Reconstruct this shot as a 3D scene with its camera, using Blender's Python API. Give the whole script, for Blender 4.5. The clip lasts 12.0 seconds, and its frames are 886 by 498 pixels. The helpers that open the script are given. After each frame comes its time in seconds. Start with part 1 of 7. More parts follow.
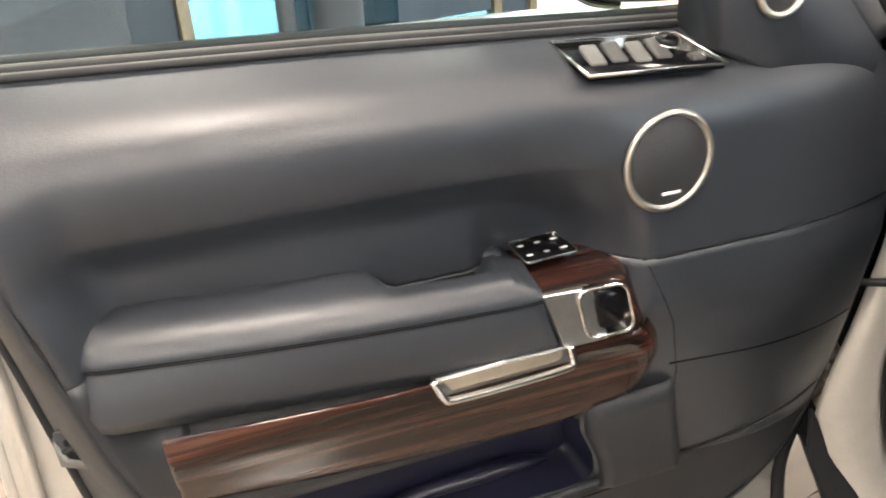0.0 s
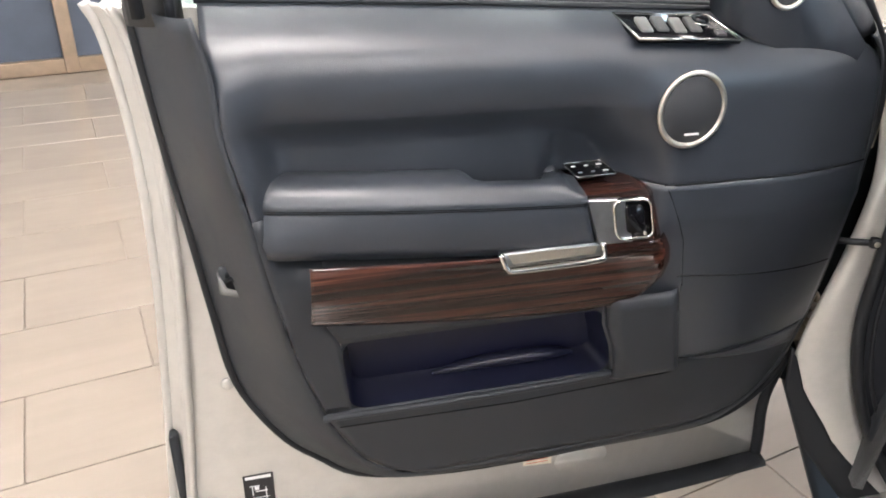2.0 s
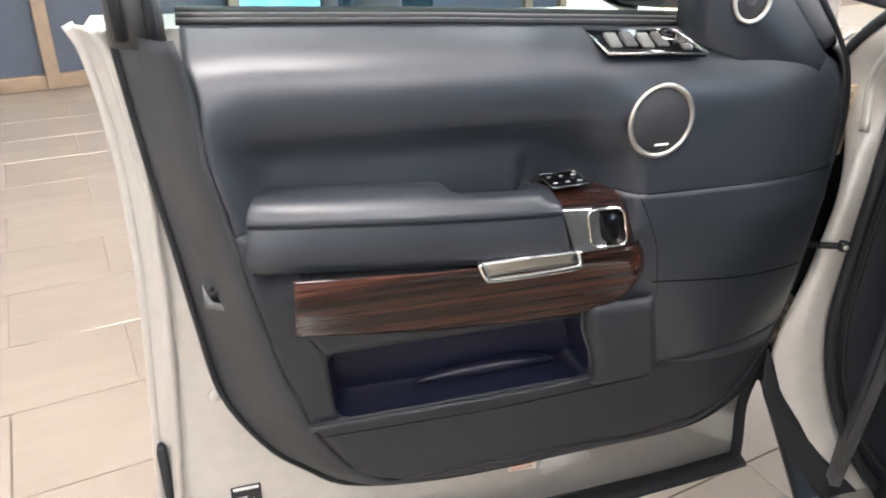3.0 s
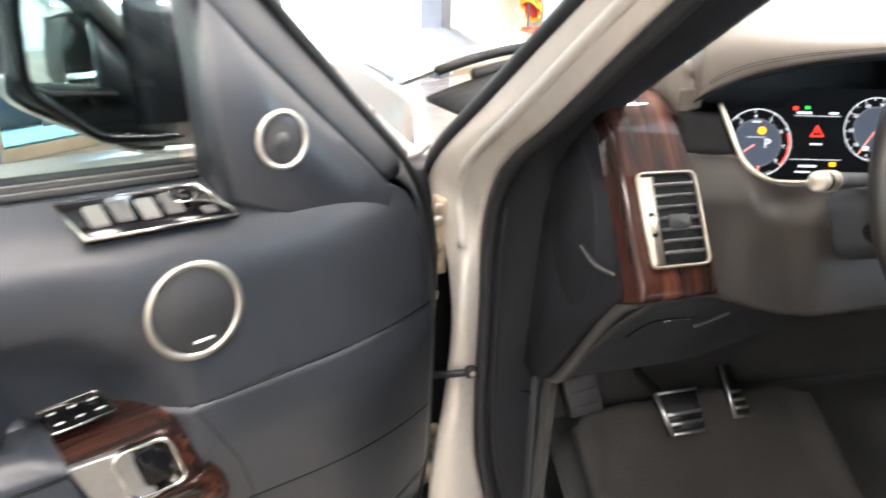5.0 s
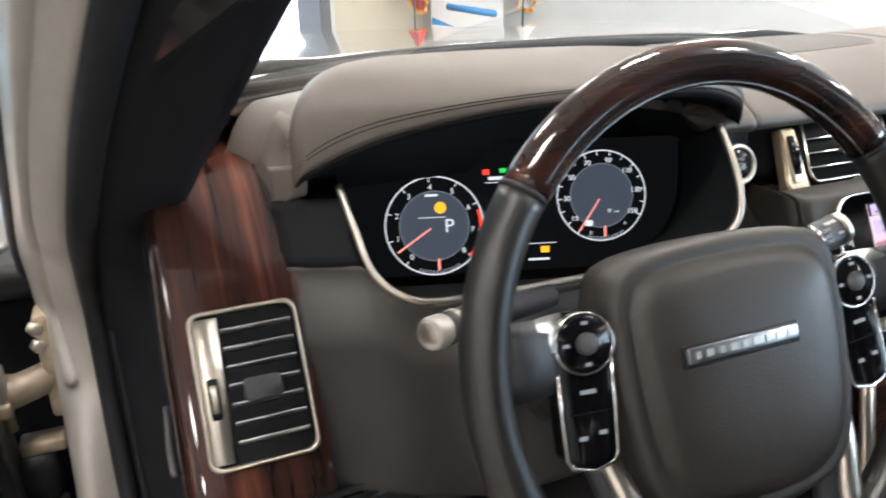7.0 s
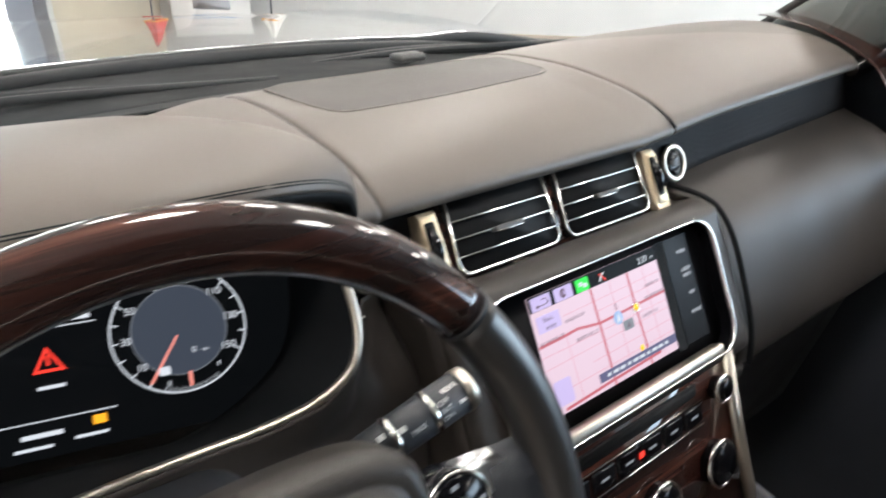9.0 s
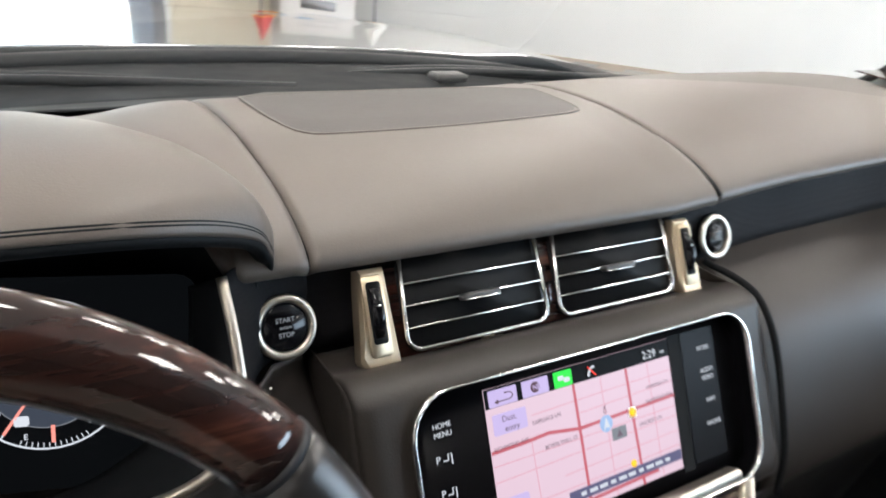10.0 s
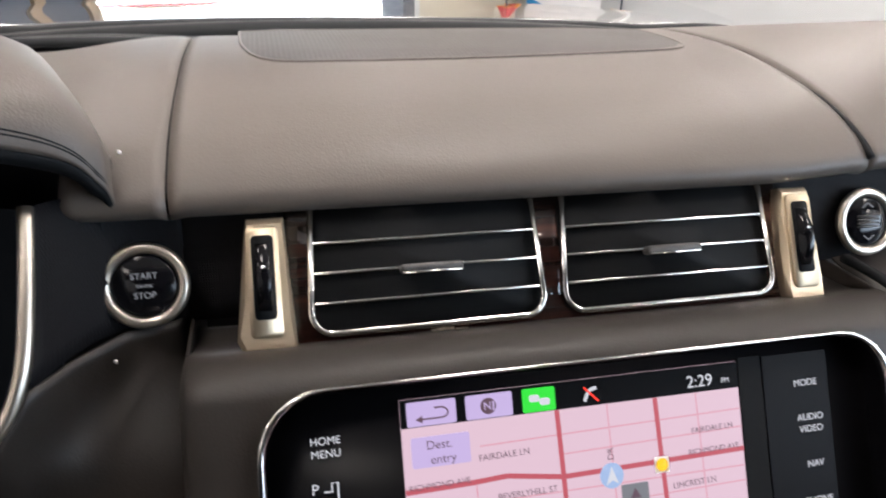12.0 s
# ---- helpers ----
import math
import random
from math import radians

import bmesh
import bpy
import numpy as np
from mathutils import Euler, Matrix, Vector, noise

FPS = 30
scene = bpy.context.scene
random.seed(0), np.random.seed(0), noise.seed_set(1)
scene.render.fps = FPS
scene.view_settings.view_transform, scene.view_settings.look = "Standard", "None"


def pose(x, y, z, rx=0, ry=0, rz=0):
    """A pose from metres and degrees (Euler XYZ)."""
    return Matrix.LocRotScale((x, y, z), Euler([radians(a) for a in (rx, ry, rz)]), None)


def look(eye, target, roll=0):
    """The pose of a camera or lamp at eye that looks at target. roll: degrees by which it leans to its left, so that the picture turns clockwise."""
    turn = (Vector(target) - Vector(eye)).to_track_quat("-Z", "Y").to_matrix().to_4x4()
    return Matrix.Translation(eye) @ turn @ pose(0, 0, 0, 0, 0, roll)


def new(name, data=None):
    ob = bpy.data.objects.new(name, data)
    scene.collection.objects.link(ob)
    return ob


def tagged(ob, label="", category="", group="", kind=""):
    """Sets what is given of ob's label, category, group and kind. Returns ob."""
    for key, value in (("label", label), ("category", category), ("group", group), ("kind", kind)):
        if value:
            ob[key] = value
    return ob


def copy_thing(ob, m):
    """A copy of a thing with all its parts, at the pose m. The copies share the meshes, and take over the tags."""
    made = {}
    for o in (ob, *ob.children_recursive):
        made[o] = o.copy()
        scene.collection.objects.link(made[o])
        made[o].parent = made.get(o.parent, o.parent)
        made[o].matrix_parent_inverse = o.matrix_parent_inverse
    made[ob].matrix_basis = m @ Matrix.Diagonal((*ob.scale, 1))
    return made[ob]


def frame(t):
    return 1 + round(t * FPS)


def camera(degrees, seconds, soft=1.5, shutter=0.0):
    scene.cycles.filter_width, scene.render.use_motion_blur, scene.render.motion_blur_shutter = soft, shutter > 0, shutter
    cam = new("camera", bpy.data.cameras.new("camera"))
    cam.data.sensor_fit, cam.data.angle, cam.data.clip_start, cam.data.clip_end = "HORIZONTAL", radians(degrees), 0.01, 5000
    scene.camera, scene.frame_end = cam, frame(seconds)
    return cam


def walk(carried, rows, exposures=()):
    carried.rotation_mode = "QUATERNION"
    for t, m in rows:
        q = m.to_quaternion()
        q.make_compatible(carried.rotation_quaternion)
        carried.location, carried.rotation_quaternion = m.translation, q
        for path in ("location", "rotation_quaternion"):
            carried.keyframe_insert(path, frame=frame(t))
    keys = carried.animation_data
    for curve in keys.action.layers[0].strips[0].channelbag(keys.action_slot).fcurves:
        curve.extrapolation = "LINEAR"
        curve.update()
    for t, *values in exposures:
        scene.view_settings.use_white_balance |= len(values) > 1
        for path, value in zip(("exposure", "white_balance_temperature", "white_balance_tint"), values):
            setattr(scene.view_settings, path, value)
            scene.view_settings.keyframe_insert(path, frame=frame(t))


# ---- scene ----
cam = camera(62.3, 12.0, soft=1.8, shutter=0.4)
PATH = [
    (0, (-1.328, -0.721, 1.411), (-1.613, 1.118, 0.440), -2.8),
    (0.5, (-1.415, -0.743, 1.395), (-1.625, 1.128, 0.464), -1.3),
    (1, (-1.384, -0.837, 1.408), (-1.655, 1.003, 0.433), 0.7),
    (1.5, (-1.350, -0.949, 1.422), (-1.681, 0.873, 0.433), 1.3),
    (2, (-1.350, -1.008, 1.432), (-1.691, 0.808, 0.435), 2.0),
    (2.5, (-1.338, -1.034, 1.429), (-1.701, 0.788, 0.451), 1.6),
    (2.7, (-1.337, -1.040, 1.434), (-1.687, 0.787, 0.458), 1.5),
    (4.3, (-1.320, -0.836, 1.481), (-1.094, 1.065, 0.617), 2.7),
    (4.5, (-1.303, -0.803, 1.480), (-0.938, 1.095, 0.659), 2.4),
    (5, (-1.155, -0.724, 1.473), (-0.609, 1.155, 0.712), 1.2),
    (5.5, (-0.987, -0.667, 1.472), (-0.388, 1.207, 0.739), -0.1),
    (6, (-0.890, -0.597, 1.472), (-0.246, 1.262, 0.739), -0.9),
    (6.5, (-0.810, -0.515, 1.481), (-0.126, 1.322, 0.726), -0.9),
    (7, (-0.711, -0.491, 1.488), (0.035, 1.309, 0.707), -0.7),
    (7.2, (-0.688, -0.490, 1.490), (0.076, 1.299, 0.699), -0.6),
    (8.8, (-0.498, -0.379, 1.518), (0.699, 1.107, 0.639), 0.5),
    (9, (-0.463, -0.371, 1.528), (0.793, 1.078, 0.672), 1.3),
    (9.5, (-0.416, -0.352, 1.515), (0.917, 1.082, 0.755), 4.3),
    (10, (-0.333, -0.334, 1.521), (0.757, 1.259, 0.694), 6.2),
    (10.5, (-0.236, -0.317, 1.507), (0.465, 1.483, 0.682), 5.4),
    (11, (-0.177, -0.318, 1.469), (0.274, 1.584, 0.704), 1.6),
    (11.5, (-0.152, -0.305, 1.459), (0.263, 1.601, 0.681), -0.4),
    (12, (-0.137, -0.298, 1.452), (0.332, 1.570, 0.617), 1.6),
]
walk(cam, [(t, look(eye, target, roll)) for t, eye, target, roll in PATH],
     exposures=[(0, 3.12, 6800, 10), (1, 3.18, 6650, 10), (2, 3.05, 6050, 10), (2.7, 3.05, 5950, 10), (4.3, 3.55, 6650, 10), (5.5, 3.56, 6100, 10), (6, 3.28, 6000, 10), (6.5, 2.92, 5950, 8), (7.2, 2.63, 6250, 10), (9, 2.48, 6200, 10), (10.5, 2.39, 6200, 12), (12, 2.3, 6350, 16)])

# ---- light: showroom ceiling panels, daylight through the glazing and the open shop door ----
world = bpy.data.worlds.new("sky")
scene.world = world
world.use_nodes = True
wn = world.node_tree
sky = wn.nodes.new("ShaderNodeTexSky")
sky.sky_type = "NISHITA"
sky.sun_disc = False
sky.sun_elevation, sky.sun_rotation = radians(48), radians(25)
wn.nodes["Background"].inputs["Strength"].default_value = 0.15
wn.links.new(sky.outputs["Color"], wn.nodes["Background"].inputs["Color"])
sun_data = bpy.data.lights.new("sun", "SUN")
sun_data.energy, sun_data.angle, sun_data.color = 5.0, radians(0.6), (1.0, 0.95, 0.88)
sun = new("sun", sun_data)
sun.matrix_world = look((8, 22, 20), (0, 14, 0))
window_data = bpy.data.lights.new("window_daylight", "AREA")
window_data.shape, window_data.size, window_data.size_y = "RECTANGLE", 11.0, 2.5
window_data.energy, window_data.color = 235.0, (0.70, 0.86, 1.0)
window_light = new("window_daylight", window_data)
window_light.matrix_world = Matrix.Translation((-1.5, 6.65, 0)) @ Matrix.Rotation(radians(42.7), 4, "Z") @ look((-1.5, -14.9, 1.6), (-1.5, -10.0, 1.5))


# ---- materials ----
def node(nt, kind, **values):
    n = nt.nodes.new(kind)
    for k, v in values.items():
        n.inputs[k.replace("_", " ")].default_value = v
    return n


def material(name, color, rough=0.5, metal=0.0, grain=0.0, grain_scale=600.0, mottle=0.12, mottle_scale=9.0,
             coat=0.0, spec=0.5, emit=None, emit_strength=0.0, sheen=0.0):
    """A principled material with two scales of variation and fine relief."""
    m = bpy.data.materials.new(name)
    m.use_nodes = True
    nt = m.node_tree
    b = nt.nodes["Principled BSDF"]
    b.inputs["Roughness"].default_value = rough
    b.inputs["Metallic"].default_value = metal
    b.inputs["Coat Weight"].default_value = coat
    b.inputs["Coat Roughness"].default_value = 0.04
    b.inputs["Specular IOR Level"].default_value = spec
    b.inputs["Sheen Weight"].default_value = sheen
    tc = nt.nodes.new("ShaderNodeTexCoord")
    if mottle > 0:
        big = node(nt, "ShaderNodeTexNoise", Scale=mottle_scale, Detail=4.0, Roughness=0.6)
        nt.links.new(tc.outputs["Object"], big.inputs["Vector"])
        ramp = nt.nodes.new("ShaderNodeMapRange")
        ramp.inputs["From Min"].default_value, ramp.inputs["From Max"].default_value = 0.3, 0.7
        ramp.inputs["To Min"].default_value, ramp.inputs["To Max"].default_value = 1 - mottle, 1 + mottle
        nt.links.new(big.outputs["Fac"], ramp.inputs["Value"])
        mul = nt.nodes.new("ShaderNodeVectorMath")
        mul.operation = "SCALE"
        mul.inputs[0].default_value = color[:3]
        nt.links.new(ramp.outputs["Result"], mul.inputs["Scale"])
        nt.links.new(mul.outputs["Vector"], b.inputs["Base Color"])
        rr = nt.nodes.new("ShaderNodeMapRange")
        rr.inputs["From Min"].default_value, rr.inputs["From Max"].default_value = 0.3, 0.7
        rr.inputs["To Min"].default_value, rr.inputs["To Max"].default_value = rough * (1 - mottle * 0.7), min(1, rough * (1 + mottle * 0.7))
        nt.links.new(big.outputs["Fac"], rr.inputs["Value"])
        nt.links.new(rr.outputs["Result"], b.inputs["Roughness"])
    else:
        b.inputs["Base Color"].default_value = (*color[:3], 1)
    if grain > 0:
        vor = node(nt, "ShaderNodeTexVoronoi", Scale=grain_scale)
        fine = node(nt, "ShaderNodeTexNoise", Scale=grain_scale * 0.35, Detail=3.0)
        nt.links.new(tc.outputs["Object"], vor.inputs["Vector"])
        nt.links.new(tc.outputs["Object"], fine.inputs["Vector"])
        add = nt.nodes.new("ShaderNodeMath")
        add.operation = "ADD"
        nt.links.new(vor.outputs["Distance"], add.inputs[0])
        nt.links.new(fine.outputs["Fac"], add.inputs[1])
        bump = node(nt, "ShaderNodeBump", Strength=grain, Distance=0.0006)
        nt.links.new(add.outputs["Value"], bump.inputs["Height"])
        nt.links.new(bump.outputs["Normal"], b.inputs["Normal"])
    if emit:
        b.inputs["Emission Color"].default_value = (*emit, 1)
        b.inputs["Emission Strength"].default_value = emit_strength
    return m


def wood_material(name, axis, fine=55.0, gain=1.0):
    """Dark striped veneer under clear lacquer; the stripes run along the given local axis."""
    m = bpy.data.materials.new(name)
    m.use_nodes = True
    nt = m.node_tree
    b = nt.nodes["Principled BSDF"]
    tc = nt.nodes.new("ShaderNodeTexCoord")
    mp = nt.nodes.new("ShaderNodeMapping")
    scale = [fine, fine, fine]
    scale[axis] = 1.6
    if axis == 2:
        scale[1] = 1.6
    mp.inputs["Scale"].default_value = scale
    nt.links.new(tc.outputs["Object"], mp.inputs["Vector"])
    n1 = node(nt, "ShaderNodeTexNoise", Scale=1.0, Detail=5.0, Roughness=0.6, Distortion=0.35)
    nt.links.new(mp.outputs["Vector"], n1.inputs["Vector"])
    n2 = node(nt, "ShaderNodeTexNoise", Scale=4.5, Detail=3.0, Roughness=0.7)
    nt.links.new(mp.outputs["Vector"], n2.inputs["Vector"])
    mix = nt.nodes.new("ShaderNodeMath")
    mix.operation = "MULTIPLY_ADD"
    mix.inputs[1].default_value = 0.3
    nt.links.new(n2.outputs["Fac"], mix.inputs[0])
    nt.links.new(n1.outputs["Fac"], mix.inputs[2])
    ramp = nt.nodes.new("ShaderNodeValToRGB")
    ramp.color_ramp.elements[0].position, ramp.color_ramp.elements[0].color = 0.54, (0.010, 0.0055, 0.0045, 1)
    ramp.color_ramp.elements[1].position, ramp.color_ramp.elements[1].color = 0.88, (0.105 * gain, 0.038 * gain, 0.024 * gain, 1)
    mid = ramp.color_ramp.elements.new(0.70)
    mid.color = (0.030 * gain, 0.010 * gain, 0.007 * gain, 1)
    nt.links.new(mix.outputs["Value"], ramp.inputs["Fac"])
    nt.links.new(ramp.outputs["Color"], b.inputs["Base Color"])
    b.inputs["Roughness"].default_value = 0.5
    b.inputs["Specular IOR Level"].default_value = 0.05
    b.inputs["Coat Weight"].default_value = 0.9
    b.inputs["Coat Roughness"].default_value = 0.03
    return m


def glass_material(name, color, rough=0.0):
    m = bpy.data.materials.new(name)
    m.use_nodes = True
    nt = m.node_tree
    nt.nodes.remove(nt.nodes["Principled BSDF"])
    out = nt.nodes["Material Output"]
    clear = nt.nodes.new("ShaderNodeBsdfTransparent")
    clear.inputs["Color"].default_value = (*color, 1)
    gloss = nt.nodes.new("ShaderNodeBsdfGlossy")
    gloss.inputs["Roughness"].default_value = 0.02
    facing = node(nt, "ShaderNodeLayerWeight", Blend=0.5)
    power = nt.nodes.new("ShaderNodeMath")
    power.operation = "POWER"
    power.inputs[1].default_value = 4.0
    nt.links.new(facing.outputs["Facing"], power.inputs[0])
    fres = nt.nodes.new("ShaderNodeMath")
    fres.operation = "MULTIPLY_ADD"
    fres.inputs[1].default_value, fres.inputs[2].default_value = 0.55, 0.04
    nt.links.new(power.outputs["Value"], fres.inputs[0])
    mix = nt.nodes.new("ShaderNodeMixShader")
    nt.links.new(fres.outputs["Value"], mix.inputs["Fac"])
    nt.links.new(clear.outputs["BSDF"], mix.inputs[1])
    nt.links.new(gloss.outputs["BSDF"], mix.inputs[2])
    nt.links.new(mix.outputs["Shader"], out.inputs["Surface"])
    return m


def mesh_cloth(name, color, scale):
    """Perforated speaker cloth or knurled mesh: a regular fine dot relief."""
    m = material(name, color, 0.6, mottle=0.08)
    nt = m.node_tree
    b = nt.nodes["Principled BSDF"]
    tc = nt.nodes.new("ShaderNodeTexCoord")
    v = node(nt, "ShaderNodeTexVoronoi", Scale=scale, Randomness=0.0)
    nt.links.new(tc.outputs["Object"], v.inputs["Vector"])
    bump = node(nt, "ShaderNodeBump", Strength=0.5, Distance=0.0007)
    nt.links.new(v.outputs["Distance"], bump.inputs["Height"])
    nt.links.new(bump.outputs["Normal"], b.inputs["Normal"])
    return m


LEATHER = material("black_leather", (0.024, 0.028, 0.0355), 0.40, grain=0.2, grain_scale=900, mottle=0.14, spec=0.5, coat=0.22)
LEATHER.node_tree.nodes["Principled BSDF"].inputs["Coat Roughness"].default_value = 0.28
WHEEL_LEATHER = material("black_airbag_leather", (0.021, 0.0185, 0.016), 0.46, grain=0.2, grain_scale=1000, mottle=0.12, spec=0.4)
RIM_LEATHER = material("smooth_black_leather", (0.013, 0.0125, 0.012), 0.36, grain=0.1, grain_scale=900, mottle=0.12, spec=0.6)
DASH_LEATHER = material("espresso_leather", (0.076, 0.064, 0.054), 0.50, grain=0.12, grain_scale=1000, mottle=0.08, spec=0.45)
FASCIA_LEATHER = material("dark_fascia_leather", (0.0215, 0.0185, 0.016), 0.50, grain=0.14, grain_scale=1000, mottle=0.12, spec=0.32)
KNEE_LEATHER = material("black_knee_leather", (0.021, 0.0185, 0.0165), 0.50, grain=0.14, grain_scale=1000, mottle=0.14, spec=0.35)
PLASTIC = material("black_grained_plastic", (0.018, 0.021, 0.026), 0.5, grain=0.3, grain_scale=1200, mottle=0.12)
GREY_PLASTIC = material("charcoal_plastic", (0.05, 0.05, 0.05), 0.5, grain=0.3, grain_scale=1200, mottle=0.12)
POCKET = material("pocket_lining", (0.0045, 0.0055, 0.018), 0.42, mottle=0.05)
GLOSS = material("piano_black", (0.004, 0.004, 0.005), 0.14, mottle=0.0, spec=0.22)
# DARK: near-black for linings and joints, and for shade painted into slots and hollows
DARK = material("dark_parts_and_shade", (0.005, 0.006, 0.007), 0.7, mottle=0.2, spec=0.15)
RUBBER = material("seal_rubber", (0.012, 0.013, 0.015), 0.55, mottle=0.15, spec=0.3)
CHROME = material("chrome", (0.68, 0.66, 0.62), 0.12, 1.0, mottle=0.08, mottle_scale=60)
CHEEK = material("champagne_metal", (0.64, 0.54, 0.39), 0.46, 1.0, mottle=0.06, mottle_scale=40)
SATIN = material("satin_silver", (0.54, 0.50, 0.43), 0.36, 1.0, mottle=0.07, mottle_scale=40)
ALU = material("brushed_aluminium", (0.55, 0.56, 0.57), 0.3, 1.0, mottle=0.1, mottle_scale=50)
PAINT = material("silver_paint", (0.49, 0.47, 0.435), 0.36, 0.4, mottle=0.05, mottle_scale=30, coat=0.5)
BONNET_PAINT = material("silver_bonnet_paint", (0.50, 0.51, 0.52), 0.17, 0.8, mottle=0.02, mottle_scale=20, coat=1.0)
HINGE = material("beige_hinge_paint", (0.30, 0.245, 0.175), 0.45, mottle=0.2, mottle_scale=40)
STALK_SILVER = material("silver_stalk_paint", (0.42, 0.405, 0.375), 0.35, 0.3, mottle=0.06)
SLAT = material("dull_slat_metal", (0.36, 0.37, 0.38), 0.35, 1.0, mottle=0.1, mottle_scale=50)
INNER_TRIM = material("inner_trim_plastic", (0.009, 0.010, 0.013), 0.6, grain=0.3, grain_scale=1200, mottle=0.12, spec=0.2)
FOOT_REST = material("grey_foot_plate", (0.045, 0.045, 0.05), 0.45, grain=0.3, grain_scale=900, mottle=0.2)
MAT_CARPET = material("brown_grey_mat", (0.034, 0.031, 0.029), 0.95, grain=1.0, grain_scale=420, mottle=0.4, mottle_scale=14, sheen=0.2)
CARPET = material("charcoal_carpet", (0.020, 0.020, 0.020), 0.95, grain=1.0, grain_scale=420, mottle=0.35, mottle_scale=30, sheen=0.2)
WOOD_X = wood_material("dark_veneer_along", 0, 75.0, 1.0)
WOOD_Z = wood_material("dark_veneer_upright", 2, 44.0, 1.35)
WOOD_RIM = wood_material("dark_veneer_rim", 0, 55.0, 0.75)
CLOTH = mesh_cloth("speaker_mesh", (0.020, 0.021, 0.024), 420)
KNURL = mesh_cloth("knurled_panel", (0.007, 0.007, 0.008), 850)
KNURL.node_tree.nodes["Principled BSDF"].inputs["Specular IOR Level"].default_value = 0.08
GRILLE = mesh_cloth("dash_speaker_mesh", (0.030, 0.026, 0.023), 330)
DOOR_GLASS = glass_material("green_tinted_glass", (0.80, 0.88, 0.88))
SCREEN_GLASS = glass_material("windscreen_glass", (0.90, 0.94, 0.93))
SHOP_GLASS = glass_material("shop_glass", (0.27, 0.41, 0.46))
MIRROR = material("mirror_glass", (0.85, 0.87, 0.86), 0.02, 1.0, mottle=0)
KEY_BLACK = material("black_key_face", (0.006, 0.006, 0.007), 0.35, mottle=0.05, spec=0.05)
LABEL_BLACK = material("black_label", (0.012, 0.012, 0.013), 0.4, mottle=0.1)
PRINT_WHITE = material("white_print", (0.75, 0.75, 0.74), 0.5, mottle=0.0)
PAPER = material("cream_sticker", (0.62, 0.56, 0.44), 0.6, mottle=0.15, mottle_scale=60)
STICKER_RED = material("red_print", (0.5, 0.06, 0.03), 0.6, mottle=0.1)
TILE = material("beige_floor_tile", (0.235, 0.200, 0.163), 0.20, mottle=0.04, mottle_scale=2.5, grain=0.1, grain_scale=60)
ROCKER = material("grey_rocker", (0.10, 0.10, 0.095), 0.35, mottle=0.06)
PILLAR_CLOTH = material("grey_pillar_cover", (0.13, 0.14, 0.135), 0.8, mottle=0.08, grain=0.2, grain_scale=900)
GROUT = material("grout", (0.20, 0.165, 0.13), 0.8, mottle=0.15)
WALL = material("white_painted_wall", (0.50, 0.50, 0.49), 0.55, mottle=0.03, mottle_scale=2)
BEIGE = material("beige_wall", (0.50, 0.44, 0.34), 0.6, mottle=0.06, mottle_scale=2)
BRONZE = material("bronze_frame", (0.25, 0.18, 0.12), 0.4, 0.5, mottle=0.12, mottle_scale=12)
DARK_PANEL = material("slate_panel", (0.045, 0.055, 0.075), 0.45, mottle=0.15, mottle_scale=4)
COLUMN = material("grey_column", (0.085, 0.09, 0.105), 0.5, mottle=0.1, mottle_scale=4)
CONCRETE = material("pale_concrete", (0.70, 0.685, 0.66), 0.85, mottle=0.08, mottle_scale=0.6, grain=0.2, grain_scale=40)
RED_PAINT = material("red_car_paint", (0.55, 0.02, 0.03), 0.25, mottle=0.04, coat=1.0)
BLACK_PAINT = material("black_car_paint", (0.012, 0.013, 0.016), 0.2, mottle=0.04, coat=1.0)
TYRE = material("tyre", (0.02, 0.02, 0.02), 0.8, mottle=0.2, mottle_scale=20)
BANNER = material("white_banner", (0.80, 0.80, 0.80), 0.5, mottle=0.02)
BLUE = material("blue_print", (0.02, 0.27, 0.62), 0.5, mottle=0.05)
GREY_PRINT = material("grey_print", (0.35, 0.36, 0.4), 0.5, mottle=0.0)
ORANGE = material("orange_flag", (0.85, 0.36, 0.02), 0.6, mottle=0.12, mottle_scale=14)
FLAG_WHITE = material("white_flag", (0.75, 0.74, 0.72), 0.7, mottle=0.06)
FLAG_RED = material("red_flag", (0.6, 0.05, 0.05), 0.7, mottle=0.06)


def glow(name, color, strength):
    return material(name, (0.01, 0.01, 0.01), 0.3, mottle=0.0, spec=0.08, emit=color, emit_strength=strength)


PANEL_GLOW = glow("ceiling_panel_light", (1.0, 0.89, 0.80), 14.4)
MAP_PINK = glow("map_background", (0.93, 0.68, 0.77), 0.168)
MAP_ROAD = glow("map_road", (0.80, 0.16, 0.20), 0.14)
MAP_MINOR = glow("map_minor_road", (0.90, 0.44, 0.52), 0.168)
MAP_KEY = glow("map_key", (0.72, 0.58, 0.92), 0.168)
MAP_TEXT = glow("map_text", (0.20, 0.12, 0.16), 0.14)
MAP_GREEN = glow("map_green", (0.03, 0.75, 0.05), 0.225)
MAP_YELLOW = glow("map_yellow", (1.0, 0.55, 0.02), 0.253)
MAP_BLUE = glow("map_position", (0.40, 0.55, 0.80), 0.197)
MAP_BAR = glow("map_bar", (0.16, 0.15, 0.28), 0.14)
LIT_WHITE = glow("lit_white", (0.85, 0.88, 0.92), 0.168)
LIT_DIM = glow("lit_dim", (0.55, 0.58, 0.62), 0.0785)
LIT_RED = glow("lit_red", (1.0, 0.05, 0.03), 0.253)
LIT_NEEDLE = glow("lit_needle", (1.0, 0.33, 0.26), 0.22)
LIT_AMBER = glow("lit_amber", (1.0, 0.42, 0.02), 0.253)
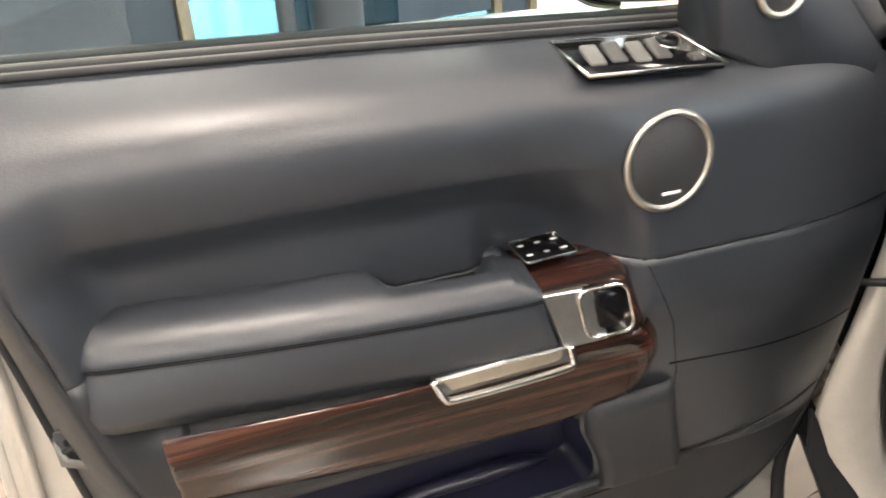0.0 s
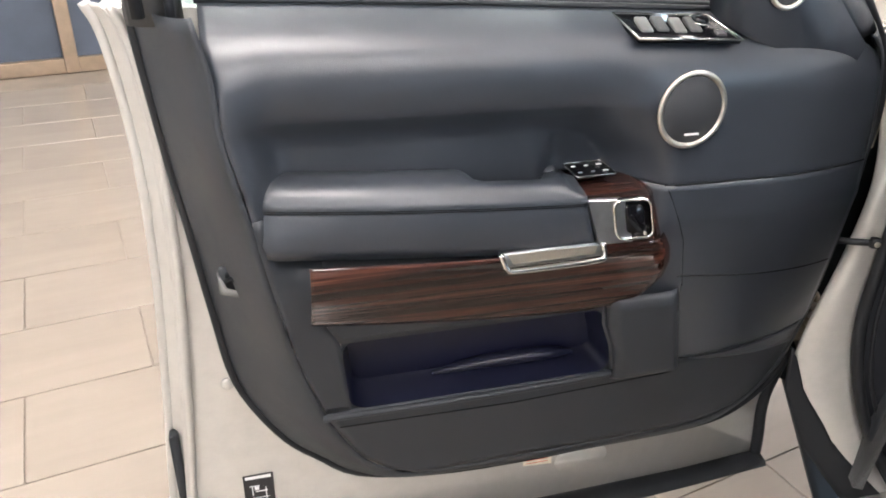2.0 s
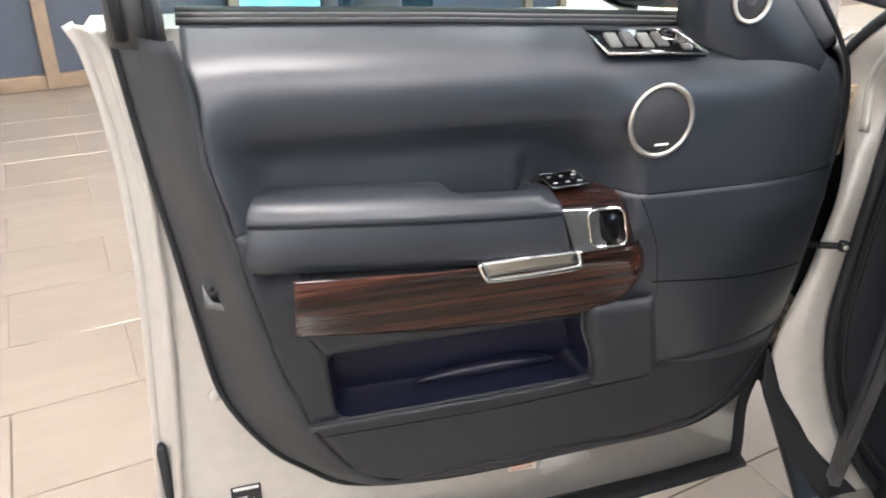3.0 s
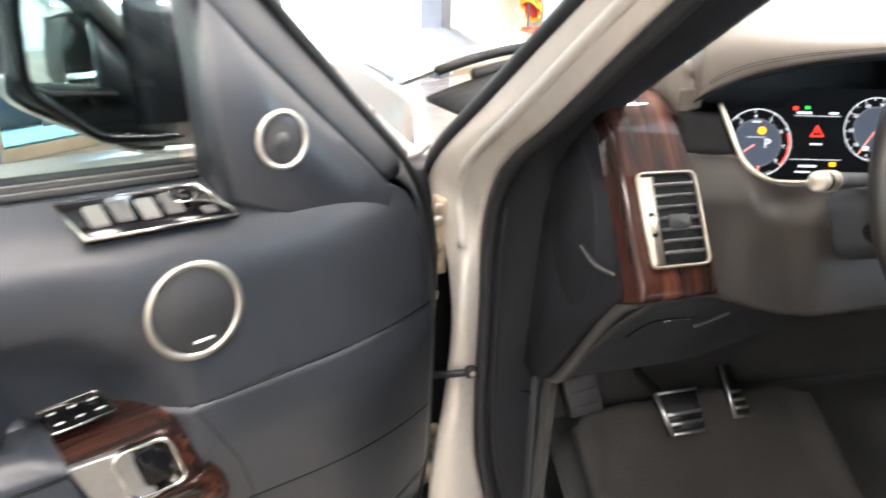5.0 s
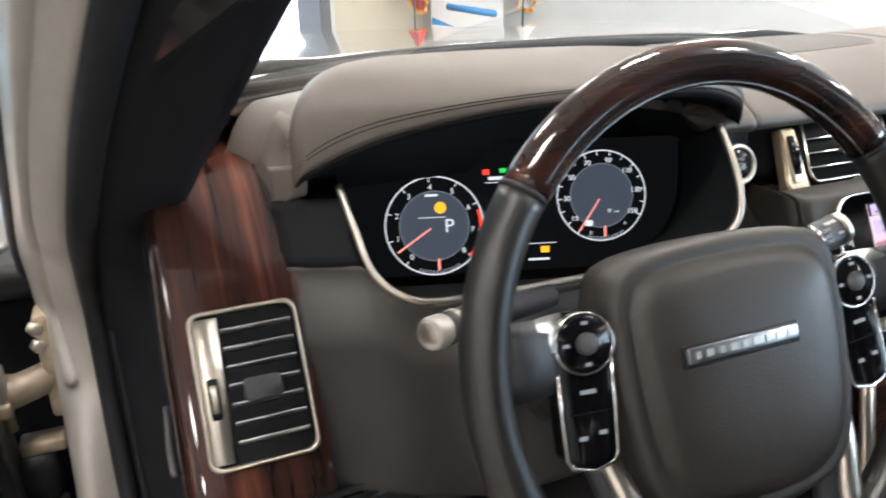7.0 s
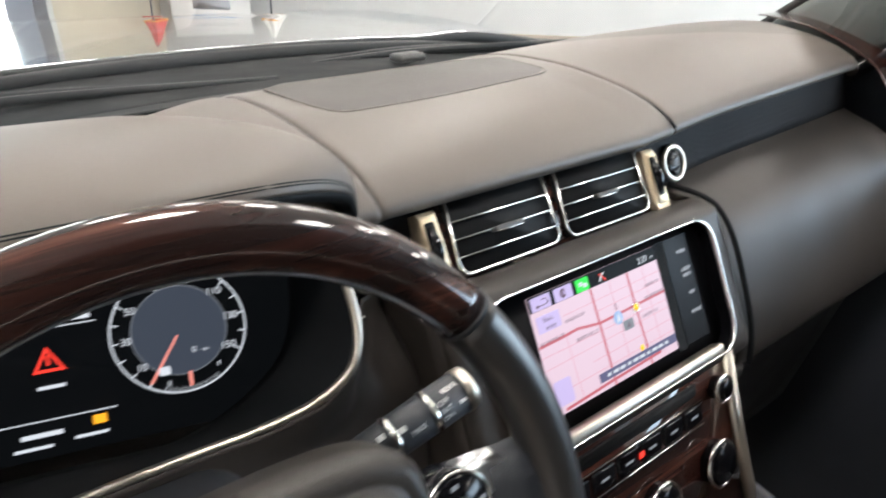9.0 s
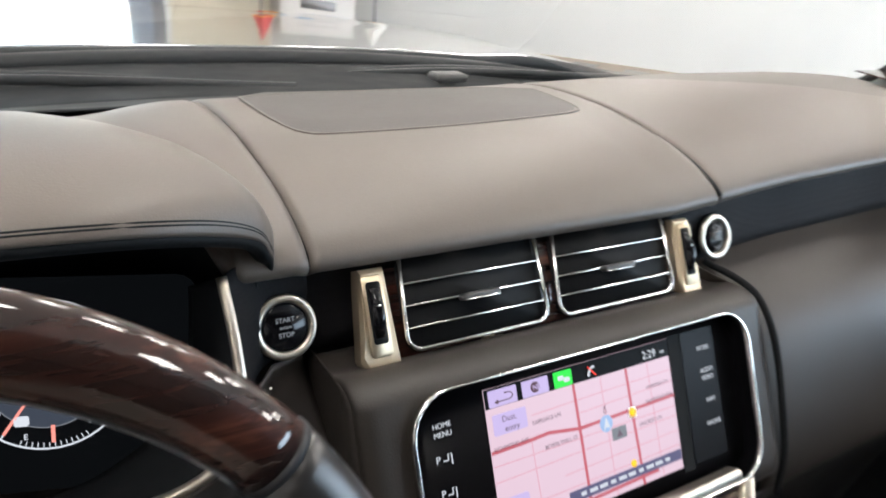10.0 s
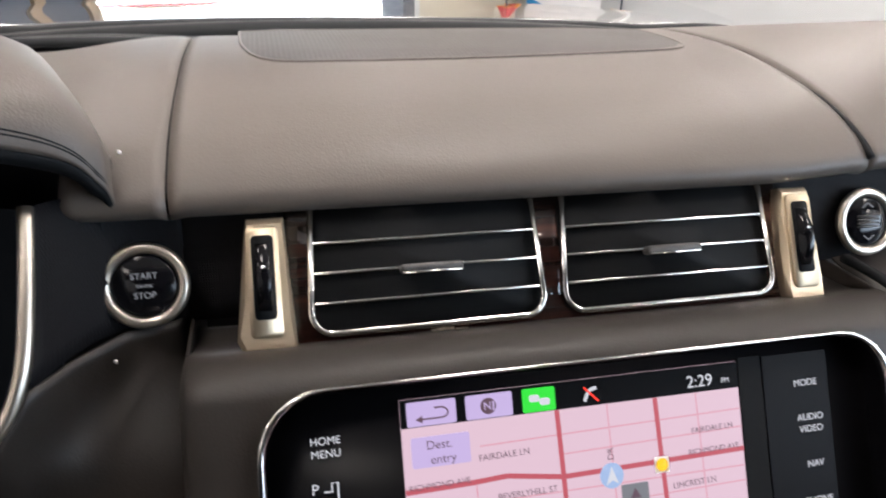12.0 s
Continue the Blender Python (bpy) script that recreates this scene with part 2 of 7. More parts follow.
LIT_GREEN = glow("lit_green", (0.05, 0.8, 0.12), 0.168)
DIAL_FACE = glow("dial_face", (0.10, 0.12, 0.16), 0.0983)
CLUSTER_BLACK = material("cluster_background", (0.003, 0.003, 0.0035), 0.4, mottle=0.0, spec=0.03, emit=(0.012, 0.014, 0.016), emit_strength=0.05)


# ---- mesh helpers ----
def part(name, bm, mat, parent=None, label="", smooth=True, m=None):
    """Link a bmesh as one mesh object, under a thing or a part if one is given."""
    me = bpy.data.meshes.new(name)
    bmesh.ops.recalc_face_normals(bm, faces=bm.faces)
    bm.to_mesh(me)
    bm.free()
    me.materials.append(mat)
    if smooth:
        me.shade_smooth()
    ob = new(name, me)
    if parent is not None:
        ob.parent = parent
    if m is not None:
        ob.matrix_basis = m
    if label:
        tagged(ob, label)
    return ob


def sharp(ob, degrees=40):
    """Keep creases hard: edges over the angle are marked sharp."""
    bm = bmesh.new()
    bm.from_mesh(ob.data)
    for e in bm.edges:
        if len(e.link_faces) == 2 and e.calc_face_angle(0) > radians(degrees):
            e.smooth = False
    bm.to_mesh(ob.data)
    bm.free()
    return ob


def thing(name, label, category, m=None, group="", kind=""):
    e = new(name)
    e.empty_display_size = 0.05
    if m is not None:
        e.matrix_basis = m
    return tagged(e, label, category, group, kind)


def box(w, d, h, bevel=0.0, seg=2, at=(0, 0, 0), turn=None, bm=None):
    bm = bm or bmesh.new()
    m = Matrix.Translation(at) @ (turn if turn is not None else Matrix()) @ Matrix.Diagonal((w, d, h, 1))
    r = bmesh.ops.create_cube(bm, size=1.0, matrix=m)
    if bevel > 0:
        edges = {e for v in r["verts"] for e in v.link_edges}
        bmesh.ops.bevel(bm, geom=list(edges), offset=bevel, segments=seg, profile=0.5, affect="EDGES")
    return bm


def surf(fn, nu, nv, bm=None, wrap=False):
    """A grid over the unit square, mapped by fn(s, t)."""
    bm = bm or bmesh.new()
    rows = [[bm.verts.new(fn(i / nu, j / nv)) for i in range(nu + (0 if wrap else 1))] for j in range(nv + 1)]
    n = len(rows[0])
    for j in range(nv):
        for i in range(n if wrap else n - 1):
            k = (i + 1) % n
            bm.faces.new((rows[j][i], rows[j][k], rows[j + 1][k], rows[j + 1][i]))
    return bm


def thick(ob, t, offset=0.0):
    """Give a sheet its thickness, evenly to both sides."""
    mod = ob.modifiers.new("solid", "SOLIDIFY")
    mod.thickness, mod.offset = (0.0014 if t < 0.0065 else t), 0.0
    return ob


def loft(sections, close=True, caps=True, bm=None):
    bm = bm or bmesh.new()
    rings = [[bm.verts.new(p) for p in s] for s in sections]
    n = len(rings[0])
    for a, b in zip(rings, rings[1:]):
        for i in range(n if close else n - 1):
            k = (i + 1) % n
            bm.faces.new((a[i], a[k], b[k], b[i]))
    if caps and close:
        bm.faces.new(rings[0][::-1])
        bm.faces.new(rings[-1])
    return bm


def spline(points, n):
    """n points along a smooth curve through the given ones."""
    p = [Vector(q) for q in points]
    p = [2 * p[0] - p[1]] + p + [2 * p[-1] - p[-2]]
    out = []
    segs = len(p) - 3
    for i in range(n):
        x = i / (n - 1) * segs
        k = min(int(x), segs - 1)
        t = x - k
        a, b, c, d = p[k:k + 4]
        out.append(0.5 * ((2 * b) + (c - a) * t + (2 * a - 5 * b + 4 * c - d) * t * t + (3 * b - a - 3 * c + d) * t ** 3))
    return out


def tube(points, r, seg=8, closed=False, flat=1.0, bm=None):
    """A round bar of radius r swept along points; flat squashes it along its second axis."""
    bm = bm or bmesh.new()
    p = [Vector(q) for q in points]
    n = len(p)
    side = None
    rings = []
    for i in range(n):
        a = p[(i - 1) % n] if closed or i > 0 else p[0]
        b = p[(i + 1) % n] if closed or i < n - 1 else p[-1]
        t = (b - a).normalized()
        if side is None:
            ref = Vector((0, 0, 1)) if abs(t.z) < 0.9 else Vector((0, 1, 0))
            side = t.cross(ref).normalized()
        side = (side - t * side.dot(t)).normalized()
        up = t.cross(side)
        rr = r[i] if isinstance(r, (list, tuple)) else r
        rings.append([p[i] + side * math.cos(q) * rr + up * math.sin(q) * rr * flat for q in [2 * math.pi * k / seg for k in range(seg)]])
    if closed:
        rings.append(rings[0])
        bm2 = loft(rings, caps=False, bm=bm)
        bmesh.ops.remove_doubles(bm2, verts=bm2.verts, dist=1e-6)
        return bm2
    return loft(rings, bm=bm)


def rounded(w, h, r, n=5, cx=0.0, cy=0.0):
    """Corner-rounded rectangle outline, counter-clockwise."""
    out = []
    for sx, sy, a0 in ((1, 1, 0), (-1, 1, 90), (-1, -1, 180), (1, -1, 270)):
        for k in range(n + 1):
            a = radians(a0 + 90 * k / n)
            out.append((cx + sx * (w / 2 - r) + r * math.cos(a), cy + sy * (h / 2 - r) + r * math.sin(a)))
    return out


def plate(outline, place, depth, bevel=0.0, bm=None):
    """A flat plate: the 2D outline put at place(x, y, z), z from -depth to 0, with a bevelled front rim."""
    bm = bm or bmesh.new()
    cx = sum(p[0] for p in outline) / len(outline)
    cy = sum(p[1] for p in outline) / len(outline)

    def shrink(p):
        v = Vector((cx - p[0], cy - p[1]))
        v = v.normalized() * bevel
        return p[0] + v.x, p[1] + v.y
    layers = [[place(p[0], p[1], -depth) for p in outline], [place(p[0], p[1], -bevel) for p in outline]]
    if bevel:
        layers.append([place(*shrink(p), 0.0) for p in outline])
    return loft(layers, bm=bm)


def frame_ring(outline, place, width, depth, bm=None):
    """A raised rim that follows an outline: a picture-frame bar of the given width and height."""
    cx = sum(p[0] for p in outline) / len(outline)
    cy = sum(p[1] for p in outline) / len(outline)

    def shrink(p, d):
        v = Vector((cx - p[0], cy - p[1])).normalized() * d
        return p[0] + v.x, p[1] + v.y
    bm = bm or bmesh.new()
    secs = []
    for p in outline:
        q = shrink(p, width)
        a, b = shrink(p, width * 0.25), shrink(p, width * 0.75)
        secs.append([place(*p, -0.001), place(*p, depth * 0.6), place(*a, depth), place(*b, depth), place(*q, depth * 0.6), place(*q, -0.001)])
    secs.append(secs[0])
    loft(secs, close=False, bm=bm)
    bmesh.ops.remove_doubles(bm, verts=bm.verts, dist=1e-7)
    return bm


def disc(r, depth, place, seg=32, bevel=0.0):
    return plate([(r * math.cos(2 * math.pi * k / seg), r * math.sin(2 * math.pi * k / seg)) for k in range(seg)], place, depth, bevel)


def circle(r, seg=40, cx=0.0, cy=0.0, a0=0.0, a1=360.0):
    n = seg if abs(a1 - a0 - 360) < 1e-6 else seg + 1
    return [(cx + r * math.cos(radians(a0 + (a1 - a0) * k / seg)), cy + r * math.sin(radians(a0 + (a1 - a0) * k / seg))) for k in range(n)]


def put(m):
    """A place function for plate() and others: flat coordinates through the matrix m."""
    return lambda x, y, z=0.0: m @ Vector((x, y, z))


def face_on(origin, right, up):
    """The matrix whose x runs along right, y along up, z towards the viewer."""
    r, u = Vector(right).normalized(), Vector(up).normalized()
    n = r.cross(u)
    u = n.cross(r)
    return Matrix.Translation(origin) @ Matrix((r, u, n)).transposed().to_4x4()


def writing(name, body, size, mat, parent, m, extrude=0.0002, align="CENTER"):
    """Letters in the built-in font, as a mesh."""
    cu = bpy.data.curves.new(name, "FONT")
    cu.body, cu.size, cu.align_x, cu.align_y, cu.extrude = body, size, align, "CENTER", extrude
    tmp = bpy.data.objects.new(name, cu)
    scene.collection.objects.link(tmp)
    bpy.context.view_layer.update()
    me = bpy.data.meshes.new_from_object(tmp.evaluated_get(bpy.context.evaluated_depsgraph_get()))
    bpy.data.objects.remove(tmp)
    bpy.data.curves.remove(cu)
    me.materials.clear()
    me.materials.append(mat)
    ob = new(name, me)
    ob.parent = parent
    ob.matrix_basis = m
    return ob


def table(rows):
    """A function that reads between the rows of (x, value)."""
    xs, ys = [r[0] for r in rows], [r[1] for r in rows]
    return lambda x: float(np.interp(x, xs, ys))


def step(x, a, b):
    t = min(1.0, max(0.0, (x - a) / (b - a)))
    return t * t * (3 - 2 * t)


# ---- the showroom: floor, glazed front, walls, ceiling ----
ROOM = Matrix.Translation((-1.5, 6.65, 0)) @ Matrix.Rotation(radians(42.7), 4, "Z")
A0, A1, DEEP, TALL = -9.0, 7.5, 15.0, 4.2


def structure(name, bm, mat, label, category, smooth=False):
    ob = part(name, bm, mat, None, label, smooth)
    return tagged(ob, label, category, kind="structure")


def room_box(a0, a1, c0, c1, z0, z1, bm=None, bevel=0.0):
    return box(a1 - a0, c1 - c0, z1 - z0, bevel, 2, ((a0 + a1) / 2, (c0 + c1) / 2, (z0 + z1) / 2), bm=bm)


floor = structure("floor", room_box(A0, A1, -DEEP, 0.15, -0.2, -0.006), GROUT, "grey-beige grout bed under the showroom tiles", "floor")
floor.matrix_basis = ROOM
ceiling = structure("ceiling", room_box(A0, A1, -DEEP, 0.15, TALL, TALL + 0.15), WALL, "white suspended showroom ceiling", "ceiling")
ceiling.matrix_basis = ROOM
for nm, b in (("wall_east", room_box(A1, A1 + 0.2, -DEEP, 0.15, 0, TALL)), ("wall_west", room_box(A0 - 0.2, A0, -DEEP, 0.15, 0, TALL)),
              ("wall_south_sill", room_box(A0 - 0.2, A1 + 0.2, -DEEP - 0.2, -DEEP, 0, 0.3)), ("wall_south_head", room_box(A0 - 0.2, A1 + 0.2, -DEEP - 0.2, -DEEP, 2.9, TALL)),
              ("wall_south_left", room_box(A0 - 0.2, -7.2, -DEEP - 0.2, -DEEP, 0.3, 2.9)), ("wall_south_right", room_box(4.2, A1 + 0.2, -DEEP - 0.2, -DEEP, 0.3, 2.9))):
    w = structure(nm, b, WALL, "plain white painted showroom wall", "wall")
    w.matrix_basis = ROOM
w = structure("wall_north", room_box(4.55, A1 + 0.2, 0.0, 0.15, 0, TALL), BEIGE, "beige painted wall beside the open shop door", "wall")
w.matrix_basis = ROOM
w = structure("wall_lintel", room_box(A0, 4.55, 0.0, 0.15, 2.9, TALL), WALL, "white wall strip over the glazed front", "wall")
w.matrix_basis = ROOM

# the door jamb: slate column, then a white one
col = structure("column_slate", room_box(4.05, 4.30, -0.25, 0.10, 0, 2.9, bevel=0.008), COLUMN, "slate grey column at the edge of the open doorway", "column")
col.matrix_basis = ROOM
col = structure("column_white", room_box(4.30, 4.55, -0.15, 0.10, 0, 2.9, bevel=0.008), WALL, "white painted column beside the doorway", "column")
col.matrix_basis = ROOM

# glazed front in bronze frames
glazing = tagged(new("window_1"), "floor-to-ceiling glazed shopfront in bronze frames", "window", kind="structure")
glazing.matrix_basis = ROOM
mullions = (0.0, -0.44, -1.90, -3.30, -4.62, -5.90, -7.20, -8.60)
for a in mullions:
    part("mullion", room_box(a - 0.045, a + 0.045, -0.05, 0.08, 0.0, 2.9, bevel=0.006), BRONZE, glazing, smooth=False)
for a1, a0 in zip(mullions, mullions[1:]):
    part("bottom_rail", room_box(a0 + 0.045, a1 - 0.045, -0.04, 0.07, 0.0, 0.10, bevel=0.005), BRONZE, glazing, smooth=False)
    part("top_rail", room_box(a0 + 0.045, a1 - 0.045, -0.04, 0.07, 2.8, 2.9, bevel=0.005), BRONZE, glazing, smooth=False)
    dark = a0 > -1.0 or a0 < -4.0
    p = part("pane", room_box(a0 + 0.045, a1 - 0.045, 0.01, 0.018, 0.10, 2.8), DARK_PANEL if dark else SHOP_GLASS, glazing,
             "slate-coloured lower pane" if dark else "blue-tinted clear pane", smooth=False)
    if not dark:
        p.visible_shadow = False

part("inner_panel", room_box(-1.50, -0.50, -0.012, 0.006, 0.22, 2.8), DARK_PANEL, glazing, "slate panel behind the pane", smooth=False)

# glazed back of the showroom, which lets the daylight in behind the camera
back = tagged(new("window_2"), "wide glazed back front in bronze frames", "window", kind="structure")
back.matrix_basis = ROOM
for k in range(7):
    a = -7.2 + 1.9 * k
    part("mullion", room_box(a - 0.04, a + 0.04, -DEEP - 0.12, -DEEP - 0.02, 0.3, 2.9), BRONZE, back, smooth=False)
    if k < 6:
        p = part("pane", room_box(a + 0.04, a + 1.86, -DEEP - 0.08, -DEEP - 0.072, 0.3, 2.9), SHOP_GLASS, back, smooth=False)
        p.visible_shadow = False

# ceiling lights
light = thing("ceiling_light", "square white ceiling light panel in a thin frame", "ceiling light", group="ceiling light panels")
part("frame", frame_ring(rounded(0.64, 0.64, 0.01, 2), put(pose(0, 0, 0, 180)), 0.03, 0.02), WALL, light, smooth=False)
part("diffuser", box(0.58, 0.58, 0.012, 0.002, 1, (0, 0, -0.006)), PANEL_GLOW, light, "glowing white diffuser", smooth=False)
first = True
for i in range(6):
    for j in range(5):
        m = ROOM @ pose(-7.6 + 2.7 * i, -2.9 - 2.8 * j, TALL - 0.002)
        if first:
            light.matrix_basis = m
            first = False
        else:
            copy_thing(light, m)

# banner stand by the corner
def banner(at, turn):
    b = thing("roller_banner", "white roller banner with blue printed bars on a low stand", "banner", at @ turn)
    part("base", box(1.32, 0.16, 0.07, 0.012, 2, (0, 0, 0.035)), ALU, b, "silver base box")
    sheet = part("sheet", box(1.26, 0.006, 1.95, 0, 1, (0, 0, 1.05)), BANNER, b, smooth=False)
    part("top_bar", box(1.28, 0.03, 0.025, 0.004, 2, (0, 0, 2.03)), ALU, b)
    part("pole", tube([(0, 0.03, 0.06), (0, 0.03, 2.02)], 0.01), ALU, b)
    f = face_on((0, -0.0036, 0.62), (1, 0, -0.12), (0.12, 0, 1))
    part("printed_bar", plate(rounded(0.90, 0.11, 0.05, 6), put(f @ pose(0.08, 0.05, 0)), 0.0005), BLUE, sheet)
    part("printed_wedge", plate([(-0.62, -0.10), (-0.2, -0.13), (-0.62, 0.02)], put(face_on((0, -0.0036, 0.52), (1, 0, 0), (0, 0, 1))), 0.0005), BLUE, sheet, smooth=False)
    for k, (wd, zz) in enumerate(((0.7, 1.0), (0.6, 0.93), (0.42, 0.86), (0.8, 1.25), (0.66, 1.35), (0.74, 1.45))):
        part("printed_line", box(wd, 0.0008, 0.022, 0, 1, (0.05, -0.0036, zz)), GREY_PRINT, sheet, smooth=False)
    part("printed_panel", plate(rounded(0.6, 0.14, 0.03, 4), put(face_on((0.02, -0.0036, 0.30), (1, 0, 0), (0, 0, 1))), 0.0005), GREY_PRINT, sheet)
    return b


banner(ROOM @ pose(7.22, -0.95, 0), pose(0, 0, 0, 0, 0, -90))


def flag(at, cloth, fringe):
    f = thing("flag", "furled flag with an orange fringe on a dark pole stand", "flag", at, group="flags on stands")
    part("pole", tube([(0, 0, 0.03), (0, 0, 2.4)], 0.016), COLUMN, f)
    part("base", disc(0.16, 0.05, put(pose(0, 0, 0.05)), 28, 0.012), COLUMN, f)

    def drape(s, t):
        ang = 2 * math.pi * s
        z = 2.3 - t * (1.45 + 0.16 * math.cos(ang))
        r = 0.03 + 0.15 * t * (0.75 + 0.25 * math.cos(5 * ang + 2 * t))
        return (r * math.cos(ang) + 0.09 * t, r * math.sin(ang), z)
    part("cloth", surf(drape, 48, 16, wrap=True), cloth, f)

    def hem(s, t):
        x, y, z = drape(s, 1.0)
        return (x * (1.02 + 0.02 * t), y * (1.02 + 0.02 * t), z + 0.05 - 0.11 * t)
    part("fringe", surf(hem, 48, 2, wrap=True), fringe, f, "orange fringe")
    return f


flag(ROOM @ pose(6.35, -0.45, 0), FLAG_RED, ORANGE)
flag(ROOM @ pose(7.1, -1.95, 0), FLAG_WHITE, ORANGE)

# ---- outside the shop ----
ground = structure("ground", box(160, 160, 0.2, 0, 1, (0, 80.3, -0.125)), CONCRETE, "sunlit pale concrete forecourt", "ground")
ground.matrix_basis = ROOM


def litter_bin(at):
    b = thing("litter_bin", "dark grey round litter bin with a pale rim", "bin", at)
    prof = [(0.17, 0.0), (0.185, 0.02), (0.195, 0.86), (0.2, 0.88)]
    part("body", loft([[(r * math.cos(q), r * math.sin(q), z) for q in [2 * math.pi * k / 32 for k in range(32)]] for r, z in prof]), COLUMN, b)
    part("rim", tube([(x, y, 0.885) for x, y in circle(0.195, 32)], 0.014, 8, True), SATIN, b, "pale steel rim")


litter_bin(ROOM @ pose(-2.42, -0.68, -0.02))


def bollard(at):
    b = thing("bollard", "slim black steel bollard outside the glass", "bollard", at)
    part("post", tube([(0, 0, 0), (0, 0, 1.0), (0, 0, 1.03), (0, 0, 1.05)], [0.065, 0.065, 0.055, 0.02], 20), COLUMN, b)
    part("base", disc(0.12, 0.02, put(pose(0, 0, 0.02)), 24, 0.005), COLUMN, b)


bollard(ROOM @ pose(-2.81, -0.70, -0.02))


def cabinet(at):
    c = thing("metal_cabinet", "slate grey metal cabinet standing outside the glass", "cabinet", at)
    part("body", box(1.5, 0.6, 1.6, 0.02, 3, (0, 0, 0.86)), DARK_PANEL, c)
    for x in (-0.375, 0.375):
        part("door", box(0.72, 0.02, 1.5, 0.006, 2, (x, -0.305, 0.86)), DARK_PANEL, c)
    part("plinth", box(1.4, 0.5, 0.06, 0.004, 1, (0, 0, 0.03)), COLUMN, c)


cabinet(ROOM @ pose(-1.05, 1.5, -0.02))


def street_car(at, paint, label):
    """A parked saloon: shaped body, glass, wheels with rims."""
    c = thing("parked_car", label, "car", at, group="parked cars")
    xs = [(-2.25, 0.55, 0.75, 0.30), (-2.1, 0.35, 0.88, 0.45), (-1.5, 0.27, 0.95, 0.80), (-0.6, 0.24, 0.97, 0.86), (0.6, 0.24, 0.96, 0.86),
          (1.4, 0.26, 0.92, 0.84), (2.0, 0.33, 0.82, 0.74), (2.25, 0.5, 0.68, 0.55)]
    secs = []
    for x, zl, zh, hw in xs:
        hw = max(hw, 0.62)
        secs.append([(x, -hw * 0.92, zl), (x, -hw, zl + 0.2), (x, -hw, zh - 0.12), (x, -hw * 0.88, zh), (x, hw * 0.88, zh), (x, hw, zh - 0.12), (x, hw, zl + 0.2), (x, hw * 0.92, zl)])
    body = part("body", loft(secs), paint, c)
    cab = [[(x, s * hw, z) for s, z in ((-1, 0.93), (-0.78, zt), (0.78, zt), (1, 0.93))] for x, zt, hw in ((-1.7, 0.98, 0.72), (-1.0, 1.42, 0.75), (0.1, 1.46, 0.76), (1.2, 0.98, 0.74))]
    part("cabin", loft(cab), GLOSS, c, "dark glass cabin")
    for s in (-1, 1):
        part("sill", box(2.6, 0.06, 0.10, 0.02, 2, (0, s * 0.80, 0.27)), PLASTIC, body)
        part("side_moulding", box(3.3, 0.02, 0.05, 0.008, 2, (0, s * 0.87, 0.5)), SATIN, body)
        for x in (-1.38, 1.38):
            wheel = part("wheel", disc(0.33, 0.22, put(pose(x, s * 0.86, 0.33, 90 if s < 0 else -90)), 32, 0.03), TYRE, c)
            part("rim", disc(0.22, 0.03, put(pose(x, s * 0.868, 0.33, 90 if s < 0 else -90)), 28, 0.02), SATIN, wheel, "silver alloy rim")
            for k in range(5):
                q = 2 * math.pi * k / 5
                part("spoke", box(0.05, 0.012, 0.2, 0.008, 2, (x + 0.1 * math.sin(q), s * 0.876, 0.33 + 0.1 * math.cos(q)), Matrix.Rotation(q, 4, "Y")), ALU, wheel)
        part("headlight", box(0.28, 0.2, 0.12, 0.04, 3, (2.12, s * 0.55, 0.62)), CHROME, c)
    return c


street_car(pose(-2.65, 25.2, -0.02, 0, 0, 8), RED_PAINT, "glossy red saloon parked on the forecourt")
street_car(ROOM @ pose(-4.6, 2.6, -0.02, 0, 0, 12), BLACK_PAINT, "black car parked behind the glazed front")


# ---- car body: pillars, door post, windscreen, bonnet, wings, floor pan ----
car = thing("car", "silver car with black seals and an open driver's doorway", "car")

E1 = spline([(-0.706, -0.31, 1.70), (-0.735, -0.178, 1.60), (-0.763, -0.045, 1.50), (-0.791, 0.089, 1.40), (-0.819, 0.222, 1.30), (-0.845, 0.35, 1.205), (-0.850, 0.40, 1.14), (-0.838, 0.35, 1.06), (-0.836, 0.30, 0.95), (-0.846, 0.30, 0.80), (-0.872, 0.30, 0.62), (-0.868, 0.30, 0.50), (-0.80, 0.30, 0.36), (-0.70, 0.30, 0.24)], 98)
E2 = spline([(-0.634, -0.314, 1.70), (-0.672, -0.213, 1.60), (-0.710, -0.112, 1.50), (-0.746, -0.005, 1.40), (-0.772, 0.11, 1.30), (-0.784, 0.22, 1.225), (-0.790, 0.285, 1.15), (-0.794, 0.305, 1.06), (-0.797, 0.30, 0.95), (-0.798, 0.30, 0.80), (-0.792, 0.30, 0.66), (-0.755, 0.30, 0.52), (-0.69, 0.30, 0.38), (-0.60, 0.30, 0.25)], 98)
E3 = spline([(-0.550, -0.408, 1.70), (-0.586, -0.277, 1.60), (-0.622, -0.147, 1.50), (-0.658, -0.016, 1.40), (-0.692, 0.112, 1.30), (-0.713, 0.19, 1.22), (-0.718, 0.225, 1.14), (-0.715, 0.24, 1.05), (-0.705, 0.26, 0.93), (-0.695, 0.28, 0.80), (-0.68, 0.28, 0.68), (-0.65, 0.28, 0.55), (-0.58, 0.28, 0.47), (-0.50, 0.28, 0.44)], 98)


def ruled(a, b, bulge, out):
    def fn(s, t):
        k = min(len(a) - 1, int(round(t * (len(a) - 1))))
        p = a[k].lerp(b[k], s)
        return p + Vector(out) * bulge * math.sin(math.pi * s)
    return fn


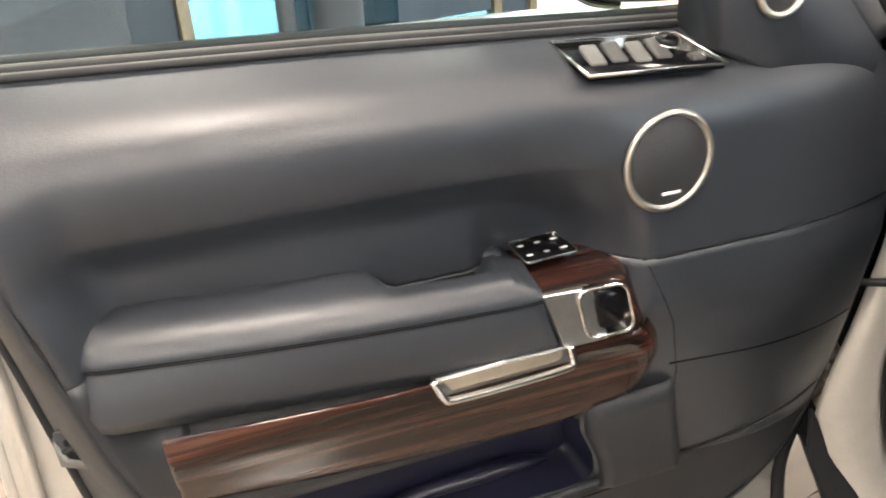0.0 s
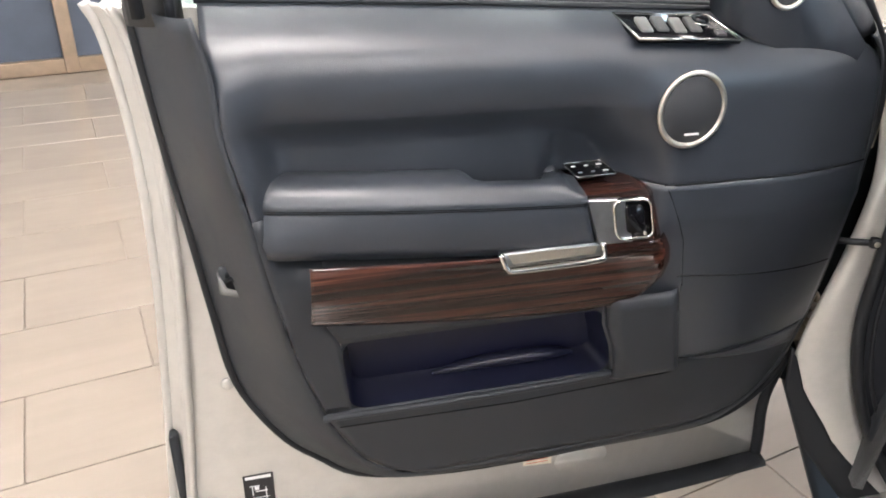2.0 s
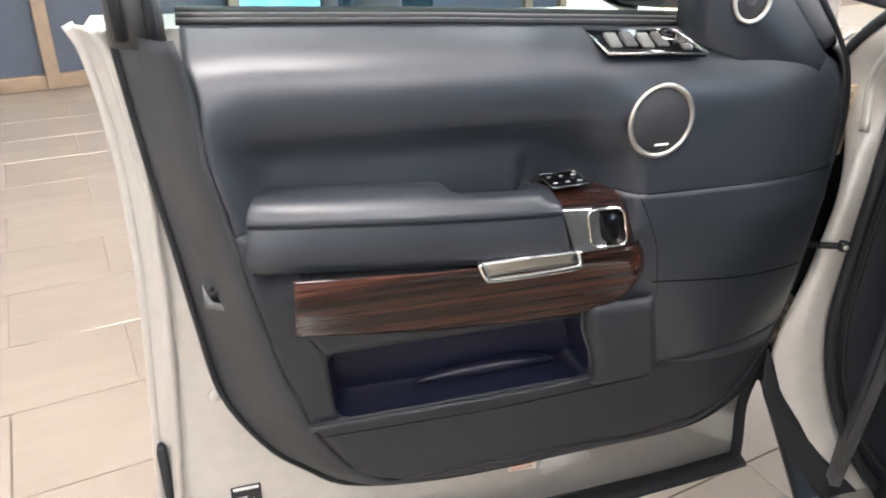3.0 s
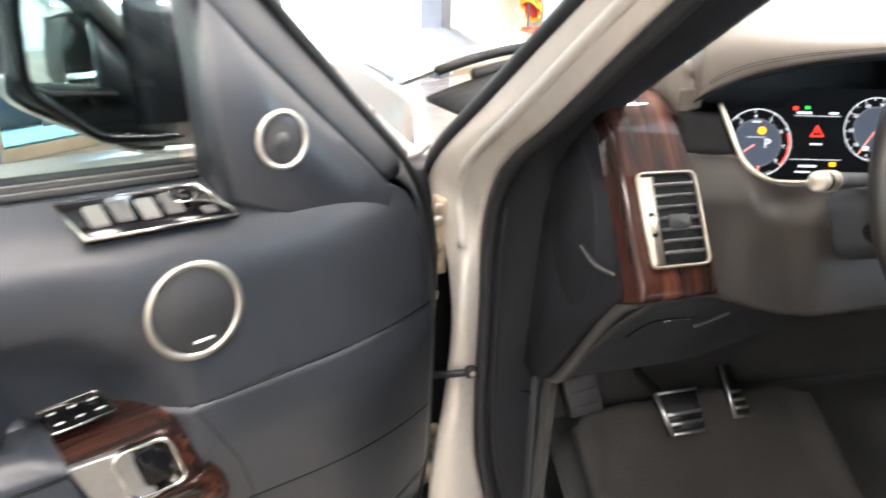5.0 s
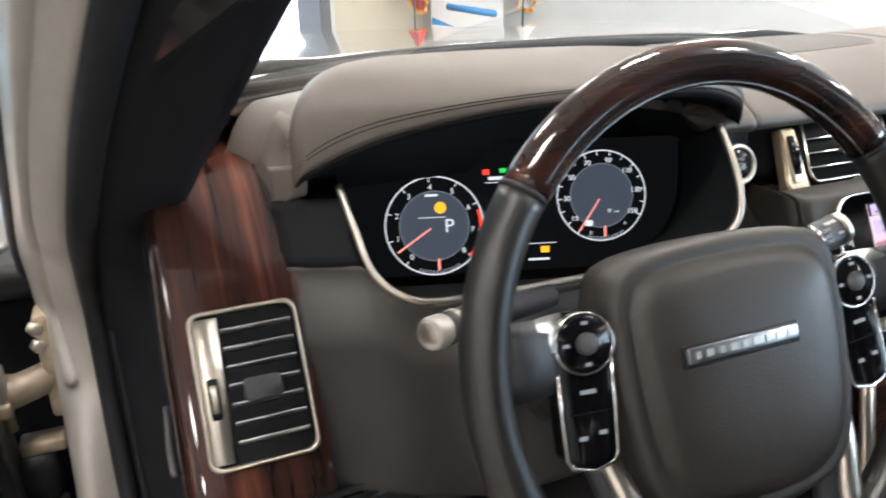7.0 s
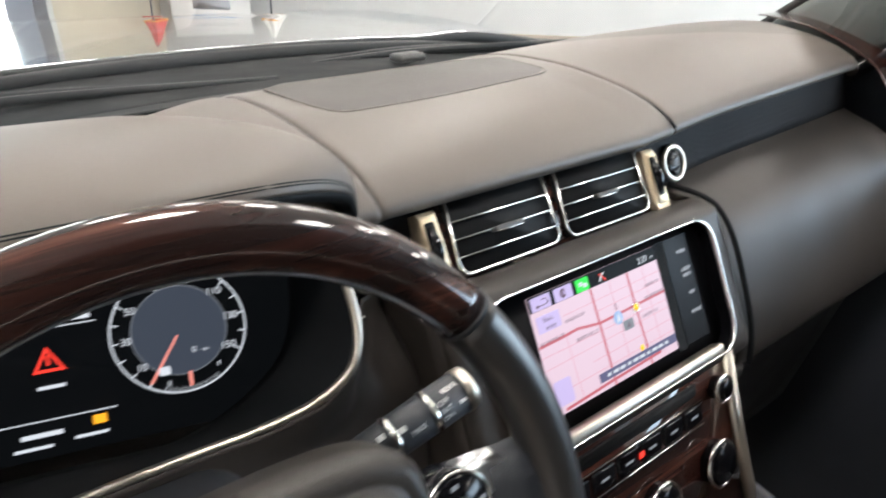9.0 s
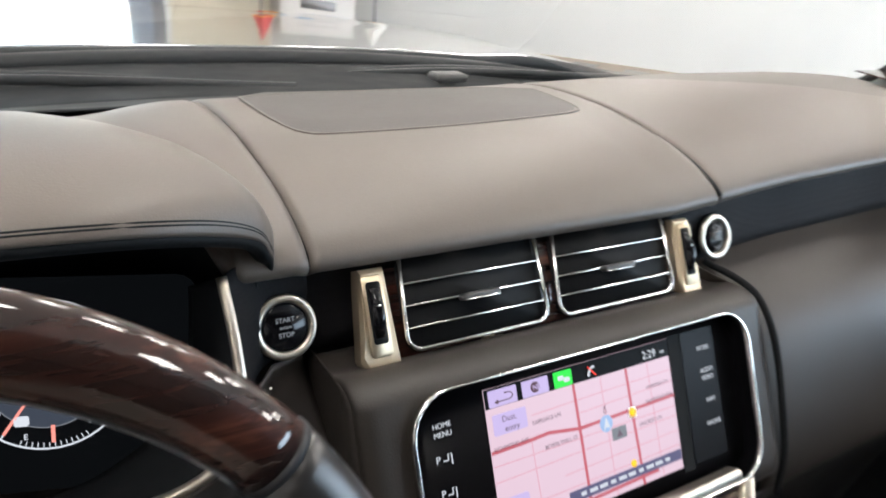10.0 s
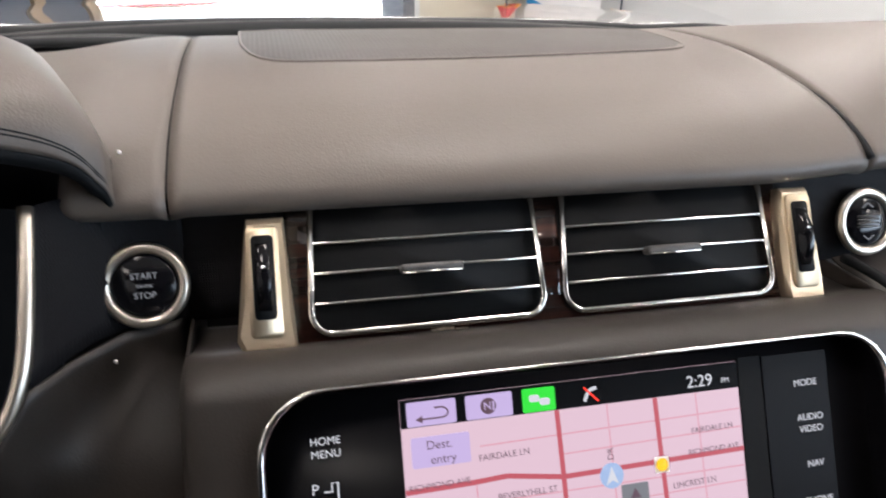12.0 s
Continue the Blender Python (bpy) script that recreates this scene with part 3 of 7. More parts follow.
def side_parts(sx, parent):
    def fl_(c):
        return [Vector((p.x * sx, p.y, p.z)) for p in c]
    a, b, c = fl_(E1), fl_(E2), fl_(E3)
    post = thick(part("pillar", surf(ruled(a, b, 0.014, (-0.5 * sx, -0.8, 0.2)), 10, 97), PAINT, parent, "silver windscreen pillar and door post"), 0.012, 0)
    mid = [p.lerp(q, 0.16) for p, q in zip(b, c)]
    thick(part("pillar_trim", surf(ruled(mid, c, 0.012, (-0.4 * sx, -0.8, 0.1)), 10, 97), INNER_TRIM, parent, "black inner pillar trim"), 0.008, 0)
    part("door_seal", tube([p.lerp(q, 0.10) + Vector((0, -0.012, 0)) for p, q in zip(b, c)], 0.011, 10), RUBBER, parent, "black rubber door seal")
    part("seal_lip", tube([p.lerp(q, 0.30) + Vector((0, -0.012, 0)) for p, q in zip(b, c)][46:], 0.004, 8), RUBBER, parent)
    part("pillar_gutter", tube([p + Vector((0, 0.006, 0.004)) for p in a[:44]], 0.014, 8), RUBBER, parent)
    part("pillar_bead", tube([p.lerp(q, 0.55) + Vector((-0.008 * sx, -0.012, 0.004)) for p, q in zip(a, b)][2:54], 0.010, 8), PAINT, post)
    return post


side_parts(1, car)
side_parts(-1, car)

# inner side trim of the post, split by a joint
part("post_joint", tube([(-0.765, 0.286, 0.80), (-0.72, 0.275, 0.795), (-0.695, 0.27, 0.79)], 0.0025, 6), DARK, car)
thick(part("kick_panel", surf(lambda s, t: (-0.70 + 0.02 * s, 0.255 + 0.25 * s, 0.42 + 0.62 * t), 6, 6), PLASTIC, car), 0.01)

# hinges and door check strap
for z in (1.045, 0.60):
    h = part("hinge", box(0.018, 0.040, 0.130, 0.005, 2, (-0.846, 0.365, z + 0.015)), HINGE, car, "beige painted door hinge with bolts")
    part("hinge_arm", loft([[(x, y + dy, z + zz + dz) for dy, dz in ((-0.014, -0.016), (0.014, -0.016), (0.016, 0.0), (0.012, 0.014), (-0.012, 0.014), (-0.017, 0.0))] for x, y, zz in ((-0.840, 0.362, 0.004), (-0.862, 0.356, -0.002), (-0.885, 0.350, -0.006), (-0.925, 0.350, 0.0))]), HINGE, h)
    part("hinge_lug", box(0.030, 0.030, 0.020, 0.005, 2, (-0.905, 0.342, z - 0.022)), HINGE, h)
    part("hinge_pin", tube([(-0.897, 0.338, z - 0.050), (-0.897, 0.338, z + 0.032)], 0.007, 10), SATIN, h)
    for dz in (0.045, 0.066):
        part("bolt", disc(0.0085, 0.009, put(face_on((-0.851, 0.341, z + dz), (1, 0.3, 0), (0, 0, 1))), 6, 0.002), SATIN, h)
part("hinge_bracket", box(0.050, 0.030, 0.018, 0.004, 2, (-0.874, 0.365, 0.955)), HINGE, car, "beige painted bracket")
part("cable_sleeve", tube([(-0.882, 0.362, 0.946), (-0.884, 0.362, 0.925), (-0.884, 0.362, 0.900), (-0.886, 0.362, 0.880)], [0.020, 0.0225, 0.0225, 0.019], 16, flat=0.8), RUBBER, car, "black rubber cable sleeve")
for k in range(5):
    part("sleeve_fold", tube([(-0.884 + 0.019 * x, 0.362 + 0.015 * y, 0.845 - 0.009 * k) for x, y in circle(1.0, 20)], 0.0042, 8, True), RUBBER, car)
part("sleeve_clip", box(0.044, 0.030, 0.009, 0.003, 2, (-0.884, 0.358, 0.868)), SATIN, car)
strap = part("check_strap", tube([(-0.880, 0.305, 0.832), (-0.850, 0.284, 0.841), (-0.822, 0.270, 0.849)], 0.0065, 8), RUBBER, car, "black door check strap")
part("strap_end", box(0.018, 0.016, 0.020, 0.005, 2, (-0.816, 0.266, 0.852)), RUBBER, strap)
part("strap_bolt", disc(0.0055, 0.006, put(face_on((-0.814, 0.257, 0.852), (1, 0, 0), (0, 0, 1))), 12, 0.001), SATIN, strap)

# sill and the black lower wing behind the wheel
thick(part("sill", surf(lambda s, t: (-0.60 - 0.14 * s, 0.30 - 1.9 * t, 0.262 - 0.03 * s - 0.10 * s ** 3), 12, 8), PAINT, car), 0.02)
thick(part("sill_cover", surf(lambda s, t: (-0.48 - 0.12 * s, 0.29 - 1.9 * t, 0.455 - 0.185 * s ** 1.5), 4, 8), PLASTIC, car), 0.01)
thick(part("lower_wing", surf(lambda s, t: (-0.845 + 0.10 * s + 0.18 * t, 0.44 + 0.02 * s, 0.44 - 0.40 * t), 6, 10), RUBBER, car, "black plastic lower wing"), 0.02)
wing_x = table([(0.22, -0.69), (0.36, -0.812), (0.50, -0.880), (0.62, -0.892)])
thick(part("arch_trim", surf(lambda s, t: (wing_x(0.60 - 0.37 * t) + 0.105 * t ** 0.8 * s, 0.283 + 0.004 * s, 0.60 - 0.37 * t), 6, 16), RUBBER, car, "black plastic trim behind the front wheel"), 0.008)
part("hinge_cover", box(0.11, 0.10, 0.045, 0.016, 3, (-0.882, 0.46, 1.140)), RUBBER, car)
part("wing_lip", tube(spline([(-0.945, 0.40, 1.172), (-0.905, 0.395, 1.183), (-0.875, 0.39, 1.192), (-0.858, 0.385, 1.206)], 16), 0.005, 8), PAINT, car, "thin silver lip of the wing")
# a flat near-black sheet puts the shade behind the hinges into colour
thick(part("post_back", surf(lambda s, t: (-0.775 - 0.150 * s, 0.42 + 0.04 * s, 0.42 + 0.73 * t), 4, 8), DARK, car, "near-black sheet painted as the shade behind the door hinges"), 0.012)

# bonnet, with its raised sides and rolled front, and the wings
def bonnet_z(x, y):
    k = min(1.0, max(0.0, (y - 0.72) / 1.2))
    return 1.334 - 0.085 * k ** 1.6 - 0.075 * abs(x / 0.86) ** 3.2 + 0.010 * step(abs(x), 0.40, 0.52) * step(abs(x), 0.86, 0.62)


def bonnet_fn(s, t):
    x = -0.86 + 1.72 * s
    y0 = 0.74 - 0.10 * (x / 0.86) ** 2
    y1 = 1.98 - 0.16 * (x / 0.86) ** 2
    y = y0 + (y1 - y0) * min(1.0, t / 0.92)
    z = bonnet_z(x, y)
    if t > 0.92:
        q = (t - 0.92) / 0.08
        y += 0.05 * math.sin(q * math.pi / 2)
        z -= 0.09 * (1 - math.cos(q * math.pi / 2))
    return (x, y, z)


thick(part("bonnet", surf(bonnet_fn, 60, 50), BONNET_PAINT, car, "glossy silver clamshell bonnet"), 0.012)
for sx in (-1, 1):
    def wing_fn(s, t):
        y = 0.47 + 1.50 * s
        zt = 1.178 - 0.03 * step(y, 1.45, 1.97)
        bulge = 0.105 * math.sin(min(1.0, t * 1.7) * math.pi / 2) * (1 - 0.75 * step(y, 1.25, 1.97)) * (0.45 + 0.55 * step(y, 0.47, 0.95))
        return (sx * (0.886 - 0.028 * step(y, 1.25, 0.50) + bulge), y, zt - (zt - 0.72) * t ** 1.5)
    thick(part("wing", surf(wing_fn, 30, 24), PAINT, car, "silver front wing"), 0.012)
for sx in (-1, 1):
    thick(part("bonnet_side", surf(lambda s, t: (sx * (0.860 + (0.027 - 0.028 * step(0.50 + 1.46 * s, 1.25, 0.50)) * math.sin(t * math.pi / 2)), 0.50 + 1.46 * s, bonnet_z(0.86, max(0.74, 0.50 + 1.46 * s)) * (1 - t) + (1.181 - 0.03 * step(0.50 + 1.46 * s, 1.45, 1.97)) * t - 0.004 * t), 24, 6), PAINT, car, "turned-down side of the bonnet"), 0.010)
part("bonnet_edge", tube([Vector(bonnet_fn(k / 60, 0.0)) + Vector((0, -0.004, -0.002)) for k in range(3, 58)], 0.010, 8), RUBBER, car, "black strip along the rear edge of the bonnet")
part("bonnet_seal", tube(spline([(-0.70, 0.655, 1.272), (-0.5, 0.69, 1.308), (-0.25, 0.715, 1.324), (0, 0.725, 1.328), (0.25, 0.715, 1.324), (0.5, 0.69, 1.308), (0.70, 0.655, 1.272)], 40), 0.013, 8), RUBBER, car)
thick(part("cowl", surf(lambda s, t: (-0.80 + 1.6 * s, 0.40 + 0.33 * t - 0.10 * (2 * s - 1) ** 2, 1.318 - 0.085 * abs(2 * s - 1) ** 3 + 0.02 * (1 - t)), 30, 6), DARK, car, "black cowl panel below the windscreen"), 0.01)
for x0, y0, x1, y1, zz in ((-0.62, 0.60, -0.02, 0.52, 1.325), (-0.05, 0.66, 0.60, 0.56, 1.32)):
    wp = part("wiper", tube(spline([(x0, y0, zz - 0.02), ((x0 + x1) / 2, (y0 + y1) / 2 + 0.03, zz + 0.006), (x1, y1, zz)], 16), 0.009, 8), RUBBER, car, "black windscreen wiper")
    part("blade", tube(spline([(x0 + 0.05, y0 - 0.03, zz - 0.005), ((x0 + x1) / 2, (y0 + y1) / 2 - 0.01, zz + 0.012), (x1 + 0.02, y1 - 0.02, zz + 0.01)], 16), 0.006, 6), RUBBER, wp)
part("washer_jet", box(0.05, 0.03, 0.012, 0.005, 2, (0.215, 0.50, 1.345)), GREY_PLASTIC, car)


def screen_fn(s, t):
    k = 2 * s - 1
    x = k * (0.775 - 0.145 * t)
    y = 0.60 - 0.16 * k * k - (0.98 + 0.02 * k * k) * t
    z = 1.275 - 0.095 * abs(k) ** 2.5 * (1 - t) + (0.43 - 0.03 * k * k) * t
    return (x, y, z)


ws = part("windscreen", surf(screen_fn, 24, 16), SCREEN_GLASS, car, "clear windscreen")
ws.visible_shadow = False
thick(part("roof", surf(lambda s, t: ((2 * s - 1) * 0.66, -0.38 - 1.9 * t, 1.70 + 0.08 * math.sin(math.pi * (0.12 + 0.8 * t)) - 0.05 * (2 * s - 1) ** 4), 16, 12), GREY_PLASTIC, car, "roof with dark headlining"), 0.05)

# floor pan with carpet, footwell front, far side
thick(part("carpet", surf(lambda s, t: (-0.62 + 1.24 * s, -1.6 + 2.0 * t, 0.475 + 0.012 * math.sin(9 * s + 5 * t) * math.sin(7 * t) + 0.16 * step(t, 0.86, 1.0)), 60, 60), CARPET, car, "dark grey carpet floor"), 0.02)
thick(part("footwell_side", surf(lambda s, t: (-0.695 + 0.03 * t * (1 - s), 0.25 + 0.55 * s, 0.30 + 0.80 * t), 8, 8), CARPET, car, "dark carpeted footwell side"), 0.02)
thick(part("toe_board", surf(lambda s, t: (-0.70 + 1.4 * s, 0.34 + 0.10 * t, 0.25 + 0.45 * t), 4, 4), CARPET, car, "dark carpeted toe board"), 0.02)
thick(part("bulkhead", surf(lambda s, t: (-0.70 + 1.4 * s, 0.40 + 0.10 * t, 0.60 + 0.62 * t), 4, 6), CARPET, car, "dark carpeted bulkhead"), 0.02)
thick(part("far_door_lining", surf(lambda s, t: (0.735 + 0.03 * math.sin(3 * t), -1.7 + 2.1 * s, 0.45 + 0.80 * t), 20, 12), LEATHER, car, "dark lining of the closed passenger door"), 0.03)
part("far_window_line", tube([(0.73, -1.6, 1.255), (0.735, 0.2, 1.245)], 0.015, 8), RUBBER, car)
FAR_U = spline([(0.735, 0.40, 1.285), (0.712, 0.245, 1.365), (0.700, 0.150, 1.430), (0.688, 0.030, 1.508), (0.62, -0.23, 1.655), (0.58, -0.36, 1.71)], 40)
FAR_L = spline([(0.738, 0.16, 1.255), (0.722, 0.10, 1.32), (0.700, 0.005, 1.40), (0.668, -0.11, 1.49), (0.60, -0.36, 1.66), (0.56, -0.46, 1.72)], 40)
thick(part("far_pillar_cover", surf(lambda s, t: FAR_U[min(39, int(round(t * 39)))].lerp(FAR_L[min(39, int(round(t * 39)))], s) + Vector((-0.012 * math.sin(math.pi * s), 0, 0)), 8, 39), PILLAR_CLOTH, car, "grey passenger pillar cover"), 0.008)
part("far_pillar_seal", tube([p + Vector((0.004, 0.008, 0.004)) for p in FAR_U], 0.007, 8), RUBBER, car)
thick(part("far_mirror_triangle", surf(lambda s, t: (0.742 - 0.030 * t, 0.15 - 0.20 * s * (1 - 0.3 * t) - 0.16 * t, 1.25 + 0.165 * t * (1 - 0.75 * s)), 10, 8), LEATHER, car, "black triangle panel of the passenger door"), 0.012)

# plain rear of the cabin, behind the camera
thick(part("rear_wall", surf(lambda s, t: (-0.74 + 1.48 * s, -2.2 + 0.15 * t, 0.40 + 1.36 * t), 4, 4), GREY_PLASTIC, car), 0.03)
thick(part("rear_side", surf(lambda s, t: (-0.76 + 0.14 * max(0.0, t - 0.6) / 0.4, -2.2 + 1.05 * s, 0.40 + 1.34 * t), 6, 8), GREY_PLASTIC, car), 0.03)
thick(part("far_side", surf(lambda s, t: (0.76 - 0.14 * max(0.0, t - 0.6) / 0.4, -2.2 + 1.05 * s, 0.40 + 1.34 * t), 6, 8), GREY_PLASTIC, car), 0.03)

# floor mat
MAT_AT = (-0.325, -0.02, 0.497)
mat_ = thing("floor_mat", "crumpled brown-grey carpet mat in the driver's footwell", "floor mat", pose(*MAT_AT))


def mat_fn(s, t):
    # lies on the carpet, climbs the toe slope at its front and keeps soft folds
    x, y = (s - 0.5) * 0.53, -0.40 + 0.79 * t
    corner = 0.05 * step(abs(s - 0.5), 0.36, 0.5) ** 2 * (2 * t - 1)
    fold = 0.006 * math.sin(21 * x + 9 * y) * math.sin(13 * y - 6 * x) + 0.004 * math.sin(40 * x - 17 * y)
    gy = y + MAT_AT[1]
    return (x, y - corner, 0.010 + fold + 0.15 * step(gy, 0.12, 0.40) + 0.012)


thick(part("carpet_top", surf(mat_fn, 40, 56), MAT_CARPET, mat_), 0.008)
edge_ = [mat_fn(0.0, k / 30) for k in range(31)] + [mat_fn(k / 20, 1.0) for k in range(1, 21)] + [mat_fn(1.0, 1 - k / 30) for k in range(1, 31)]
part("binding", tube([(x, y, z - 0.003) for x, y, z in edge_], 0.006, 8), RUBBER, mat_, "black stitched binding")


# pedals
def pedal(name, at_, top, low, lean, bars, label, top_rail=True):
    # top and low: z and the left and right x of the pad's upper and lower edge
    p = thing(name, label, "pedal", Matrix.Translation(at_) @ Matrix.Rotation(radians(-lean), 4, "X"))
    (zt, lt, rt), (zl, ll, rl) = top, low
    part("pad", plate([(lt, zt), (ll, zl), (rl, zl), (rt, zt)], put(face_on((0, 0, 0), (1, 0, 0), (0, 0, 1))), 0.012, 0.002), RUBBER, p, "black rubber pad")
    rim = [(lt, -0.003, zt), (lt + (ll - lt) * 0.5, -0.004, zt + (zl - zt) * 0.5), (ll, -0.003, zl)]
    part("rim", tube(rim, 0.0045, 8), ALU, p, "bright metal side rim")
    if top_rail:
        part("rim", tube([(lt, -0.003, zt), (rt, -0.003, zt)], 0.0028, 8), ALU, p, "bright metal top rim")
    for k in range(bars):
        f = 0.52 + 0.46 * k / (bars - 1)
        z = zt + (zl - zt) * f
        l_, r_ = lt + (ll - lt) * f + 0.002, rt + (rl - rt) * f
        part("grip_bar", tube([(l_, -0.003, z), (r_, -0.003, z)], 0.0034, 8), ALU if top_rail else SATIN, p, "metal grip bar")
    if top_rail:
        part("arm", tube([(lt * 0.5, 0.012, zt * 0.8), (lt * 0.9, 0.05, zt + 0.05), (lt, 0.09, 0.26)], 0.009, 8), DARK, p)
    return p


pedal("brake_pedal", (-0.374, 0.298, 0.684), (0.038, -0.050, 0.040), (-0.042, -0.034, 0.040), 40, 3, "wide brake pedal with bright metal bars")
pedal("accelerator_pedal", (-0.222, 0.345, 0.678), (0.054, -0.016, 0.006), (-0.054, -0.020, 0.018), 45, 4, "tall accelerator pedal with a bright metal edge", False)
rest = thing("foot_rest", "grey plastic foot rest beside the pedals", "foot rest", pose(-0.550, 0.396, 0.714, -24, -9, 0))
part("pad", box(0.070, 0.04, 0.12, 0.006, 3), FOOT_REST, rest)
for k in range(4):
    part("rib", box(0.056, 0.004, 0.006, 0.0015, 2, (0, -0.0205, -0.042 + 0.028 * k)), FOOT_REST, rest)


# ---- dashboard ----
dash = thing("dashboard", "brown-black leather dashboard with dark wood and satin metal vents", "dashboard")

TOP = [(0.315, 1.3765), (0.26, 1.3825), (0.17, 1.3815), (0.10, 1.373), (0.060, 1.3635), (0.036, 1.3535), (0.024, 1.3455), (0.0205, 1.3390), (0.024, 1.3335), (0.034, 1.331), (0.060, 1.332)]


HOOD_BACK = table([(-0.606, 0.075), (-0.597, 0.095), (-0.578, 0.130), (-0.545, 0.168), (-0.505, 0.198), (-0.46, 0.212), (-0.405, 0.216), (-0.341, 0.207), (-0.308, 0.196), (-0.273, 0.164), (-0.240, 0.112), (-0.222, 0.064), (-0.208, 0.034), (-0.200, 0.022)])
REAR = table([(-0.72, 0.13), (-0.62, 0.165), (-0.55, 0.225), (-0.30, 0.262), (-0.13, 0.276), (0.0, 0.286), (0.175, 0.305), (0.43, 0.325), (0.70, 0.312)])


WOOD_EDGE = table([(-0.005, 1.185), (0.028, 1.236), (0.062, 1.285), (0.085, 1.308), (0.105, 1.320), (0.125, 1.327), (0.15, 1.332), (0.20, 1.331), (0.27, 1.322)])


def bend(x, y):
    """The passenger's side of the dash runs a little back and upwards."""
    lift = max(0.0, 0.0075 + 0.045 * (x - 0.3)) * (1 - 0.6 * step(y, 0.15, 0.31))
    return 0.012 * step(x, 0.10, 0.30), lift


def top_pad(name, x0, x1, label, lobe0=0.0, lobe1=0.0):
    n = max(6, int((x1 - x0) / 0.006))
    prof = spline([(y, z, 0) for y, z in TOP], 40)

    def fn(s, t):
        p = prof[min(39, int(round(t * 39)))]
        far = min(1.0, max(0.0, (p.x - 0.03) / 0.27))
        a, b = x0 - lobe0 * far, x1 + lobe1 * far
        x = a + (b - a) * s
        drop = 0.0012 * (1 - min(1.0, min(x - a, b - x) / 0.004)) ** 2
        if lobe0:
            y_ = 0.12 + (p.x - 0.12) * 0.5 if p.x < 0.12 else 0.12 + (p.x - 0.12) * (REAR(x) - 0.12) / 0.195
            drop += max(0.0, p.y + 0.003 - WOOD_EDGE(y_)) * (1 - min(1.0, (x - a) / 0.034)) ** 2
        if lobe1:
            drop += 0.008 * (1 - min(1.0, (b - x) / 0.010)) ** 2
        if lobe0 and -0.602 < x < -0.228 and p.x < HOOD_BACK(x) - 0.016:
            return (x, HOOD_BACK(x) - 0.016, 1.345)
        if lobe0 and x <= -0.602 and p.x < 0.12:
            return (x, 0.12 + (p.x - 0.12) * 0.50, p.y - drop)
        y = p.x if p.x < 0.12 else 0.12 + (p.x - 0.12) * (REAR(x) - 0.12) / 0.195
        if lobe0:
            drop += 0.009 * step(x, -0.195, -0.28) * step(p.x, 0.05, 0.12)
        dy, dz = bend(x, y)
        return (x, y + dy * (1 - step(y, 0.05, 0.30)), p.y - drop + dz)
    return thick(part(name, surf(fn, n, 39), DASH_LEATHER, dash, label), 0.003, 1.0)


top_pad("top_pad", -0.620, -0.1818, "leather dash top behind the instruments", 0.030, 0.0)
top_pad("top_pad", -0.1806, 0.1834, "leather centre dash top with a speaker")
top_pad("top_pad", 0.1846, 0.632, "leather dash top above the passenger", 0.0, 0.012)
thick(part("defroster_ledge", surf(lambda s, t: (-0.72 + 1.44 * s, REAR(-0.72 + 1.44 * s) + 0.002 + (0.526 - REAR(-0.72 + 1.44 * s)) * t - 0.10 * t * (2 * s - 1) ** 2, 1.372 - 0.05 * t - 0.05 * t * abs(2 * s - 1) ** 3), 24, 6), DARK, dash, "black ledge below the windscreen"), 0.006)

for x_ in (-0.1815, 0.1840):
    part("seam_strip", tube([(x_, p.x if p.x < 0.12 else 0.12 + (p.x - 0.12) * (REAR(x_) - 0.12) / 0.195, p.y - 0.0035 + bend(x_, p.x)[1]) for p in spline([(y, z, 0) for y, z in TOP[:7]], 30)], 0.0022, 6), DARK, dash)

# centre speaker grille, set into the top
grille_outline = [(p.x, p.y) for p in spline([(-0.150, 0.246, 0), (-0.150, 0.225, 0), (-0.147, 0.180, 0), (-0.135, 0.148, 0), (-0.10, 0.143, 0), (0.0, 0.147, 0), (0.10, 0.158, 0), (0.140, 0.165, 0), (0.152, 0.180, 0), (0.155, 0.215, 0), (0.155, 0.25, 0)], 50)] + [(0.10, 0.264), (0.0, 0.262), (-0.10, 0.255)]
top_z = table(sorted((p.x, p.y) for p in spline([(y, z, 0) for y, z in TOP[:6]], 40)))
g_left = table([(0.144, -0.118), (0.150, -0.135), (0.165, -0.144), (0.20, -0.149), (0.246, -0.151), (0.264, -0.12)])
g_right = table([(0.144, -0.020), (0.150, 0.040), (0.158, 0.100), (0.166, 0.138), (0.180, 0.151), (0.215, 0.155), (0.250, 0.155), (0.264, 0.12)])


def grille_fn(s, t):
    y = 0.144 + 0.118 * t
    return (g_left(y) + (g_right(y) - g_left(y)) * s, y, top_z(y) + 0.0018)


gr = part("speaker_grille", surf(grille_fn, 30, 24), GRILLE, dash, "fine mesh speaker grille")
part("grille_edge", tube([(x, y, top_z(y) + 0.0012) for x, y in grille_outline], 0.0011, 6, True), DASH_LEATHER, gr)

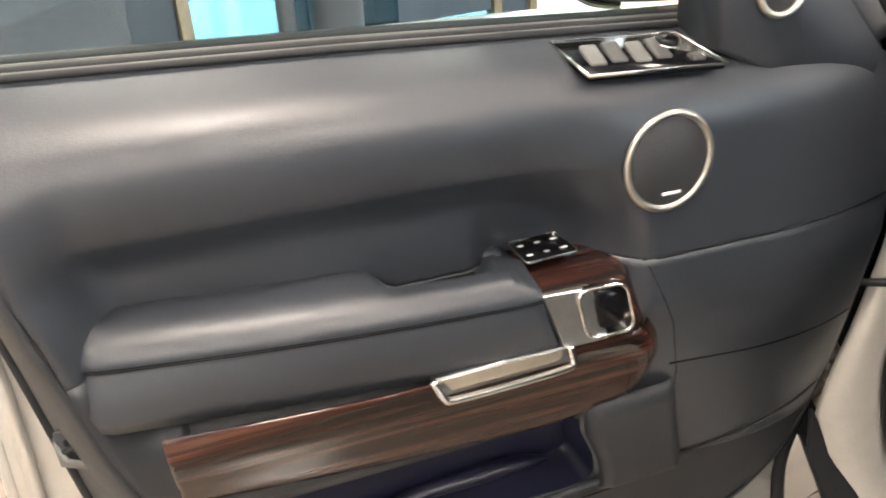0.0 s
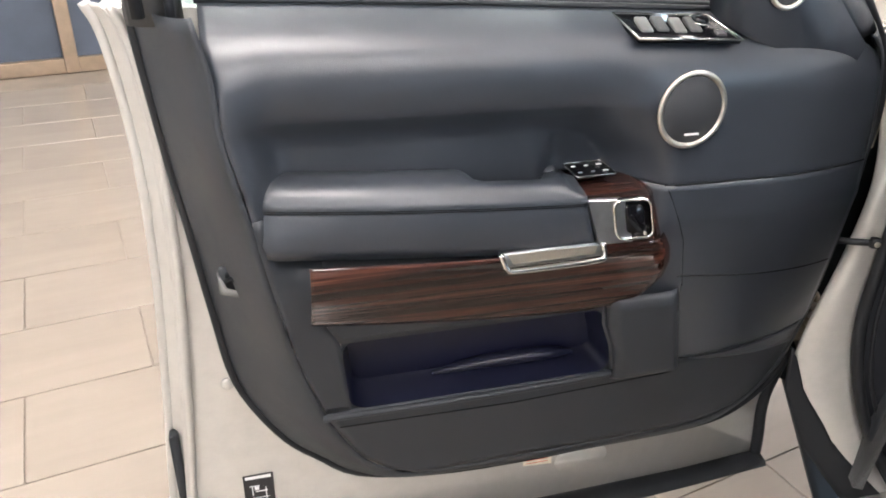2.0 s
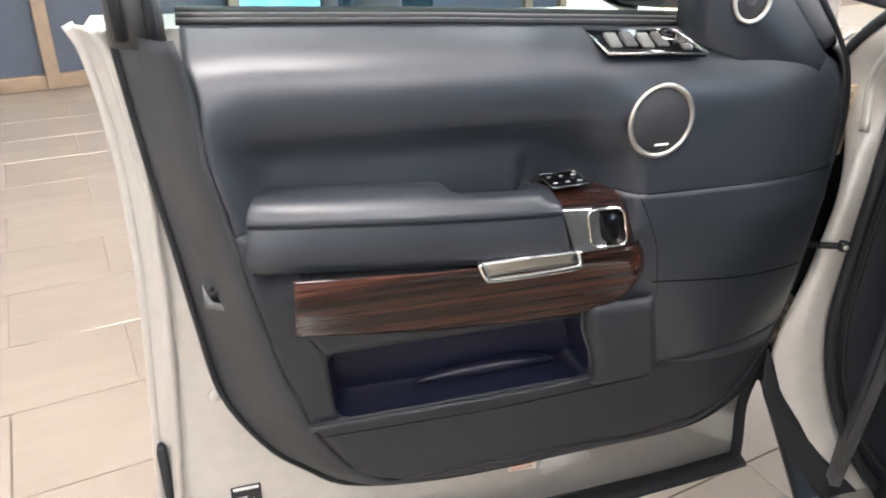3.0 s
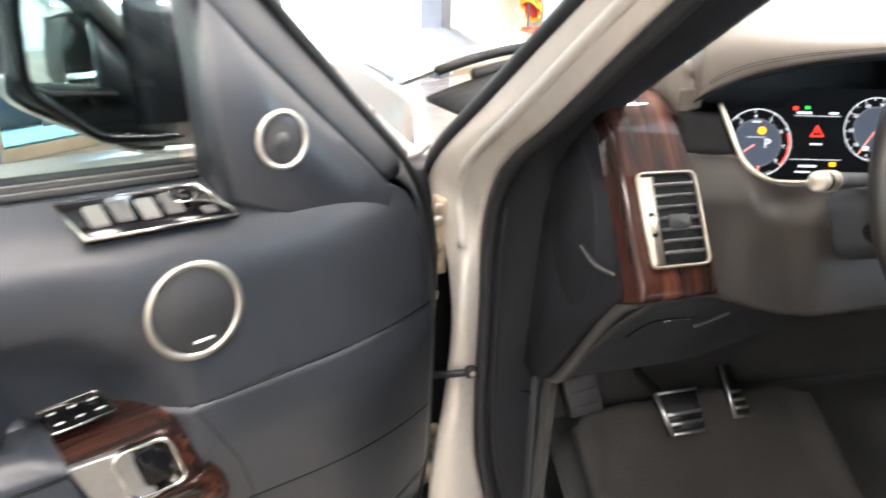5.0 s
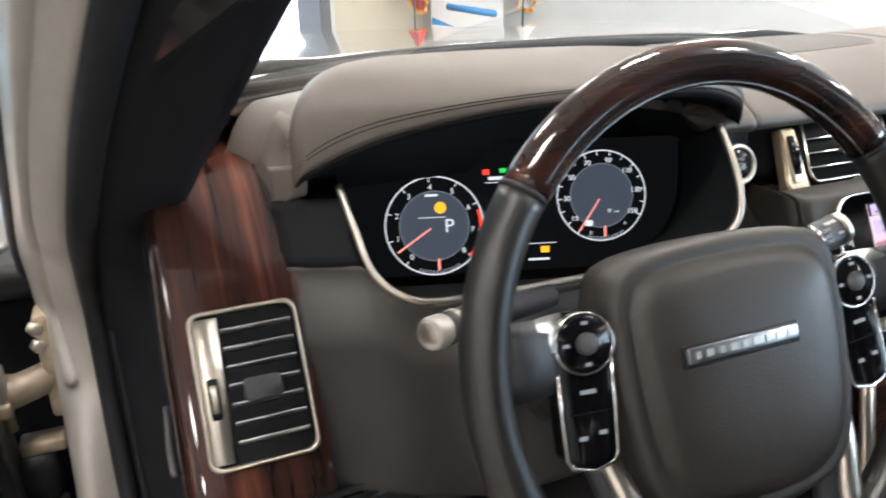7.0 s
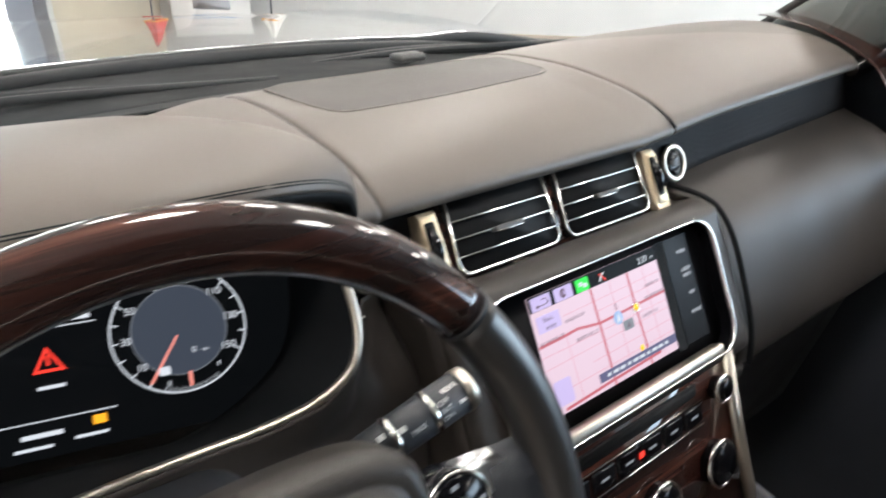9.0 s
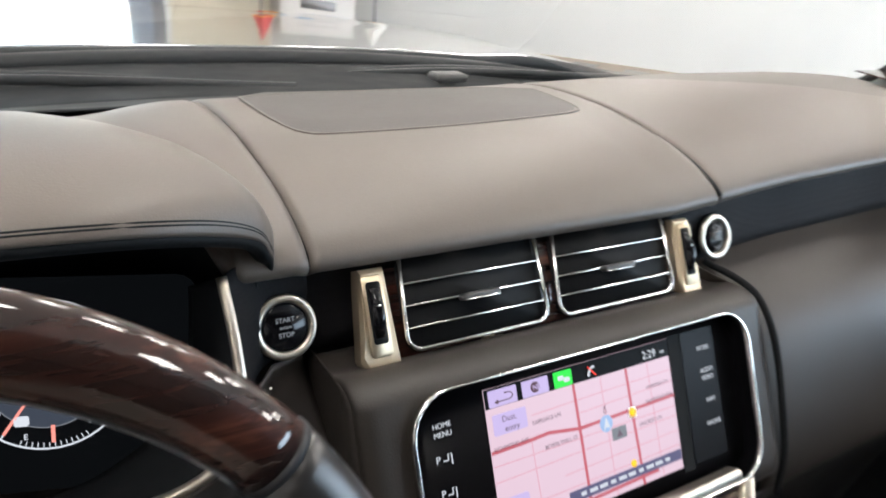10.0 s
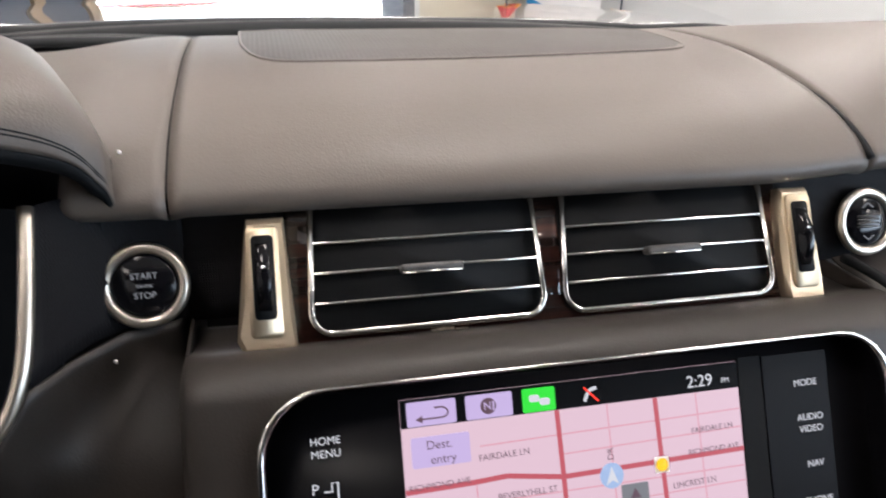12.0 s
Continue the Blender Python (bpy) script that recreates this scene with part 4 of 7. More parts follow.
# end pieces of wood at both ends of the dash
def wood_end(sx):
    far_side = [(0.19, 1.412, 0), (0.14, 1.408, 0), (0.10, 1.400, 0), (0.055, 1.384, 0), (0.016, 1.364, 0), (-0.006, 1.338, 0), (-0.030, 1.306, 0), (-0.046, 1.25, 0), (-0.068, 1.195, 0), (-0.084, 1.14, 0), (-0.070, 1.101, 0)]
    prof = spline(far_side if sx < 0 else [(0.27, 1.322, 0), (0.20, 1.331, 0), (0.150, 1.332, 0), (0.125, 1.327, 0), (0.105, 1.320, 0), (0.085, 1.308, 0), (0.062, 1.285, 0), (0.028, 1.236, 0), (-0.005, 1.185, 0), (-0.030, 1.146, 0), (-0.043, 1.126, 0), (-0.044, 1.111, 0), (-0.030, 1.101, 0)], 44)

    def fn(s, t):
        p = prof[min(43, int(round(t * 43)))]
        if s < 0.3:
            q = (0.3 - s) / 0.3
            x = -0.712 - 0.010 * math.sin(q * math.pi / 2)
            back = 0.040 * (1 - math.cos(q * math.pi / 2))
        else:
            x = -0.712 + (0.096 if sx > 0 else 0.078) * (s - 0.3) / 0.7
            back = 0.0
        return (x * sx, p.x + back * 0.85, p.y - back * 0.35)
    w_ = thick(part("wood_end", surf(fn, 24, 43), WOOD_Z, dash, "dark striped lacquered wood end panel"), 0.005, 1.0)
    vm = face_on((-0.6625 * sx, -0.0042, 1.1950), (1, 0, 0), (0, 0.53, 0.85))
    if sx < 0:
        vm = face_on((0.672, -0.0620, 1.2250), (1, 0, 0), (0, 0.34, 0.94))
    vent = part("side_vent", plate(rounded(0.076, 0.113, 0.008, 4), put(vm), 0.012, 0.001), DARK, dash, "side air vent with bright bars")
    part("vent_frame", frame_ring(rounded(0.080, 0.117, 0.009, 4), put(vm @ pose(0, 0, 0.0005)), 0.0038, 0.005), SATIN, vent)
    part("vent_cheek", plate([(-0.037, 0.053), (-0.0375, -0.053), (-0.022, -0.053), (-0.0185, 0.053)], put(vm @ pose(0, 0, 0.004)), 0.006, 0.001), SATIN, vent, "satin silver cheek plate")
    part("wheel_slot", plate(rounded(0.008, 0.030, 0.002, 3, -0.029, -0.006), put(vm @ pose(0, 0, 0.0046)), 0.002), DARK, vent)
    part("thumb_wheel", disc(0.011, 0.004, put(vm @ pose(-0.027, -0.006, 0.0005, 0, 90, 0)), 24, 0.0006), SATIN, vent)
    for k in range(7):
        y = 0.041 - 0.0137 * k
        part("slat", box(0.052, 0.010, 0.0014, 0.0004, 1, (0.0085, y, 0.0), Matrix.Rotation(radians(62), 4, "X")), SLAT, vent, m=vm)
    part("vent_tab", plate(rounded(0.028, 0.017, 0.004, 4, 0.006, 0.0), put(vm @ pose(0, -0.004, 0.008)), 0.006, 0.001), PLASTIC, vent)
    # closing side of the dash, with a shallow oval cover
    side = [(0.30, 1.33), (0.14, 1.318), (0.09, 1.285), (0.03, 1.19), (-0.018, 1.118), (-0.020, 1.108), (0.014, 1.078), (0.065, 1.026), (0.117, 0.964), (0.170, 0.900), (0.205, 0.861), (0.235, 0.850), (0.30, 0.862)]
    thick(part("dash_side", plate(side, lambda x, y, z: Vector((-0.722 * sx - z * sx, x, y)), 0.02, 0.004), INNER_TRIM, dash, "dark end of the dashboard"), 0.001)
    rail = spline([(-0.706 * sx, -0.022, 1.104), (-0.706 * sx, 0.014, 1.078), (-0.700 * sx, 0.065, 1.026), (-0.695 * sx, 0.117, 0.962), (-0.692 * sx, 0.170, 0.897), (-0.690 * sx, 0.205, 0.861), (-0.690 * sx, 0.240, 0.848)], 30)
    part("edge_rail", tube(rail, 0.011, 12), GREY_PLASTIC, dash, "rounded charcoal edge under the dashboard end")
    ov = [(0.135 + 0.075 * math.cos(q) + 0.02 * math.sin(q), 1.15 + 0.115 * math.sin(q)) for q in [2 * math.pi * k / 40 for k in range(40)]]
    part("side_cover", plate(ov, lambda x, y, z: Vector((-0.7245 * sx - z * sx, x, y)), 0.006, 0.003), INNER_TRIM, dash)
    part("cover_slot", tube(spline([(-0.7275 * sx, 0.095, 1.130), (-0.729 * sx, 0.050, 1.121), (-0.7275 * sx, 0.004, 1.126)], 12), 0.0025, 8), GREY_PLASTIC, dash)
    return w_


wood_end(1)
wood_end(-1)

# knee panel: from the instruments' rim down to the driver's knees, in one skin
KNEE = [(-0.622, 0.044, 1.262), (-0.600, 0.038, 1.262), (-0.582, 0.030, 1.262), (-0.569, 0.024, 1.262), (-0.560, 0.018, 1.257), (-0.543, 0.004, 1.238), (-0.515, -0.003, 1.229), (-0.45, -0.005, 1.2265), (-0.39, -0.005, 1.226),
        (-0.345, -0.010, 1.2285), (-0.302, -0.024, 1.2365), (-0.270, -0.036, 1.249), (-0.246, -0.039, 1.266), (-0.2335, -0.030, 1.284), (-0.222, -0.008, 1.2835), (-0.205, 0.014, 1.2825), (-0.1775, 0.026, 1.2815)]
knee_top = []
for a, b in zip(KNEE, KNEE[1:]):
    knee_top += [Vector(a).lerp(Vector(b), k / 4) for k in range(4)]
knee_top.append(Vector(KNEE[-1]))


def knee_low(x):
    return 1.058 + 0.022 * step(x, -0.49, -0.60)


def knee_fn(s, t):
    a = knee_top[min(len(knee_top) - 1, int(round(s * (len(knee_top) - 1))))]
    z = a.z + (knee_low(a.x) - a.z) * t
    out = 0.030 - 0.052 * step(z, 1.30, 1.235) - 0.040 * step(z, 1.24, 1.04) + 0.03 * step(a.x, -0.50, -0.63)
    y = a.y + (out - a.y) * step(t, 0.0, 0.30) + 0.003 * step(a.x, -0.182, -0.1775)
    y += 0.010 * step(z, 1.23, 1.20) * step(a.x, -0.57, -0.508) * step(a.x, -0.492, -0.500) + 0.05 * step(t, 0.90, 1.0) ** 2
    return (a.x, y, z)


thick(part("knee_panel", surf(knee_fn, len(knee_top) - 1, 44), KNEE_LEATHER, dash, "dark leather panel under the instruments"), 0.004, 1.0)
LOWER = spline([(-0.036, 1.104, 0), (-0.024, 1.090, 0), (0.005, 1.064, 0), (0.042, 1.030, 0), (0.080, 0.990, 0), (0.120, 0.946, 0), (0.170, 0.888, 0), (0.198, 0.862, 0), (0.235, 0.858, 0)], 40)


def lower_fn(s, t):
    # slopes forward and down under the dash, and ends higher towards the steering column
    x = -0.700 + 0.52 * s
    p = LOWER[min(39, int(round(t * 39)))]
    back = 0.03 * step(x, -0.62, -0.50) * (1 - t)
    lift = 0.05 * step(x, -0.50, -0.25) * t
    return (x, p.x + back + 0.002 * math.sin(9 * t), p.y + lift - 0.016 * step(x, -0.63, -0.52) * (1 - t))


thick(part("lower_panel", surf(lower_fn, 30, 39), PLASTIC, dash, "charcoal panel sloping under the dash"), 0.006)
part("tray_line", tube(spline([(-0.662, 0.066, 1.000), (-0.652, 0.036, 1.033), (-0.63, 0.024, 1.044), (-0.575, 0.034, 1.036)], 16), 0.0016, 6), DARK, dash)
for x_ in (-0.621, -0.589):
    part("tray_catch", box(0.012 if x_ < -0.6 else 0.008, 0.004, 0.004, 0.001, 1, (x_, 0.035, 1.036)), CHROME, dash)
part("panel_crease", tube([(-0.565, 0.052, 1.012), (-0.550, 0.040, 1.026), (-0.530, 0.030, 1.040)], 0.003, 8), GREY_PLASTIC, dash)
thick(part("under_cover", surf(lambda s, t: (-0.18 + 0.88 * s, -0.02 + 0.45 * t, 1.02 - 0.05 * t), 8, 4), DARK, dash), 0.006)

# instrument hood: a dome over a lip that bows towards the driver, with a black lining
LIP = spline([(-0.606, 0.070, 1.318), (-0.596, 0.054, 1.334), (-0.543, 0.0375, 1.3575), (-0.467, 0.012, 1.3755), (-0.378, -0.010, 1.3850), (-0.284, -0.016, 1.3850), (-0.222, 0.006, 1.368), (-0.206, 0.016, 1.352), (-0.2025, 0.021, 1.340)], 81)


def crest(x):
    k = min(1.0, abs((x + 0.4035) / 0.2035))
    return 1.340 + 0.068 * max(0.0, 1 - k ** 8.0) ** 0.5


def hood_fn(s, t):
    # a dome: up from its foot on the dash top, over the crest, down to the lip
    p = LIP[min(80, int(round(s * 80)))]
    zc = max(crest(p.x), p.z + 0.002)
    yb = max(HOOD_BACK(p.x), p.y + 0.008)
    yc = p.y + (yb - p.y) * 0.45
    if t < 0.5:
        a = t * math.pi
        foot = min(1.356, zc - 0.003)
        return (p.x, yb - (yb - yc) * (1 - math.cos(a)), foot + (zc - foot) * math.sin(a) ** 0.62)
    a = (t - 0.5) * math.pi
    return (p.x, yc + (p.y - yc) * math.sin(a), p.z + (zc - p.z) * math.cos(a) ** 0.9)


hood = thick(part("instrument_hood", surf(hood_fn, 80, 44), DASH_LEATHER, dash, "leather hood over the instruments"), 0.003, 1.0)
for t_ in (0.925, 0.945):
    part("hood_stitch", tube([Vector(hood_fn(0.04 + 0.92 * j / 70, t_)) + Vector((0, -0.0003, 0.0003)) for j in range(71)], 0.0006, 6), DARK, hood)


def lining_fn(s, t):
    p = LIP[min(80, int(round(s * 80)))]
    e = min(1.0, 6 * min(s, 1 - s) + 0.15)
    dy = float(np.interp(t, [0, 0.12, 0.25, 0.4, 1.0], [0.0005, -0.0002, 0.003, 0.010, 0.085]))
    dz = float(np.interp(t, [0, 0.12, 0.25, 0.4, 1.0], [0.0, -0.003, -0.006, -0.008, -0.013]))
    return (p.x + (-0.4 - p.x) * 0.05 * t, p.y + dy, p.z + dz * e)


thick(part("hood_lining", surf(lining_fn, 80, 20), DARK, hood, "black lining under the hood's lip"), 0.002)

thick(part("hood_back", surf(lambda s, t: (-0.598 + 0.388 * s, min(0.110, HOOD_BACK(-0.598 + 0.388 * s) - 0.012), 1.30 + (crest(-0.598 + 0.388 * s) - 0.014 - 1.30) * t), 60, 3), DARK, hood), 0.003)

# instrument panel: bright rim, black well, lit display
def clu(k, t):
    """A point of the well's rim; k runs from the upper left round the bottom to the upper right."""
    pts = clu.pts
    return pts[min(len(pts) - 1, int(round(k * (len(pts) - 1))))]


clu.pts = spline([(-0.572, 0.062, 1.318), (-0.567, 0.040, 1.288), (-0.560, 0.020, 1.258), (-0.543, 0.006, 1.240), (-0.515, 0.000, 1.231), (-0.45, -0.002, 1.2285), (-0.39, -0.002, 1.228), (-0.345, -0.0075, 1.2300), (-0.302, -0.021, 1.2385), (-0.270, -0.033, 1.2515), (-0.247, -0.036, 1.268), (-0.236, -0.027, 1.289), (-0.2335, -0.010, 1.316), (-0.234, 0.012, 1.345)], 80)
rim = part("instrument_rim", tube(clu.pts, 0.0032, 8), SATIN, dash, "satin bright rim round the instruments")
DISP = face_on((-0.400, 0.085, 1.2577), (1, -0.30, 0), (0, 0.30, 0.954))


def well_fn(s, t):
    a = clu(s, 0)
    x = -0.395 + (a.x + 0.395) * 0.97
    low = DISP @ Vector((max(-0.166, min(0.164, (x + 0.400))), -0.060 + 0.125 * min(1.0, max(0.0, (a.z - 1.232) / 0.095)), 0.0))
    return a.lerp(low, t)


thick(part("instrument_well", surf(well_fn, 79, 8), DARK, dash, "black instrument well"), 0.002)
disp = part("instrument_display", plate(rounded(0.326, 0.122, 0.012, 4, 0.003, 0.011), put(DISP), 0.004), CLUSTER_BLACK, dash, "lit digital instrument display")
D = lambda x, y, z=0.0006: DISP @ pose(x, y, z)


def arc_bar(r, w, a0, a1, m, mat, parent, name, n=48, z=0.0008):
    bm = bmesh.new()
    inner, outer = circle(r - w / 2, n, 0, 0, a0, a1), circle(r + w / 2, n, 0, 0, a0, a1)
    full = abs(a1 - a0 - 360) < 1e-6
    vi, vo = [bm.verts.new((x, y, z)) for x, y in inner], [bm.verts.new((x, y, z)) for x, y in outer]
    for k in range(len(vi) if full else len(vi) - 1):
        q = (k + 1) % len(vi)
        bm.faces.new((vi[k], vo[k], vo[q], vi[q]))
    return part(name, bm, mat, parent, smooth=False, m=m)


def dial(cx, cy, numbers, a0, a1, red_from, needle, title, size):
    m = D(cx, cy) @ Matrix.Scale(size, 4)
    face = part("dial", disc(0.033, 0.0008, put(pose(0, 0, 0.0004)), 40), DIAL_FACE, disp, title, smooth=False, m=m)
    arc_bar(0.0465, 0.0012, 0, 360, pose(0, 0, 0), LIT_WHITE, face, "dial_ring")
    arc_bar(0.0330, 0.0006, 0, 360, pose(0, 0, 0), LIT_DIM, face, "inner_ring")
    n = len(numbers)
    for k, t in enumerate(numbers):
        a = radians(a0 + (a1 - a0) * k / (n - 1))
        c, s_ = math.cos(a), math.sin(a)
        part("tick", box(0.0046, 0.0009, 0.0002, 0, 1, (0.0440 * c, 0.0440 * s_, 0.001), Matrix.Rotation(a, 4, "Z")), LIT_WHITE, face, smooth=False)
        if t:
            writing("numeral", t, 0.0074, LIT_WHITE, face, pose(0.0366 * c, 0.0366 * s_, 0.001))
    for k in range(13):
        a = radians(250 + 50 * k / 12)
        part("fuel_tick", box(0.0030, 0.0005, 0.0002, 0, 1, (0.0440 * math.cos(a), 0.0440 * math.sin(a), 0.001), Matrix.Rotation(a, 4, "Z")), LIT_WHITE, face, smooth=False)
    if red_from:
        arc_bar(0.0440, 0.0024, red_from[0], red_from[1], pose(0, 0, 0), LIT_RED, face, "red_band", 20, 0.0012)
    a = radians(needle)
    bm = bmesh.new()
    p, q = Vector((math.cos(a), math.sin(a), 0)), Vector((-math.sin(a), math.cos(a), 0))
    bm.faces.new([bm.verts.new(v) for v in (p * 0.004 - q * 0.0007, p * 0.043 - q * 0.0009, p * 0.043 + q * 0.0009, p * 0.004 + q * 0.0007)])
    part("needle", bm, LIT_NEEDLE, face, "pale red needle", smooth=False, m=pose(0, 0, 0.0016))
    part("fuel_needle", box(0.0022, 0.011, 0.0002, 0, 1, (0.003, -0.037, 0.0014)), LIT_NEEDLE, face, smooth=False)
    return face


tach = dial(-0.0750, -0.0040, ["0", "1", "2", "3", "4", "5", "6", "7", "8"], 232, -42, (-42, 18), 214, "rev counter dial", 0.985)
speedo = dial(0.0850, 0.0175, ["", "10", "", "30", "", "50", "", "70", "", "90", "", "110", "", "130", "", "150"], 236, -28, None, 236, "speedometer dial", 0.92)
writing("gear_letter", "P", 0.018, LIT_WHITE, tach, pose(0.014, -0.001, 0.0016))
part("gear_line", box(0.026, 0.0007, 0.0002, 0, 1, (-0.002, 0.008, 0.0014)), LIT_WHITE, tach, smooth=False)
part("eco_lamp", disc(0.0056, 0.0004, put(pose(0.006, 0.017, 0.0014)), 16), LIT_AMBER, tach)
part("unit_bar", box(0.012, 0.0022, 0.0002, 0, 1, (-0.002, 0.029, 0.0014)), LIT_WHITE, tach, smooth=False)
writing("speed_zero", "0", 0.006, LIT_WHITE, speedo, pose(0.008, -0.016, 0.0016))
writing("speed_unit", "mph", 0.003, LIT_WHITE, speedo, pose(0.0155, -0.0168, 0.0016))
writing("fuel_full", "F", 0.005, LIT_WHITE, speedo, pose(0.024, -0.030, 0.0016))
writing("fuel_empty", "E", 0.005, LIT_WHITE, speedo, pose(-0.012, -0.038, 0.0016))
part("fuel_lamp", box(0.008, 0.006, 0.0003, 0.001, 1, (-0.014, -0.028, 0.0014)), LIT_WHITE, speedo)
# centre messages between the dials
tri_bm = bmesh.new()
for sc, z in ((1.0, 0.0012), ):
    outer = [(0.0, 0.009), (-0.0095, -0.0075), (0.0095, -0.0075)]
    inner_ = [(0.0, 0.0058), (-0.0066, -0.0056), (0.0066, -0.0056)]
    vo, vi = [tri_bm.verts.new((x, y, z)) for x, y in outer], [tri_bm.verts.new((x, y, z)) for x, y in inner_]
    for k in range(3):
        tri_bm.faces.new((vo[k], vo[(k + 1) % 3], vi[(k + 1) % 3], vi[k]))
part("warning_triangle", tri_bm, LIT_RED, disp, "red warning triangle", smooth=False, m=D(0.0055, 0.0133))
part("warning_mark", box(0.0016, 0.0065, 0.0002, 0, 1, (0, 0, 0.0012)), LIT_RED, disp, smooth=False, m=D(0.0055, 0.0133))
for x, y, w_, h_, mt in ((0.0, -0.006, 0.016, 0.0022, LIT_WHITE), (0.0, 0.032, 0.062, 0.0007, LIT_WHITE), (-0.018, 0.036, 0.020, 0.0032, LIT_WHITE), (0.022, 0.036, 0.012, 0.0030, LIT_WHITE), (0.0, -0.027, 0.070, 0.0007, LIT_WHITE),
                         (-0.010, -0.036, 0.024, 0.003, LIT_WHITE), (0.024, -0.033, 0.008, 0.006, LIT_AMBER), (0.018, -0.042, 0.020, 0.002, LIT_WHITE), (-0.016, -0.044, 0.022, 0.002, LIT_WHITE), (-0.014, 0.043, 0.006, 0.004, LIT_GREEN), (-0.030, 0.042, 0.006, 0.005, LIT_RED)):
    part("message_bar", box(w_, h_, 0.0002, 0, 1, (0, 0, 0.001)), mt, disp, smooth=False, m=D(x + 0.005, y + 0.002))

# fascia band behind the brow: knurled black panel across the dash
thick(part("fascia_band", surf(lambda s, t: (-0.178 + 0.806 * s, 0.036 - 0.011 * t + bend(-0.178 + 0.806 * s, 0.03)[0], 1.338 - 0.058 * t + bend(-0.178 + 0.806 * s, 0.03)[1]), 40, 6), KNURL, dash, "black knurled fascia band"), 0.004, 1.0)
thick(part("fascia_band", surf(lambda s, t: (-0.624 + 0.058 * s, (0.074 - 0.028 * t) * (1 - s) + (0.057 - 0.034 * t) * s, 1.308 - 0.047 * t), 6, 6), KNURL, dash, "black knurled fascia band"), 0.004, 1.0)
thick(part("pad_corner", surf(lambda s, t: (-0.624 + 0.028 * s, 0.0735 - 0.003 * t + 0.004 * t * t - 0.006 * s, 1.336 - 0.032 * t + 0.008 * s * t), 8, 8), DASH_LEATHER, dash, "leather corner beside the instrument hood"), 0.003, 1.0)

thick(part("fascia_band", surf(lambda s, t: (-0.2335 + 0.056 * s, (0.036 - 0.010 * t) + ((0.012 - 0.040 * t) - (0.036 - 0.010 * t)) * (1 - s) ** 3, (1.345 - 0.061 * t) * (1 - s) + (1.342 - 0.062 * t) * s), 16, 8), KNURL, dash, "black knurled panel round the start button"), 0.003, 1.0)

# start button and the matching knob on the other side
def round_button(x, lines, label, y=0.0235, z=1.3010):
    m = face_on((x, y, z), (1, 0, 0), (0, 0.36, 0.93))
    b = part("push_button", disc(0.0148, 0.006, put(m @ pose(0, 0, 0.004)), 36, 0.002), GLOSS, dash, label)
    part("button_ring", tube([(p, q, 0.0025) for p, q in circle(0.0170, 44)], 0.0027, 10, True), SATIN, b, "satin metal ring", m=m)
    for k, t in enumerate(lines):
        if t:
            writing("button_text", t, 0.0040 if k != 1 else 0.0020, LIT_DIM, b, m @ pose(0, 0.0042 - 0.0044 * k, 0.0043))
    return b, m


round_button(-0.195, ["START", "ENGINE", "STOP"], "round engine start button")
kb, km = round_button(0.194, [], "round dark rotary knob", 0.0285, 1.3045)
for sy in (-1, 1):
    part("chevron", tube([(-0.0035, sy * 0.008, 0.0045), (0, sy * 0.0105, 0.0045), (0.0035, sy * 0.008, 0.0045)], 0.0004, 5), LIT_DIM, kb, m=km)
for k in range(4):
    part("knob_rib", box(0.014, 0.0012, 0.001, 0, 1, (0, -0.003 + 0.002 * k, 0.0045)), GREY_PLASTIC, kb, m=km)

